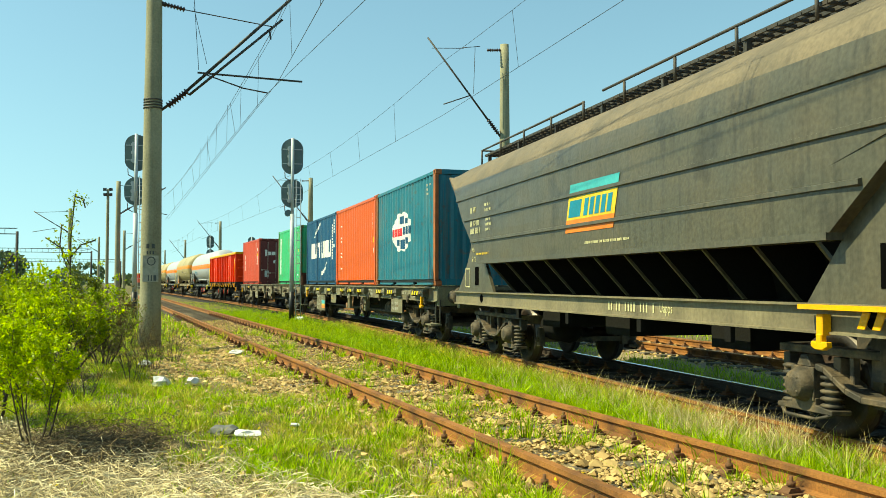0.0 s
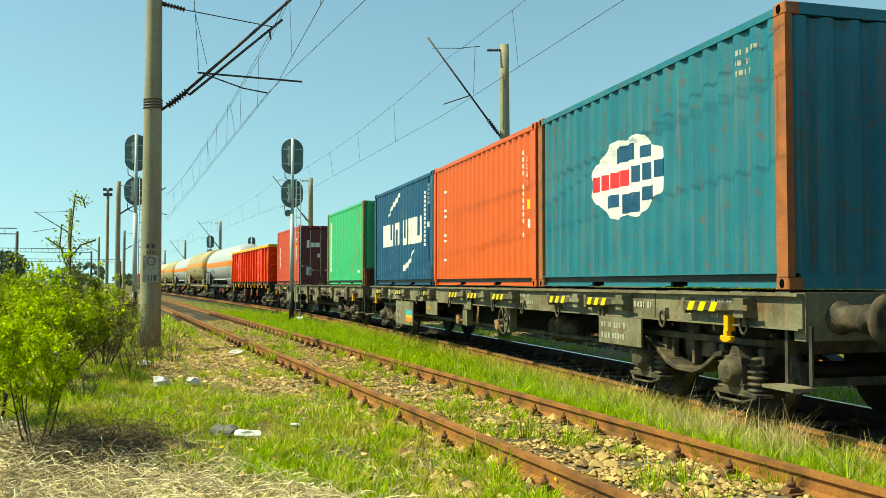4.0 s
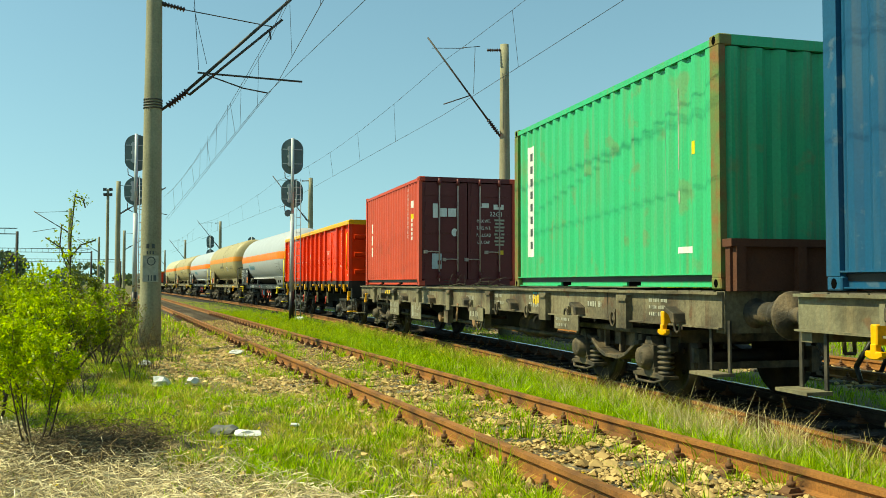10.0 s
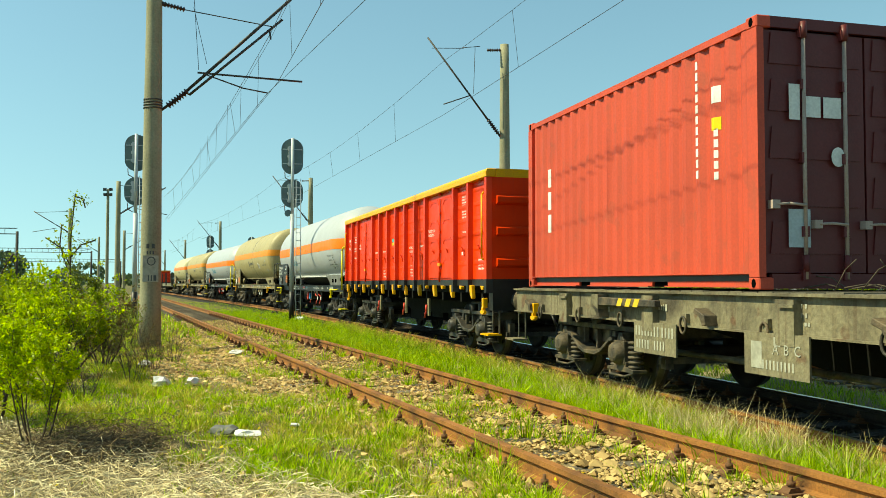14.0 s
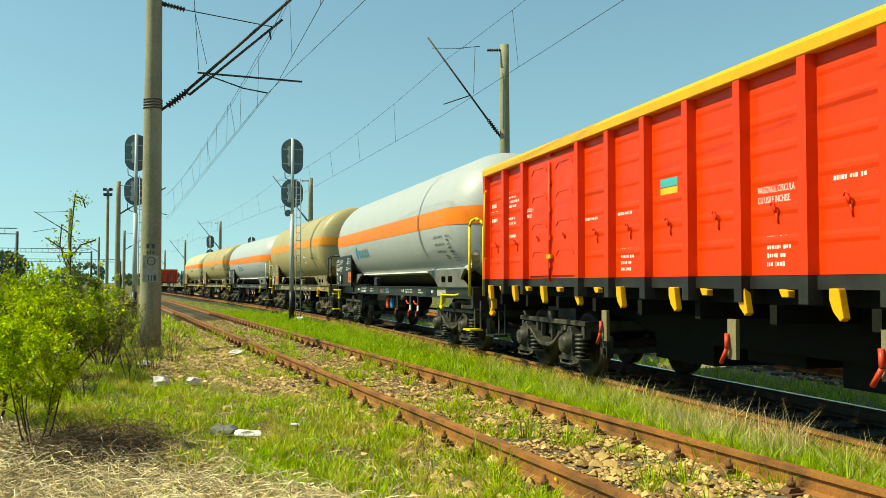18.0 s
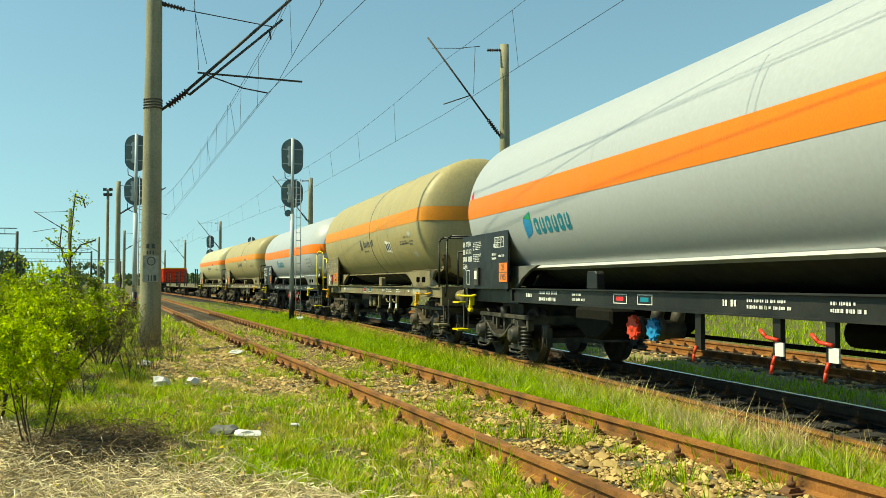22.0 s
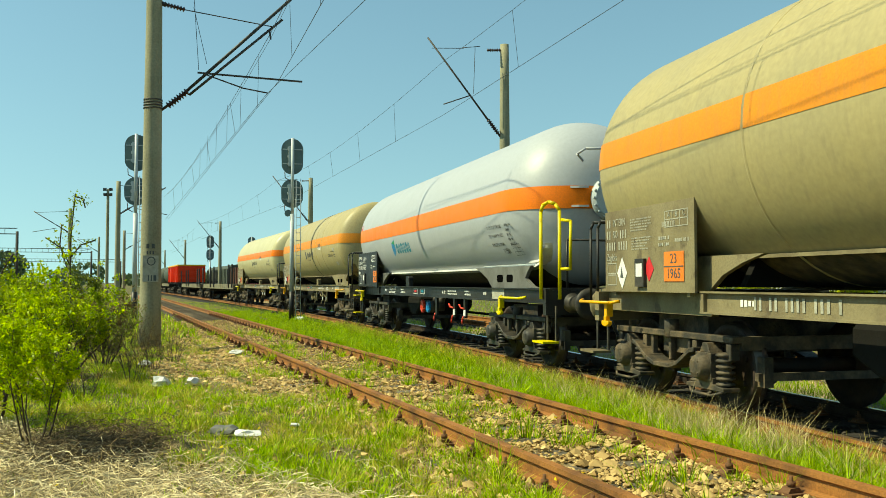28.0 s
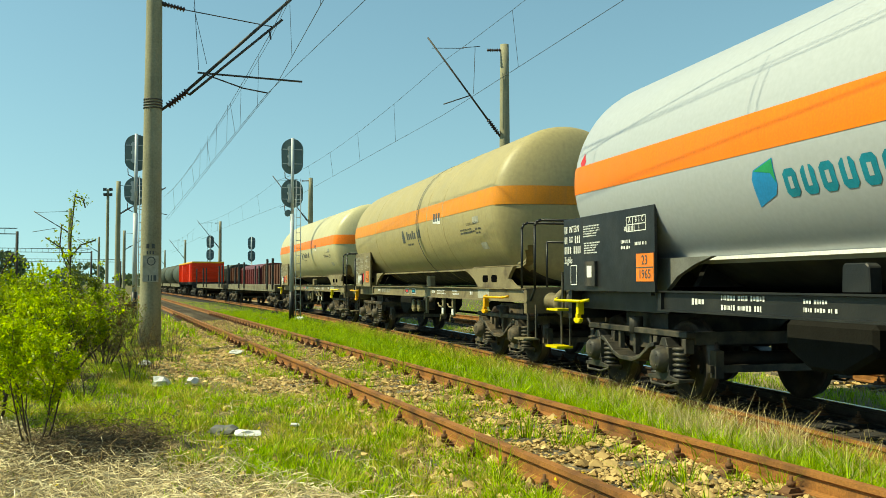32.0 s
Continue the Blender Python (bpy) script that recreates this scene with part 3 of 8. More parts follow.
def bogie_frame_mesh(m):
    bm = bmesh.new()
    for s in (-1, 1):
        x0, x1 = sorted((s * 0.93, s * 1.06))
        box(bm, x0, x1, -1.32, 1.32, 0.73, 0.80)
        low = [(-0.72, 0.66), (-0.62, 0.64), (-0.50, 0.57), (-0.36, 0.49), (-0.18, 0.44), (0.18, 0.44), (0.36, 0.49), (0.50, 0.57), (0.62, 0.64), (0.72, 0.66)]
        for (ya, za), (yb, zb) in zip(low, low[1:]):
            prism(bm, [(ya, za), (yb, zb), (yb, zb - 0.055), (ya, za - 0.055)], "x", min(s * 0.90, s * 1.15), max(s * 0.90, s * 1.15))
        for y in (-0.42, 0.0, 0.42):
            box(bm, x0 + 0.03, x1 - 0.03, y - 0.025, y + 0.025, 0.46, 0.73)
        for y in (-0.9, 0.9):
            for dy in (-0.33, 0.33):
                box(bm, x0 + 0.01, x1 - 0.01, y + dy - 0.045, y + dy + 0.045, 0.55, 0.72)
        rod(bm, (s * 1.0, 0, 0.72), (s * 1.0, 0, 0.93), 0.09)
    box(bm, -0.95, 0.95, -0.28, 0.28, 0.55, 0.74)
    box(bm, -0.86, 0.86, -0.55, 0.55, 0.741, 0.97)
    for y in (-1.28, 1.28):
        box(bm, -0.95, 0.95, y - 0.05, y + 0.05, 0.66, 0.8)
    # brake rigging
    for y in (-0.38, 0.38, -1.42, 1.42):
        box(bm, -0.85, 0.85, y - 0.03, y + 0.03, 0.36, 0.44)
        for x in (-0.75, 0.75):
            box(bm, x - 0.05, x + 0.05, y - 0.06, y + 0.06, 0.30, 0.60)
    return finish("bogie", bm, m, 0.008)


def axle_box_mesh(m):
    bm = bmesh.new()
    for s in (-1,):
        box(bm, -1.14, -0.93, -0.15, 0.15, 0.33, 0.62)
        lathe_x(bm, [(-1.25, 0.06), (-1.235, 0.115), (-1.20, 0.13), (-1.15, 0.155), (-1.1, 0.155)], 14, 0, 0, 0.47)
        for a in range(4):
            rod(bm, (-1.25, 0.085 * cos(a * pi / 2 + 0.8), 0.47 + 0.085 * sin(a * pi / 2 + 0.8)), (-1.2, 0.085 * cos(a * pi / 2 + 0.8), 0.47 + 0.085 * sin(a * pi / 2 + 0.8)), 0.016, seg=6)
        # wings under the springs
        prism(bm, [(-0.36, 0.235), (0.36, 0.235), (0.36, 0.275), (0.16, 0.30), (0.16, 0.36), (-0.16, 0.36), (-0.16, 0.30), (-0.36, 0.275)], "x", -1.13, -0.93)
        prism(bm, [(-0.10, 0.62), (0.10, 0.62), (0.04, 0.72), (-0.04, 0.72)], "x", -1.12, -0.96)
        bent(bm, [(-1.1, -0.34, 0.24), (-1.16, -0.2, 0.19), (-1.16, 0.2, 0.19), (-1.1, 0.34, 0.24)], 0.016)
    return finish("axle_box", bm, m, 0.006)


def spring_mesh(m):
    bm = bmesh.new()
    prof = []
    for i in range(6):
        z = 0.28 + i * 0.060
        prof += [(z, 0.060), (z + 0.014, 0.098), (z + 0.034, 0.098), (z + 0.048, 0.060)]
    lathe_z(bm, prof, 10)
    return finish("coil_spring", bm, m)


def wheelset_mesh():
    bm = bmesh.new()
    lathe_x(bm, [(-1.0, 0.06), (-0.98, 0.065), (-0.8, 0.085), (0.8, 0.085), (0.98, 0.065), (1.0, 0.06)], 12)
    for s in (-1, 1):
        lathe_x(bm, [(s * 0.68, 0.10), (s * 0.685, 0.16), (s * 0.715, 0.36), (s * 0.685, 0.39), (s * 0.68, 0.488), (s * 0.715, 0.486), (s * 0.725, 0.462), (s * 0.815, 0.458), (s * 0.82, 0.39), (s * 0.765, 0.36), (s * 0.79, 0.16), (s * 0.83, 0.10)], 28)
        for a in range(6):     # cast bosses and chalk marks that show the turning
            c = Vector((s * 0.775, 0.26 * cos(a * pi / 3), 0.26 * sin(a * pi / 3)))
            rod(bm, c, c + Vector((s * 0.03, 0, 0)), 0.03, seg=6)
    me = finish("wheelset", bm, M["wheel"])
    me.materials.append(M["tread"])
    for p in me.polygons:
        r = hypot(p.center.y, p.center.z)
        if r > 0.44 and 0.72 < abs(p.center.x) < 0.818:
            p.material_index = 1
    return me


GEAR = {}
for key in ("bogie", "bogie_new"):
    GEAR[key] = (bogie_frame_mesh(M[key]), axle_box_mesh(M[key]), spring_mesh(M[key]))
WHEELSET = wheelset_mesh()


def buffer_mesh(m):
    """A buffer whose plate looks towards -y."""
    bm = bmesh.new()
    lathe_y(bm, [(0.0, 0.15), (-0.03, 0.15), (-0.04, 0.115), (-0.33, 0.115), (-0.34, 0.13), (-0.37, 0.13), (-0.38, 0.085), (-0.57, 0.08), (-0.58, 0.225), (-0.61, 0.23), (-0.625, 0.15)], 20)
    return finish("buffer", bm, m)


def hook_mesh(m):
    bm = bmesh.new()
    rows = []
    for y, z, r in ((0, 0, 0.05), (-0.25, 0, 0.045), (-0.34, 0.02, 0.04), (-0.385, 0.07, 0.035), (-0.35, 0.12, 0.02)):
        rows.append([(r * cos(i * pi / 4), y, z + r * sin(i * pi / 4)) for i in range(8)])
    loft(bm, rows, ends=True)
    return finish("draw_hook", bm, m)


def link_mesh(m):
    """A screw link hanging from the draw hook."""
    bm = bmesh.new()
    bent(bm, [(-0.06, -0.28, 0.02), (-0.06, -0.30, -0.36), (0.06, -0.30, -0.36), (0.06, -0.28, 0.02)], 0.02)
    return finish("screw_link", bm, m)


def hose_mesh(m):
    bm = bmesh.new()
    bent(bm, [(0, 0, -0.1), (0, -0.2, -0.18), (0.05, -0.34, -0.42), (0.12, -0.2, -0.55)], 0.024)
    return finish("brake_hose", bm, m)


BUFFER = {k: buffer_mesh(M[k]) for k in ("bogie", "bogie_new", "tan_frame")}
HOOK, LINK, HOSE = hook_mesh(M["bogie"]), link_mesh(M["bogie"]), hose_mesh(M["black"])


def running_gear(w, half, pivot, key="bogie", buffers="bogie", roll=True, front=None, lead=None):
    """Two bogies, buffers and couplings under a wagon."""
    frame_me, box_me, spring_me = GEAR[key]
    front = -half if front is None else front
    for py in (-pivot if lead is None else lead, pivot):
        b = hang("bogie", frame_me, w, (0, py, 0))
        for ay in (-0.9, 0.9):
            ws = hang("wheelset", WHEELSET, b, (0, ay, 0.46))
            if roll:
                WHEELS.append((ws, ay))
            for s in (0, pi):
                a = hang("axle_box", box_me, b, (0, ay, 0))
                a.rotation_euler.z = s
            for x in (-1.03, 1.03):
                for dy in (-0.25, 0.25):
                    hang("coil_spring", spring_me, b, (x, ay + dy, 0))
    for s in (-1, 1):
        for x in (-0.875, 0.875):
            o = hang("buffer", BUFFER[buffers], w, (x, half if s > 0 else front, 1.04))
            o.rotation_euler.z = 0 if s < 0 else pi
        for nm, me, x in (("draw_hook", HOOK, 0.0), ("screw_link", LINK, 0.0), ("brake_hose", HOSE, -0.35), ("brake_hose", HOSE, 0.35)):
            o = hang(nm, me, w, (x, half if s > 0 else front, 1.0))
            o.rotation_euler.z = 0 if s < 0 else pi


def tow_hook(w, y, m, z=0.98, x=-1.36, k=0.66):
    """The yellow rope hook on the sill near a wagon's end."""
    bm = bmesh.new()
    box(bm, x - 0.03, x + 0.06, y - 0.06 * k, y + 0.06 * k, z - 0.12 * k, z + 0.14 * k)
    out = ((-0.05, -0.1), (0.05, -0.1), (0.05, -0.2), (0.14, -0.19), (0.15, -0.26), (0.06, -0.3), (-0.06, -0.3), (-0.15, -0.26), (-0.14, -0.19), (-0.05, -0.2))
    prism(bm, [(y + a * k, z + b * k) for a, b in out], "x", x - 0.04, x + 0.02)
    part("tow_hook", bm, m, w, "yellow rope hook", 0.008)


def step(w, y, z, m, x=-1.3, wide=0.42):
    """A shunter's step hung on two dark straps."""
    bm = bmesh.new()
    box(bm, x - 0.13, x + 0.12, y - wide / 2, y + wide / 2, z, z + 0.03)
    st = part("footstep", bm, m, w, bevel=0.006)
    for s in (-1, 1):
        bm = bmesh.new()
        box(bm, x + 0.09, x + 0.11, y + s * (wide / 2 - 0.05) - 0.02, y + s * (wide / 2 - 0.05) + 0.02, z + 0.03, z + 0.55)
        part("strap", bm, M["bogie_new"], st)


def rail_loop(w, pts, m, r=0.021, name="handrail", label=""):
    bm = bmesh.new()
    bent(bm, pts, r, 8)
    for p in pts[1:-1]:
        bmesh.ops.create_icosphere(bm, subdivisions=1, radius=r * 1.02, matrix=Matrix.Translation(p))
    part(name, bm, m, w, label)


# ---- containers ----
def corrugated(y0, y1, z0, z1, x, depth, pitch, axis="side"):
    """A trapezoid-corrugated panel; x is its outer face, depth points inward."""
    bm = bmesh.new()
    n = max(3, int(round((y1 - y0) / pitch)))
    step_ = (y1 - y0) / n
    prof = []
    for i in range(n):
        a = y0 + i * step_
        prof += [(a, depth), (a + step_ * 0.245, 0), (a + step_ * 0.505, 0), (a + step_ * 0.75, depth)]
    prof.append((y1, depth))
    rows = []
    for z in (z0, z1):
        if axis == "side":
            rows.append([(x + d, y, z) for y, d in prof])
        else:
            rows.append([(y, x + d, z) for y, d in prof])
    loft(bm, rows, closed=False, smooth=False)
    return bm


def container(name, label, paint, end_paint, post_paint, doors=False):
    """A 20-foot box: corrugated walls, frame, castings, doors with locking bars."""
    L, W, Hh = 3.029, 1.219, 2.591
    c = thing(name, label, "shipping container", "containers on the train")
    P = M[paint]
    for s in (-1, 1):
        bm = corrugated(-L + 0.12, L - 0.12, 0.16, Hh - 0.10, s * (W - 0.012), -s * 0.036, 0.278)
        part("side_wall", bm, P, c)
        bm = bmesh.new()
        box(bm, *sorted((s * (W - 0.07), s * (W - 0.004))), -L + 0.16, L - 0.16, Hh - 0.10, Hh - 0.03)
        part("top_rail", bm, P, c, bevel=0.006)
        # bottom rail: a channel cut out for the fork pockets, its web set back
        bm = bmesh.new()
        prism(bm, [(-L + 0.16, 0.02), (-1.22, 0.02), (-1.22, 0.125), (-0.86, 0.125), (-0.86, 0.02), (0.86, 0.02), (0.86, 0.125), (1.22, 0.125), (1.22, 0.02), (L - 0.16, 0.02), (L - 0.16, 0.148), (-L + 0.16, 0.148)], "x", *sorted((s * (W - 0.10), s * (W - 0.07))))
        box(bm, *sorted((s * (W - 0.10), s * (W - 0.003))), -L + 0.16, L - 0.16, 0.149, 0.163)
        for ya, yb in ((-L + 0.16, -1.23), (-0.85, 0.85), (1.23, L - 0.16)):
            box(bm, *sorted((s * (W - 0.069), s * (W - 0.02))), ya, yb, 0.02, 0.032)
        part("bottom_rail", bm, P, c)
        for y in (-1.04, 1.04):
            bm = bmesh.new()
            box(bm, *sorted((s * (W - 0.40), s * (W - 0.10))), y - 0.18, y + 0.18, 0.02, 0.125)
            part("fork_pocket", bm, M["void"], c)
    for sx in (-1, 1):
        for sy in (-1, 1):
            bm = bmesh.new()
            box(bm, *sorted((sx * (W - 0.075), sx * W)), *sorted((sy * (L - 0.16), sy * L)), 0.118, Hh - 0.118)
            part("corner_post", bm, M[post_paint], c, bevel=0.008)
            for z in (0.0, Hh - 0.118):
                bm = bmesh.new()
                x0, x1 = sorted((sx * (W - 0.162), sx * W))
                y0, y1 = sorted((sy * (L - 0.178), sy * L))
                box(bm, x0, x1, y0, y1, z, z + 0.118)
                bmesh.ops.bevel(bm, geom=bm.edges[:], offset=0.012, segments=1, affect="EDGES")
                me = finish("corner_casting", bm, M[post_paint])
                o = hang("corner_casting", me, c)
                bm = bmesh.new()
                prism(bm, [(sy * (L - 0.09) + 0.035 * cos(k * pi / 4), z + 0.059 + 0.045 * sin(k * pi / 4)) for k in range(8)], "x", *sorted((sx * (W - 0.01), sx * (W + 0.002))))
                part("casting_hole", bm, M["void"], o)
    bm = bmesh.new()
    prof = [(-L + 0.05, -0.05), (-L + 0.05, -0.022)]
    for i in range(14):
        y = -L + 0.35 + i * 0.41
        prof += [(y - 0.14, -0.022), (y - 0.12, -0.008), (y + 0.12, -0.008), (y + 0.14, -0.022)]
    prof += [(L - 0.05, -0.022), (L - 0.05, -0.05)]
    prism(bm, [(y, Hh + z) for y, z in prof], "x", -W + 0.05, W - 0.05)
    part("roof", bm, P, c)
    bm = bmesh.new()
    box(bm, -W + 0.06, W - 0.06, -L + 0.1, L - 0.1, 0.08, 0.14)
    part("floor_frame", bm, M["black"], c)
    bm = corrugated(-W + 0.08, W - 0.08, 0.16, Hh - 0.12, L - 0.01, -0.04, 0.24, "end")
    part("end_wall", bm, M[end_paint], c)
    for sy in (-1, 1):
        for z0, z1 in ((0.0, 0.15), (Hh - 0.12, Hh - 0.005)):
            bm = bmesh.new()
            box(bm, -W + 0.14, W - 0.14, *sorted((sy * (L - 0.06), sy * (L - 0.002))), z0 + 0.01, z1)
            part("end_sill", bm, M[end_paint if sy < 0 else paint], c, bevel=0.006)
    if not doors:
        bm = corrugated(-W + 0.08, W - 0.08, 0.15, Hh - 0.12, -L + 0.012, 0.045, 0.27, "end")
        part("end_wall", bm, M[end_paint], c)
        return c
    for sx in (-1, 1):
        x0, x1 = sorted((sx * 0.012, sx * (W - 0.08)))
        bm = bmesh.new()
        box(bm, x0, x1, -L + 0.035, -L + 0.075, 0.16, Hh - 0.13)
        d = part("door", bm, M[end_paint], c, "dark maroon ribbed door leaf")
        for k in range(5):          # pressed panels
            z = 0.34 + k * 0.45
            bm = bmesh.new()
            prism(bm, [(x0 + 0.06, z), (x1 - 0.06, z), (x1 - 0.09, z + 0.30), (x0 + 0.09, z + 0.30)], "y", -L + 0.02, -L + 0.036)
            part("panel", bm, M[end_paint], d)
        for k, x in enumerate((sx * 0.30, sx * 0.80) if sx > 0 else (sx * 0.26, sx * 0.72)):
            bm = bmesh.new()
            rod(bm, (x, -L - 0.012, 0.10), (x, -L - 0.012, Hh - 0.08), 0.019)
            part("locking_bar", bm, M["chrome_bar"], d, "worn bare-metal locking bar")
            bm = bmesh.new()
            for z in (0.14, 0.55, 1.25, 1.95, Hh - 0.14):
                box(bm, x - 0.04, x + 0.04, -L - 0.025, -L + 0.035, z - 0.05, z + 0.05)
            for z in (0.17, Hh - 0.2):
                rod(bm, (x, -L - 0.014, z), (x, -L - 0.014, z + 0.16), 0.032)
            part("bar_clamps", bm, M[end_paint], d, "maroon bar clamps", 0.006)
            bm = bmesh.new()
            zz = 0.62 if k == 0 else 0.8
            bent(bm, [(x, -L - 0.03, zz), (x - 0.2, -L - 0.045, zz + 0.01), (x - 0.33, -L - 0.04, zz)], 0.014)
            box(bm, x - 0.38, x - 0.30, -L - 0.05, -L + 0.03, zz - 0.04, zz + 0.04)
            part("door_handle", bm, M["chrome_bar"], d)
    return c


def put_logo_wave(c, pts, wide, m, name="logo"):
    """A painted swoosh: a ribbon through points (y, z) with the given half-widths."""
    low = [(y, z - w) for (y, z), w in zip(pts, wide)]
    high = [(y, z + w) for (y, z), w in zip(pts, wide)]
    skin([low + high[::-1]], m, c, name, "white swoosh")


# ---- flat wagons ----
bm = bmesh.new()
box(bm, -1.25, 1.25, -0.105, 0.105, 1.215, 1.262)
PLANK = finish("plank", bm, M["deck"], 0.006)


def flat_wagon(name, label, half, pivot, seed, paint, low, stakes):
    """low: height of the sill's lower edge; stakes: striped folded stakes along the side, else hooks and hinge plates."""
    w = thing(name, label, "flat wagon", "flat wagons")
    rnd = random.Random(seed)
    F = M[paint]
    for s in (-1, 1):
        bm = bmesh.new()
        prism(bm, [(s * 1.22, low - 0.018), (s * 1.30, low - 0.018), (s * 1.30, low), (s * 1.255, low), (s * 1.255, 1.226), (s * 1.31, 1.226), (s * 1.31, 1.252), (s * 1.22, 1.252)], "y", -half, half)
        part("side_sill", bm, F, w)
    for s in (-1, 1):
        bm = bmesh.new()
        box(bm, -1.23, 1.23, *sorted((s * (half + 0.01), s * (half - 0.14))), 0.84, 1.258)
        part("headstock", bm, F, w, bevel=0.01)
    n = int(half * 2 / 0.235)
    for i in range(n):
        y = -half + 0.15 + (i + 0.5) * (2 * half - 0.3) / n
        hang("plank", PLANK, w, (0, y, rnd.uniform(-0.006, 0.004))).rotation_euler.z = rnd.uniform(-0.004, 0.004)
    bm = bmesh.new()
    for x in (-0.45, 0.45):
        prism(bm, [(-half, 1.2), (-half, 0.9), (-5.2, 0.84), (-2.6, 0.48), (2.6, 0.48), (5.2, 0.84), (half, 0.9), (half, 1.2)], "x", x - 0.06, x + 0.06)
    for y in (-5.0, -3.0, -1.0, 1.0, 3.0, 5.0):
        box(bm, -1.2, 1.2, y - 0.05, y + 0.05, 0.9, 1.18)
    part("centre_sill", bm, M["hopper_dark"], w)
    # the sill's joint plates and seams
    for y in (-half + 2.5, -half + 7.2, half - 7.0, half - 2.6):
        bm = bmesh.new()
        box(bm, -1.262, -1.254, y - 0.01, y + 0.01, low + 0.01, 1.22)
        part("seam", bm, M["bogie"], w)
    # lashing rings
    y = -half + 0.75
    while y < half - 0.4:
        bm = bmesh.new()
        box(bm, -1.30, -1.25, y - 0.035, y + 0.035, low + 0.03, low + 0.12)
        lug = part("ring_lug", bm, F, w, bevel=0.008)
        bm = bmesh.new()
        hoop(bm, (-1.315, y + rnd.uniform(-0.01, 0.01), low + 0.0), 0.058, 0.088, 0.014)
        part("lashing_ring", bm, M["bogie"], lug, "loose steel ring")
        y += 1.40 + rnd.choice((-0.12, 0.0, 0.1))
    if stakes:
        places = [k for k in (-8.75, -6.35, -5.1, -2.6, -1.18, 0.04, 2.47, 4.84, 7.3) if -half < k < half - 1.2]
        for y in places:
            bm = bmesh.new()
            prism(bm, [(y + 0.1, 1.075), (y + 1.0, 1.06), (y + 1.0, 1.165), (y + 0.1, 1.15)], "x", -1.39, -1.31)
            stake = part("folded_stake", bm, M["bogie"], w, "dark folded stake", 0.008)
            for j in range(3):
                yy = y + 0.42 + j * 0.2
                bm = bmesh.new()
                prism(bm, [(yy, 1.066), (yy + 0.105, 1.066), (yy + 0.045, 1.158), (yy - 0.06, 1.158)], "x", -1.393, -1.386)
                part("hazard_stripe", bm, M["lime"], stake, "yellow slanting stripe")
            bm = bmesh.new()
            box(bm, -1.40, -1.25, y - 0.06, y + 0.10, 1.02, 1.20)
            box(bm, -1.43, -1.38, y - 0.16, y + 0.14, 1.09, 1.14)
            part("stake_hinge", bm, F, stake, bevel=0.012)
            bm = bmesh.new()
            box(bm, -1.37, -1.25, y + 1.0, y + 1.06, 1.03, 1.19)
            part("stake_rest", bm, F, stake, bevel=0.01)
    else:
        bm = bmesh.new()
        prism(bm, [(4.6, 1.075), (6.1, 1.06), (6.1, 1.165), (4.6, 1.15)], "x", -1.39, -1.31)
        stake = part("folded_stake", bm, M["bogie"], w, "dark folded stake", 0.008)
        for yy in (5.0, 5.2, 5.42):
            bm = bmesh.new()
            prism(bm, [(yy, 1.066), (yy + 0.12, 1.066), (yy + 0.06, 1.158), (yy - 0.06, 1.158)], "x", -1.393, -1.386)
            part("hazard_stripe", bm, M["logo_yellow"], stake, "dull yellow slanting stripe")
        bm = bmesh.new()
        box(bm, -1.40, -1.25, 6.05, 6.25, 0.94, 1.20)
        part("stake_hinge", bm, F, stake, bevel=0.012)
        y = -half + 0.75
        k = 0
        while y < half - 0.5:
            bm = bmesh.new()
            if k % 2:
                box(bm, -1.335, -1.25, y - 0.13, y + 0.13, low - 0.10, 1.20)
                box(bm, -1.36, -1.33, y - 0.15, y + 0.06, 1.13, 1.16)
                part("hinge_plate", bm, F, w, "rust-marked hinge plate", 0.015)
            else:
                prism(bm, [(y + 0.12, 1.09), (y - 0.06, 1.02), (y - 0.08, 0.92), (y - 0.02, 0.92), (y + 0.03, 1.0), (y + 0.14, 1.04)], "x", -1.40, -1.25)
                part("stake_pocket", bm, M["bogie"], w, "dark hooked pocket", 0.006)
            y += 1.24
            k += 1
    # brake gear hung under the frame
    bm = bmesh.new()
    lathe_y(bm, [(-3.4, 0.05), (-3.38, 0.2), (-2.6, 0.21), (-2.58, 0.05)], 14, -0.55, 0.62)
    part("brake_cylinder", bm, M["bogie"], w)
    for y in (-1.9, 0.5):
        bm = bmesh.new()
        box(bm, -1.2, -1.08, y - 0.14, y + 0.14, 0.52, 0.95)
        g = part("gear_box", bm, F, w, bevel=0.02)
        bm = bmesh.new()
        bent(bm, [(-1.02, y + 0.3, 0.66), (-1.05, y + 0.5, 0.60), (-1.05, y + 0.8, 0.58)], 0.022)
        part("brake_lever", bm, M["rust_tan"], g, "rusty brake lever")
        bm = bmesh.new()
        prism(bm, [(y + 0.78, 0.52), (y + 0.84, 0.48), (y + 0.93, 0.54), (y + 0.97, 0.68), (y + 0.80, 0.72), (y + 0.76, 0.62)], "x", -1.10, -1.0)
        part("lever_shoe", bm, M["rust_tan"], g, "rusty cast bracket", 0.02)
    bm = bmesh.new()
    rod(bm, (-0.9, -half + 3, 0.55), (-0.9, half - 3, 0.55), 0.035)
    part("brake_rod", bm, M["bogie"], w)
    bm = bmesh.new()
    bent(bm, [(-1.27, -0.56, 0.95), (-1.28, -0.54, 0.78), (-1.28, -0.52, 0.62), (-1.28, -0.56, 0.60), (-1.27, -0.6, 0.94)], 0.012)
    part("cable_loop", bm, M["rust_tan"], w, "hanging rusty cable loop")
    bm = bmesh.new()
    cc = Vector((-1.3, -2.0, 0.72))
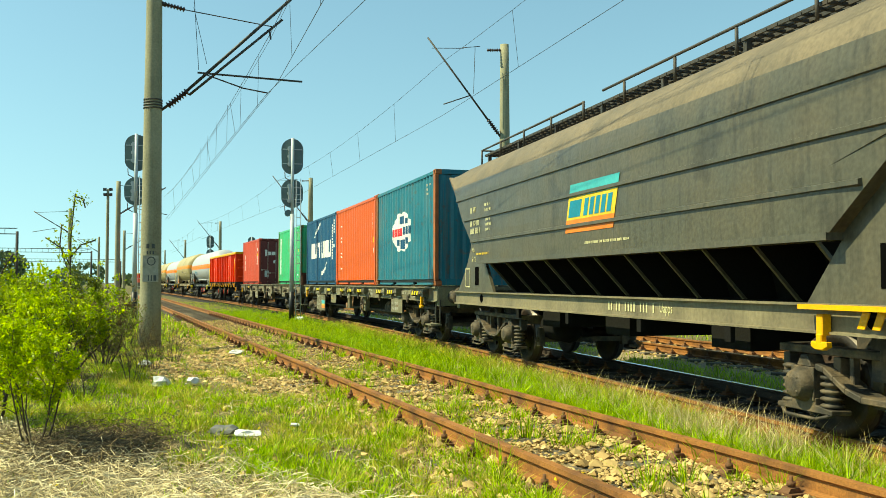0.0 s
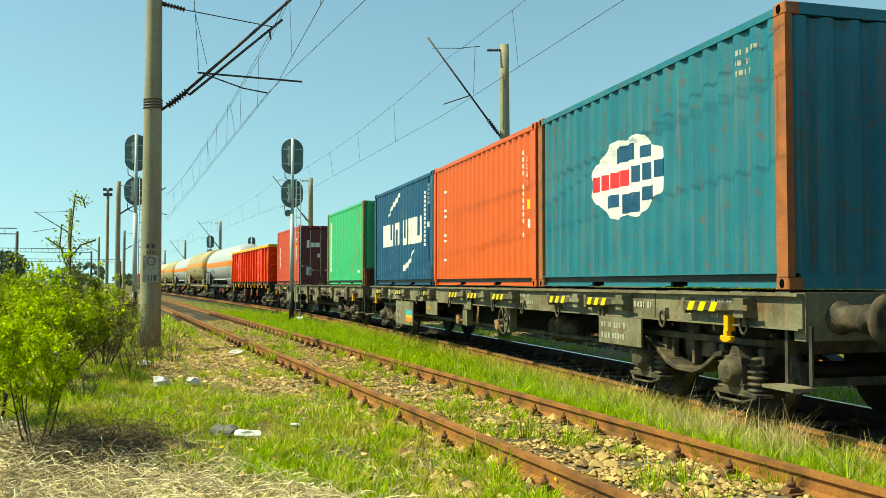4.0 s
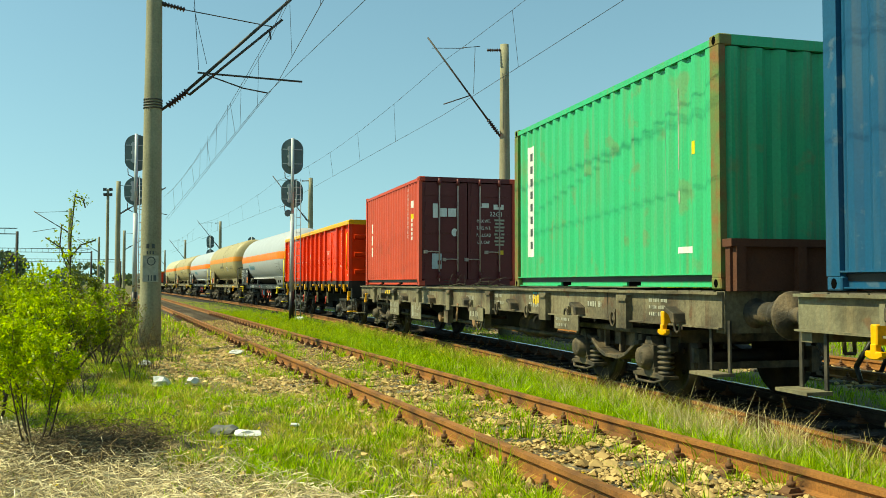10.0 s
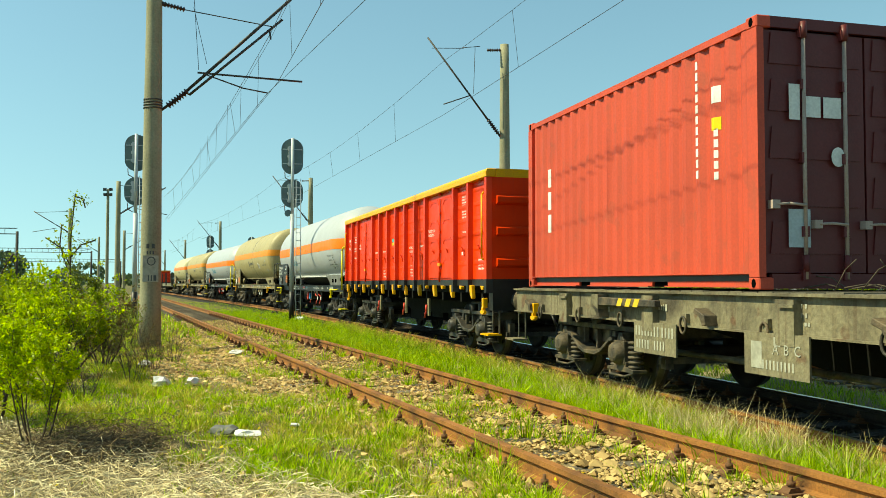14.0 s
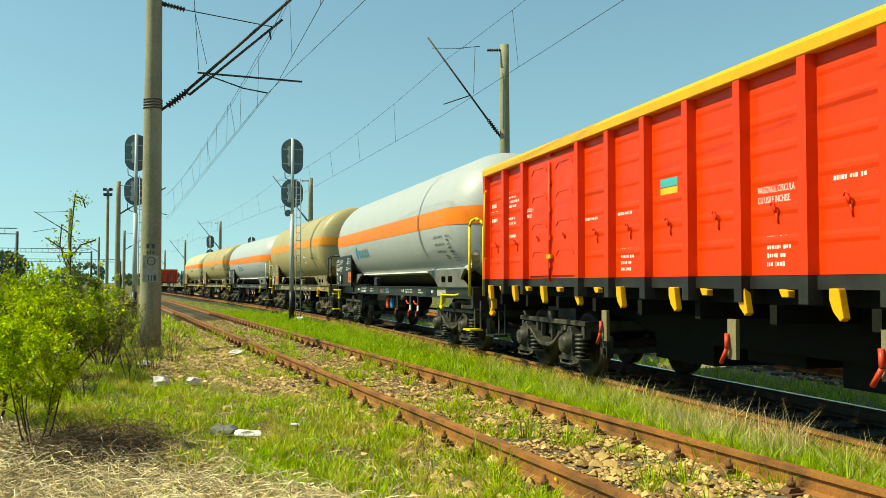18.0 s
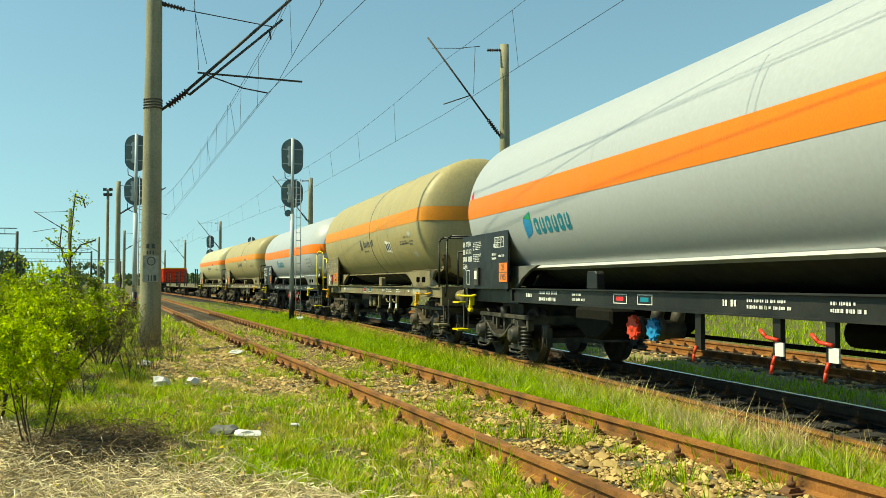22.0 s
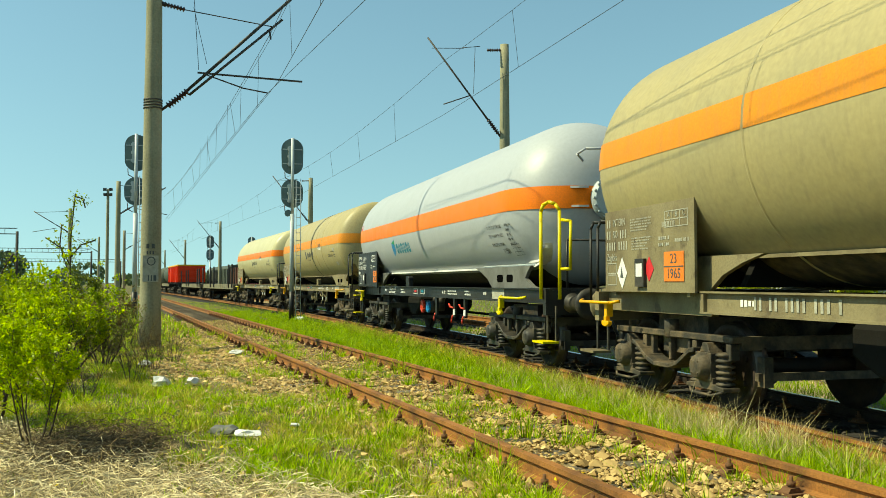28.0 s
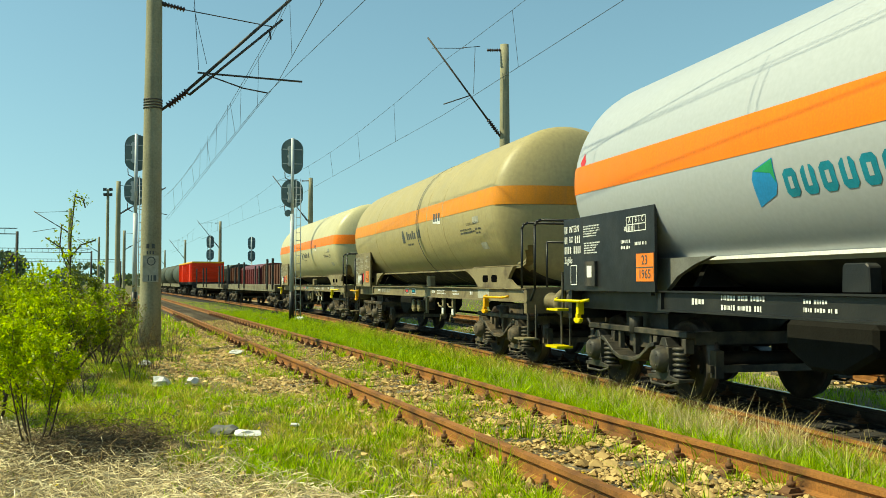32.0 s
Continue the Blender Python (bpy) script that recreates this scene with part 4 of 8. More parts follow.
    hoop(bm, cc, 0.22, 0.22, 0.016, 20)
    for a in range(5):
        rod(bm, cc, cc + Vector((0, 0.22 * cos(a * 2 * pi / 5), 0.22 * sin(a * 2 * pi / 5))), 0.013, seg=5)
    rod(bm, cc + Vector((-0.03, 0, 0)), cc + Vector((0.5, 0, 0)), 0.03)
    part("brake_wheel", bm, M["bogie"], w, "spoked hand-brake wheel")
    plates = ((5.05, 0.90, 0.34, 0.90, 4), (2.5, 0.46, 0.66, 0.95, 0), (-0.1, 0.2, 0.85, 1.2, 5), (-6.2, 0.55, 0.6, 0.93, 2)) if stakes else ((4.72, 0.48, 0.55, 0.9, 0), (2.53, 0.46, 0.52, 0.9, 0), (-1.9, 0.4, 0.66, 0.9, 1), (-5.9, 0.4, 0.7, 0.9, 2))
    for k, (y, a, z0, z1, ln) in enumerate(plates):
        bm = bmesh.new()
        box(bm, -1.33, -1.312, y - a, y + a, z0, z1)
        board = part("data_plate", bm, F, w, bevel=0.005)
        if stakes and k == 0:
            bars(digits(5.90, 0.83, 2, 0.1) + digits(5.90, 0.69, 2, 0.1) + digits(5.50, 0.69, 3, 0.1) + digits(5.90, 0.55, 4, 0.1) + digits(5.55, 0.55, 4, 0.1) + digits(5.02, 0.70, 9, 0.07) + digits(5.90, 0.43, 3, 0.08), -1.331, M["pale"], board)
            write("INTERN", 0.11, (-1.334, 5.72, 0.83), SIDE, M["pale"], board, squeeze=0.8, align="LEFT")
            write("RO", 0.14, (-1.334, 5.72, 0.69), SIDE, M["pale"], board, squeeze=0.8, align="LEFT")
            for j, c in enumerate("ABC"):
                write(c, 0.1, (-1.334, 4.98 - 0.19 * j, 0.82), SIDE, M["pale"], board)
        elif not stakes and k == 0:
            bars(digits(5.16, 0.80, 8, 0.11) + digits(4.55, 0.80, 4, 0.11) + digits(5.14, 0.65, 5, 0.1) + digits(4.72, 0.65, 4, 0.1), -1.331, M["pale"], board)
        elif not stakes and k == 1:
            for j, c in enumerate("ABC"):
                write(c, 0.13, (-1.334, 2.52 - 0.15 * j, 0.76), SIDE, M["pale"], board)
            bars(digits(2.72, 0.62, 9, 0.08) + [(2.80, 0.70, 0.16, 0.24), (2.50, 0.83, 0.09, 0.08)], -1.331, M["pale"], board)
        elif ln:
            bars(text_block(y + a * 0.25, (z0 + z1) / 2, a * 1.2, (z1 - z0) * 0.8, ln, seed + k), -1.331, M["pale"], board)
        if stakes and k == 0:
            for (za, zb), m in (((0.58, 0.70), "logo_cyan"), ((0.52, 0.58), "logo_yellow"), ((0.42, 0.52), "hazard")):
                bars([(4.54, (za + zb) / 2, 0.62, zb - za)], -1.332, M[m], board, "logo", label="faded three-coloured logo")
        if stakes and k == 1:
            bars([(2.74, 0.80, 0.045, 0.06), (2.66, 0.80, 0.025, 0.03), (2.58, 0.80, 0.03, 0.06), (2.52, 0.80, 0.045, 0.06)], -1.332, M["logo_yellow"], board)
    X = -1.258
    for y, l, lines in ((4.6, 0.3, 1), (2.25, 0.4, 3), (-1.4, 0.55, 1), (-2.9, 0.7, 2), (-4.6, 0.5, 2), (-6.7, 0.5, 1), (-8.3, 0.45, 3), (6.2, 0.5, 2)):
        bars(text_block(y, (low + 1.22) / 2 + 0.01, l, 0.09 * min(lines, 2) + 0.05, lines, int(50 + y * 3)), X, M["pale"], w)
    if stakes:
        write("M", 0.24, (X - 0.002, 7.05, 1.09), SIDE, M["white"], w)
        write("M", 0.24, (X - 0.002, -7.6, 1.09), SIDE, M["white"], w)
    if not stakes:
        bars([(-4.9 + 0.09 * k, 1.10 - 0.02 * (k % 2), 0.06, 0.13) for k in range(5)], X - 0.001, M["logo_yellow"], w, "paint_scrawl")
        bars([(-4.95 + 0.1 * k, 1.19, 0.07, 0.03) for k in range(5)], X - 0.001, M["logo_cyan"], w, "paint_scrawl")
    for y in (-half + 1.0, half - 1.0):
        tow_hook(w, y, M["yellow"], 0.95, -1.32, 0.6)
    step(w, -half + 0.12, 0.42, F)
    step(w, half - 0.12, 0.42, F)
    running_gear(w, half, pivot)
    return w


# ---- open wagon ----
def open_wagon(name, label, half, pivot, detail=True):
    w = thing(name, label, "open wagon", "open wagons")
    R, K = M["red"], M["black"]
    z0, z1 = 1.41, 3.20
    b = half - 0.0
    bm = bmesh.new()
    box(bm, -1.38, -1.33, -b, b, z0, z1)
    box(bm, 1.33, 1.38, -b, b, z0, z1)
    box(bm, -1.33, 1.33, b - 0.05, b, z0, z1)
    part("body", bm, R, w)
    bm = bmesh.new()
    box(bm, -1.33, 1.33, -b, -b + 0.05, z0, z1)
    for z in (1.7, 2.25, 2.8):
        prism(bm, [(z - 0.09, 0), (z + 0.09, 0), (z + 0.05, -0.09), (z - 0.05, -0.09)], "x", -1.3, 1.3)
        for v in bm.verts[-8:]:
            y, zz = v.co.z, v.co.y
            v.co.y, v.co.z = -b + y, zz
    part("end_wall", bm, R, w)
    bm = bmesh.new()
    box(bm, -1.32, 1.32, -b + 0.05, b - 0.05, z0 - 0.02, z0 + 0.03)
    part("floor", bm, M["deck"], w)
    n = 11
    pitch = 2 * b / n
    posts = [0.0]
    for v in (0.92, 1.84, 2.75, 4.85, 5.77, b - 0.06):
        posts += [-v, v]
    posts.sort()
    for y in posts:
        for s in (-1, 1):
            bm = bmesh.new()
            prism(bm, [(s * 1.38, y - 0.075), (s * 1.475, y - 0.055), (s * 1.475, y + 0.055), (s * 1.38, y + 0.075)], "z", z0, z1)
            p = part("post", bm, R, w)
            bm = bmesh.new()
            prism(bm, [(s * 1.36, y - 0.08), (s * 1.48, y - 0.06), (s * 1.48, y + 0.06), (s * 1.36, y + 0.08)], "z", z0 - 0.24, z0 - 0.003)
            part("post_foot", bm, K, p, "black post foot")
    if detail:
        for ya, yb in zip(posts, posts[1:]):
            y = (ya + yb) / 2
            bm = bmesh.new()
            door = yb - ya > 1.5
            hw = (yb - ya) / 2 - 0.09
            if door:
                box(bm, -1.405, -1.38, y - 0.92, y + 0.92, z0 + 0.04, z1 - 0.06)
                d = part("side_door", bm, R, w, "pressed double door", 0.012)
                for dy in (-0.48, 0.48):
                    for k in range(4):
                        bm = bmesh.new()
                        zc = z0 + 0.30 + k * 0.41
                        pr = [(y + dy - 0.32, zc + 0.02), (y + dy - 0.28, zc + 0.02), (y + dy - 0.20, zc + 0.09), (y + dy + 0.20, zc + 0.09), (y + dy + 0.28, zc + 0.02), (y + dy + 0.32, zc + 0.02), (y + dy + 0.32, zc + 0.06), (y + dy + 0.23, zc + 0.14), (y + dy - 0.23, zc + 0.14), (y + dy - 0.32, zc + 0.06)]
                        prism(bm, pr, "x", -1.414, -1.404)
                        part("pressing", bm, R, d)
                bm = bmesh.new()
                rod(bm, (-1.43, y, z0 - 0.05), (-1.43, y, z1 - 0.12), 0.02)
                for k in range(5):
                    box(bm, -1.445, -1.40, y - 0.05, y + 0.05, z0 + 0.15 + k * 0.4, z0 + 0.21 + k * 0.4)
                part("door_bar", bm, R, d)
                bm = bmesh.new()
                box(bm, -1.46, -1.42, y - 0.10, y + 0.06, z0 + 0.28, z0 + 0.34)
                part("latch", bm, M["yellow"], d, "yellow latch")
            else:
                for k in range(6):
                    zc = z0 + 0.30 + k * 0.27
                    prism(bm, [(zc - 0.06, 1.378), (zc + 0.06, 1.378), (zc + 0.015, 1.388), (zc - 0.015, 1.388)], "y", y - hw, y + hw)
                    for v in bm.verts[-8:]:
                        v.co.x, v.co.z = -v.co.z, v.co.x
                part("panel_ribs", bm, R, w)
            for dy in (-0.5, 0.5) if door else (0.0,):      # rope eyes
                bm = bmesh.new()
                q = y + dy
                bent(bm, [(-1.385, q, z0 + 0.52), (-1.43, q + 0.03, z0 + 0.60), (-1.435, q, z0 + 0.64), (-1.43, q - 0.035, z0 + 0.60), (-1.40, q - 0.01, z0 + 0.54), (-1.385, q - 0.02, z0 + 0.44)], 0.009, 5)
                part("rope_eye", bm, R, w)
    for s in (-1, 1):
        bm = bmesh.new()
        prism(bm, [(s * 1.30, z1), (s * 1.485, z1), (s * 1.49, z1 + 0.10), (s * 1.46, z1 + 0.15), (s * 1.30, z1 + 0.15)], "y", -b, b)
        part("top_rim", bm, M["yellow"], w, "bright yellow top rim", 0.01)
        bm = bmesh.new()
        box(bm, *sorted((s * 1.40, s * 1.36)), -b, b, z0 - 0.12, z0 - 0.004)
        box(bm, *sorted((s * 1.2, s * 1.38)), -b, b, z0 - 0.12, z0 - 0.09)
        part("sill", bm, K, w, "black sill")
    for s in (-1, 1):
        bm = bmesh.new()
        box(bm, -1.3, 1.3, *sorted((s * b, s * (b - 0.1))), z1, z1 + 0.15)
        part("end_rim", bm, M["yellow"], w, "bright yellow top rim")
        bm = bmesh.new()
        box(bm, -1.36, 1.36, *sorted((s * (b + 0.01), s * (b - 0.2))), 0.86, z0)
        part("headstock", bm, K, w, bevel=0.01)
        if detail:
            y = s * (b - 0.18)
            rail_loop(w, [(-1.46, y, 1.75), (-1.50, y, 1.78), (-1.50, y, 2.9), (-1.46, y, 2.95)], M["yellow"], 0.018)
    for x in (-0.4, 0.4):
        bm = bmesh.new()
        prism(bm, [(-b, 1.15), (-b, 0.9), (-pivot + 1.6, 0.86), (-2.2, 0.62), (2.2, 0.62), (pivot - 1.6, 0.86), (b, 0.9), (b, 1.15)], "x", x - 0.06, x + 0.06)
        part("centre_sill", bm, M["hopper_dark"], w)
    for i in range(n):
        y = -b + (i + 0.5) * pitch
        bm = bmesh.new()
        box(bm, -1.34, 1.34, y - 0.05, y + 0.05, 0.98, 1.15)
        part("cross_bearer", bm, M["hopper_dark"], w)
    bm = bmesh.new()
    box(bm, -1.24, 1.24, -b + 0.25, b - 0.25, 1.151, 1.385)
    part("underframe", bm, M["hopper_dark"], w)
    # plain boxes in the shade-black colour fill the space below the floor
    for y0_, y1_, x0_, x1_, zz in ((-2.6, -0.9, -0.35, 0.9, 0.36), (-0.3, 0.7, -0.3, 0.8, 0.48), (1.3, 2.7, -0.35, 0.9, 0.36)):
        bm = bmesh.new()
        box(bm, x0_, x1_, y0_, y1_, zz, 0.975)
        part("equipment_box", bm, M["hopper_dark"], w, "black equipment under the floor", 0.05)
    if detail:
        for i in range(2 * n):
            y = -b + (i + 0.5) * pitch / 2
            bm = bmesh.new()
            prism(bm, [(y + 0.06, 1.30), (y - 0.05, 1.30), (y - 0.07, 1.20), (y - 0.10, 1.07), (y - 0.06, 1.045), (y + 0.02, 1.12), (y + 0.06, 1.21)] if i % 2 else [(y + 0.07, 1.29), (y - 0.06, 1.28), (y - 0.06, 1.22), (y + 0.03, 1.22)], "x", -1.46, -1.39)
            part("lashing_hook", bm, M["yellow"], w, "yellow lashing hook", 0.006)
        for y in (-2.6, -0.6, 2.2):
            bm = bmesh.new()
            box(bm, -1.34, -1.30, y - 0.07, y + 0.07, 0.62, 1.0)
            br = part("lever_bracket", bm, M["tan_frame"], w)
            bm = bmesh.new()
            bent(bm, [(-1.36, y + 0.05, 0.86), (-1.38, y + 0.02, 0.72), (-1.38, y + 0.12, 0.58)], 0.022)
            part("brake_lever", bm, M["valve_red"], br, "red brake lever")
        tow_hook(w, -b + 0.35, M["yellow"], 0.98, -1.40)
        tow_hook(w, b - 0.35, M["yellow"], 0.98, -1.40)
        step(w, -b + 0.25, 0.42, M["yellow"])
        step(w, b - 0.25, 0.42, M["black"])
        # writing: plain bars, some short legible lines
        F = -1.3795
        bars(text_block(-6.45, 1.68, 0.6, 0.24, 3, 5), F, M["white"], w)
        bars(text_block(-5.5, 2.85, 0.62, 0.56, 10, 6) + text_block(-5.5, 2.28, 0.55, 0.13, 2, 7) + [(-5.2, 1.95, 0.1, 0.14)], F, M["white"], w)
        for y, x, z in ((-3.15, -1.4045, 2.45), (4.75, -1.4045, 2.45), (-1.38, -1.3795, 2.16)):
            write("VAGONUL CIRCULA", 0.085, (x, y + 0.28, z), SIDE, M["white"], w, squeeze=0.66, align="LEFT")
            write("CU USILE INCHISE.", 0.085, (x, y + 0.28, z - 0.09), SIDE, M["white"], w, squeeze=0.66, align="LEFT")
        for y in (-2.35, 1.45, 2.4):
            bars(text_block(y, 2.2, 0.5, 0.13, 2, 18), F, M["white"], w)
        bars(text_block(5.5, 2.70, 0.5, 0.30, 4, 9) + text_block(5.5, 2.35, 0.4, 0.16, 2, 10) + text_block(5.5, 2.1, 0.35, 0.1, 1, 12) + text_block(6.4, 2.6, 0.42, 0.5, 4, 11), F, M["white"], w)
        bars([(0.48, 2.42, 0.36, 0.09)], F - 0.001, M["logo_cyan"], w, "logo")
        bars([(0.48, 2.33, 0.36, 0.07)], F - 0.001, M["logo_yellow"], w, "logo")
        for y in (1.45, -1.4):
            bars(text_block(y, 1.62, 0.34, 0.3, 4, 19), F, M["white"], w)
    running_gear(w, b, pivot, "bogie_new", "bogie_new", detail)
    return w


# ---- tank wagons ----
TC = 2.66


def barrel(y0, y1, ang0=0.0, ang1=2 * pi, grow=0.0, seg=56, dome=1.4, back=0.80, profile=False, TR=1.42, shoulder=False, TC=TC):
    """Rings of a tank shell with long shouldered ends; part of the round only when angles are given."""
    rings = []
    full = abs(ang1 - ang0 - 2 * pi) < 1e-6
    prof = [(y0 + dome * (1 - cos(i / 14 * pi / 2)), TR * (sin(i / 14 * pi / 2) ** 0.72)) for i in range(0, 15)]
    if shoulder:        # a shallow head behind a soft shoulder
        head = [(sin(k / 15 * pi / 2) ** 0.84, max(0.0, cos(k / 15 * pi / 2)) ** 1.14) for k in range(15, -1, -1)]
        prof = [(y0 + dome - dome * f, TR * k) for f, k in head]
    prof += [(y0 + dome + (y1 - back - y0 - dome) * k / 6, TR) for k in range(1, 6)]
    prof += [(y1 - back * (1 - cos(i / 12 * pi / 2)), TR * (sin(i / 12 * pi / 2) ** 0.8)) for i in range(12, -1, -1)]
    if profile:
        return prof
    for y, r in prof:
        r = max(r, 0.02) + grow
        n = seg if full else max(3, int(seg * (ang1 - ang0) / (2 * pi)) + 1)
        m = n if full else n - 1
        rings.append([(-r * cos(ang0 + (ang1 - ang0) * i / m), y, TC + r * sin(ang0 + (ang1 - ang0) * i / m)) for i in range(n)])
    return rings, full


def tank_wagon(name, label, shell, frame_paint, stripe_paint, gear, trim, light_skirt, logo, rails, front_flange, shift=0.0, badge=(-2.45, 2.72), girth=(1.463, 2.768)):
    TR, TC = (1.42, 2.66) if shell == "tank_white" else girth       # radius and height of the middle
    half, pivot = 7.2, 5.75
    white = shell == "tank_white"
    front = -half
    w = thing(name, label, "tank wagon", "tank wagons")
    S, F = M[shell], M[frame_paint]
    y0, y1 = (-6.75 if white else -6.34), 7.35
    dome = 1.15 if white else 0.54
    low, high = (-0.14, 0.22) if white else (-0.02, 0.30)      # edges of the stripe above the shell's middle
    bm = bmesh.new()
    rings, _ = barrel(y0, y1, dome=dome, TR=TR, shoulder=not white, TC=TC)
    loft(bm, rings, closed=True)
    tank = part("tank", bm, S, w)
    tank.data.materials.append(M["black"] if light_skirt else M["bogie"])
    for p in tank.data.polygons:        # the belly's own shadow between the cradle flanges, painted on as a dark material
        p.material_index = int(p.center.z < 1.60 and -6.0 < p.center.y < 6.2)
    # stripe at a constant height round the shell
    prof = barrel(y0, y1, dome=dome, profile=True, TR=TR, shoulder=not white, TC=TC)
    heights = [low + (high - low) * k / 6 for k in range(7)]
    for s in (-1, 1):
        bm = bmesh.new()
        rings = []
        for y, r in prof:
            if r > 0.32:
                rr = r + 0.004
                y += 0.0 if r > 0.99 * TR else 0.012 if y > 0 else -0.012
                rings.append([(s * math.sqrt(rr * rr - z * z), y, TC + z) for z in heights])
        rings.insert(0, [(0.0, y0 - 0.016, TC + z) for z in heights])
        rings.append([(0.0, y1 + 0.016, TC + z) for z in heights])
        loft(bm, rings, closed=False)
        part("stripe", bm, M[stripe_paint], tank, "orange stripe round the shell")
    # welded straps near the middle, as bands
    for y in (-0.76, -1.67, -2.87, 3.6) if shell == "tank_tan" else ():
        bm = bmesh.new()
        seg = 48
        rr = [[(-(TR + g) * cos(2 * pi * i / seg), yy, TC + (TR + g) * sin(2 * pi * i / seg)) for i in range(seg)] for yy, g in ((y - 0.02, 0.001), (y - 0.014, 0.008), (y + 0.014, 0.008), (y + 0.02, 0.001))]
        loft(bm, rr)
        part("seam_band", bm, S if y not in (-0.76,) else M["dark_mark"], tank)
    # cradle: a flange along each side, swept up at the leading end, and saddle plates
    for s in (-1, 1):
        bm = bmesh.new()
        line = [(-6.95, 1.88), (-6.8, 1.78), (-6.55, 1.69), (-6.2, 1.64), (-5.5, 1.62), (5.6, 1.62), (6.2, 1.64), (6.55, 1.69), (6.8, 1.78), (6.95, 1.88)]
        for (ya, za), (yb, zb) in zip(line, line[1:]):
            def xs(z):
                return s * (math.sqrt(max(0.01, TR ** 2 - (TC - z) ** 2)))
            for dz, g1 in ((0.0, 0.07), (0.075, 0.03)):
                v = [bm.verts.new(p) for p in ((xs(za) + s * g1, ya, za + dz), (xs(zb) + s * g1, yb, zb + dz), (xs(zb) + s * g1, yb, zb + dz - 0.035), (xs(za) + s * g1, ya, za + dz - 0.035), (xs(za) - s * 0.1, ya, za + dz), (xs(zb) - s * 0.1, yb, zb + dz))]
                bm.faces.new(v[:4])
                bm.faces.new((v[0], v[1], v[5], v[4]))
        part("cradle_flange", bm, M["white"] if light_skirt else F, w, "pale flange under the shell" if light_skirt else "")
        x0, x1 = sorted((s * 1.12, s * 1.18))
        for yc, d in ((-5.2, 1), (5.4, -1)):
            bm = bmesh.new()
            e = lambda y: yc + (y if d > 0 else -y)
            outline = [(e(-1.35), 1.26), (e(-1.15), 1.30), (e(-0.85), 1.42), (e(-0.95), 1.52), (e(-1.1), 1.62), (e(1.7), 1.62), (e(1.35), 1.54), (e(1.0), 1.42), (e(0.75), 1.26)]
            prism(bm, outline, "x", x0, x1)
            saddle = part("saddle", bm, M["saddle"] if light_skirt else F, w, "grey saddle plate" if light_skirt else "", bevel=0.0)
        for yc in (-4.87, -5.35, 5.1):
            bm = bmesh.new()
            prism(bm, [(yc + dy, 1.42 + dz) for dy, dz in ((-0.15, -0.03), (-0.12, -0.065), (0.12, -0.065), (0.15, -0.03), (0.15, 0.03), (0.12, 0.065), (-0.12, 0.065), (-0.15, 0.03))], "x", *sorted((s * 1.11, s * 1.183)))
            part("saddle_hole", bm, M["void"], saddle)
        bm = bmesh.new()
        prism(bm, [(s * 1.24, 1.03), (s * 1.31, 1.03), (s * 1.31, 1.048), (s * 1.26, 1.05), (s * 1.26, 1.235), (s * 1.31, 1.24), (s * 1.31, 1.258), (s * 1.24, 1.258)], "y", front, 4.62)
        box(bm, *sorted((s * 1.08, s * 1.16)), 4.63, half - 0.13, 1.0, 1.233)
        box(bm, *sorted((s * 1.10, s * 1.30)), 4.56, 4.628, 1.031, 1.235)
        part("side_sill", bm, F, w)
    bm = bmesh.new()
    for i in range(46):
        y = -6.15 + i * 0.055
        z = 1.655
        x = -math.sqrt(TR ** 2 - (TC - z) ** 2) - 0.03
        rod(bm, (x, y, z - 0.012), (x - 0.03, y, z - 0.018), 0.018, seg=6)
    part("bolt_strip", bm, M["galv"] if light_skirt else F, w)["kind"] = "stuff"
    for y in (front + 0.06, half - 0.06):
        bm = bmesh.new()
        box(bm, -1.3, 1.3, y - 0.06, y + 0.06, 0.86, 1.232)
        part("headstock", bm, F, w, bevel=0.01)
    for a, b in ((front, front + 1.0), (half - 1.3, half)):
        bm = bmesh.new()
        box(bm, -1.235, 1.235, a, b, 1.235, 1.265)
        part("end_platform", bm, F, w)
    bm = bmesh.new()
    box(bm, -0.55, 0.55, front + 0.12, half - 0.12, 1.0, 1.23)
    for y in (-4.9, -4.3, 4.3, 4.9):
        prism(bm, [(-1.02, 1.3), (1.02, 1.3), (0.86, 1.60), (0.5, 1.46), (0, 1.36), (-0.5, 1.46), (-0.86, 1.60)], "y", y - 0.05, y + 0.05)
    lathe_y(bm, [(-2.6, 0.05), (-2.58, 0.15), (-1.7, 0.15), (-1.68, 0.05)], 12, 0.15, 0.84)
    lathe_y(bm, [(1.9, 0.05), (1.92, 0.17), (2.9, 0.17), (2.92, 0.05)], 12, 0.3, 0.74)
    rod(bm, (0.5, -3.5, 0.6), (0.5, 3.5, 0.6), 0.03)
    part("underframe", bm, M["hopper_dark"], w)
    # plain box in the same shade-black closes the view under the frame
    bm = bmesh.new()
    prism(bm, [(1.76, 0.995), (2.95, 0.995), (2.95, 0.72), (2.6, 0.55), (2.15, 0.55), (1.76, 0.74)], "x", -0.88, 0.5)
    part("equipment_box", bm, M["hopper_dark"], w, "black equipment under the frame", 0.04)
    ys = 1.54 if white else -1.22       # a folded bracket standing on the sill
    bm = bmesh.new()
    prism(bm, [(ys + 0.16, 1.262), (ys - 0.16, 1.262), (ys - 0.15, 1.47), (ys - 0.11, 1.50), (ys + 0.13, 1.50), (ys + 0.15, 1.47)], "x", -1.25, -1.13)
    part("sill_bracket", bm, F, w, "", 0.01)
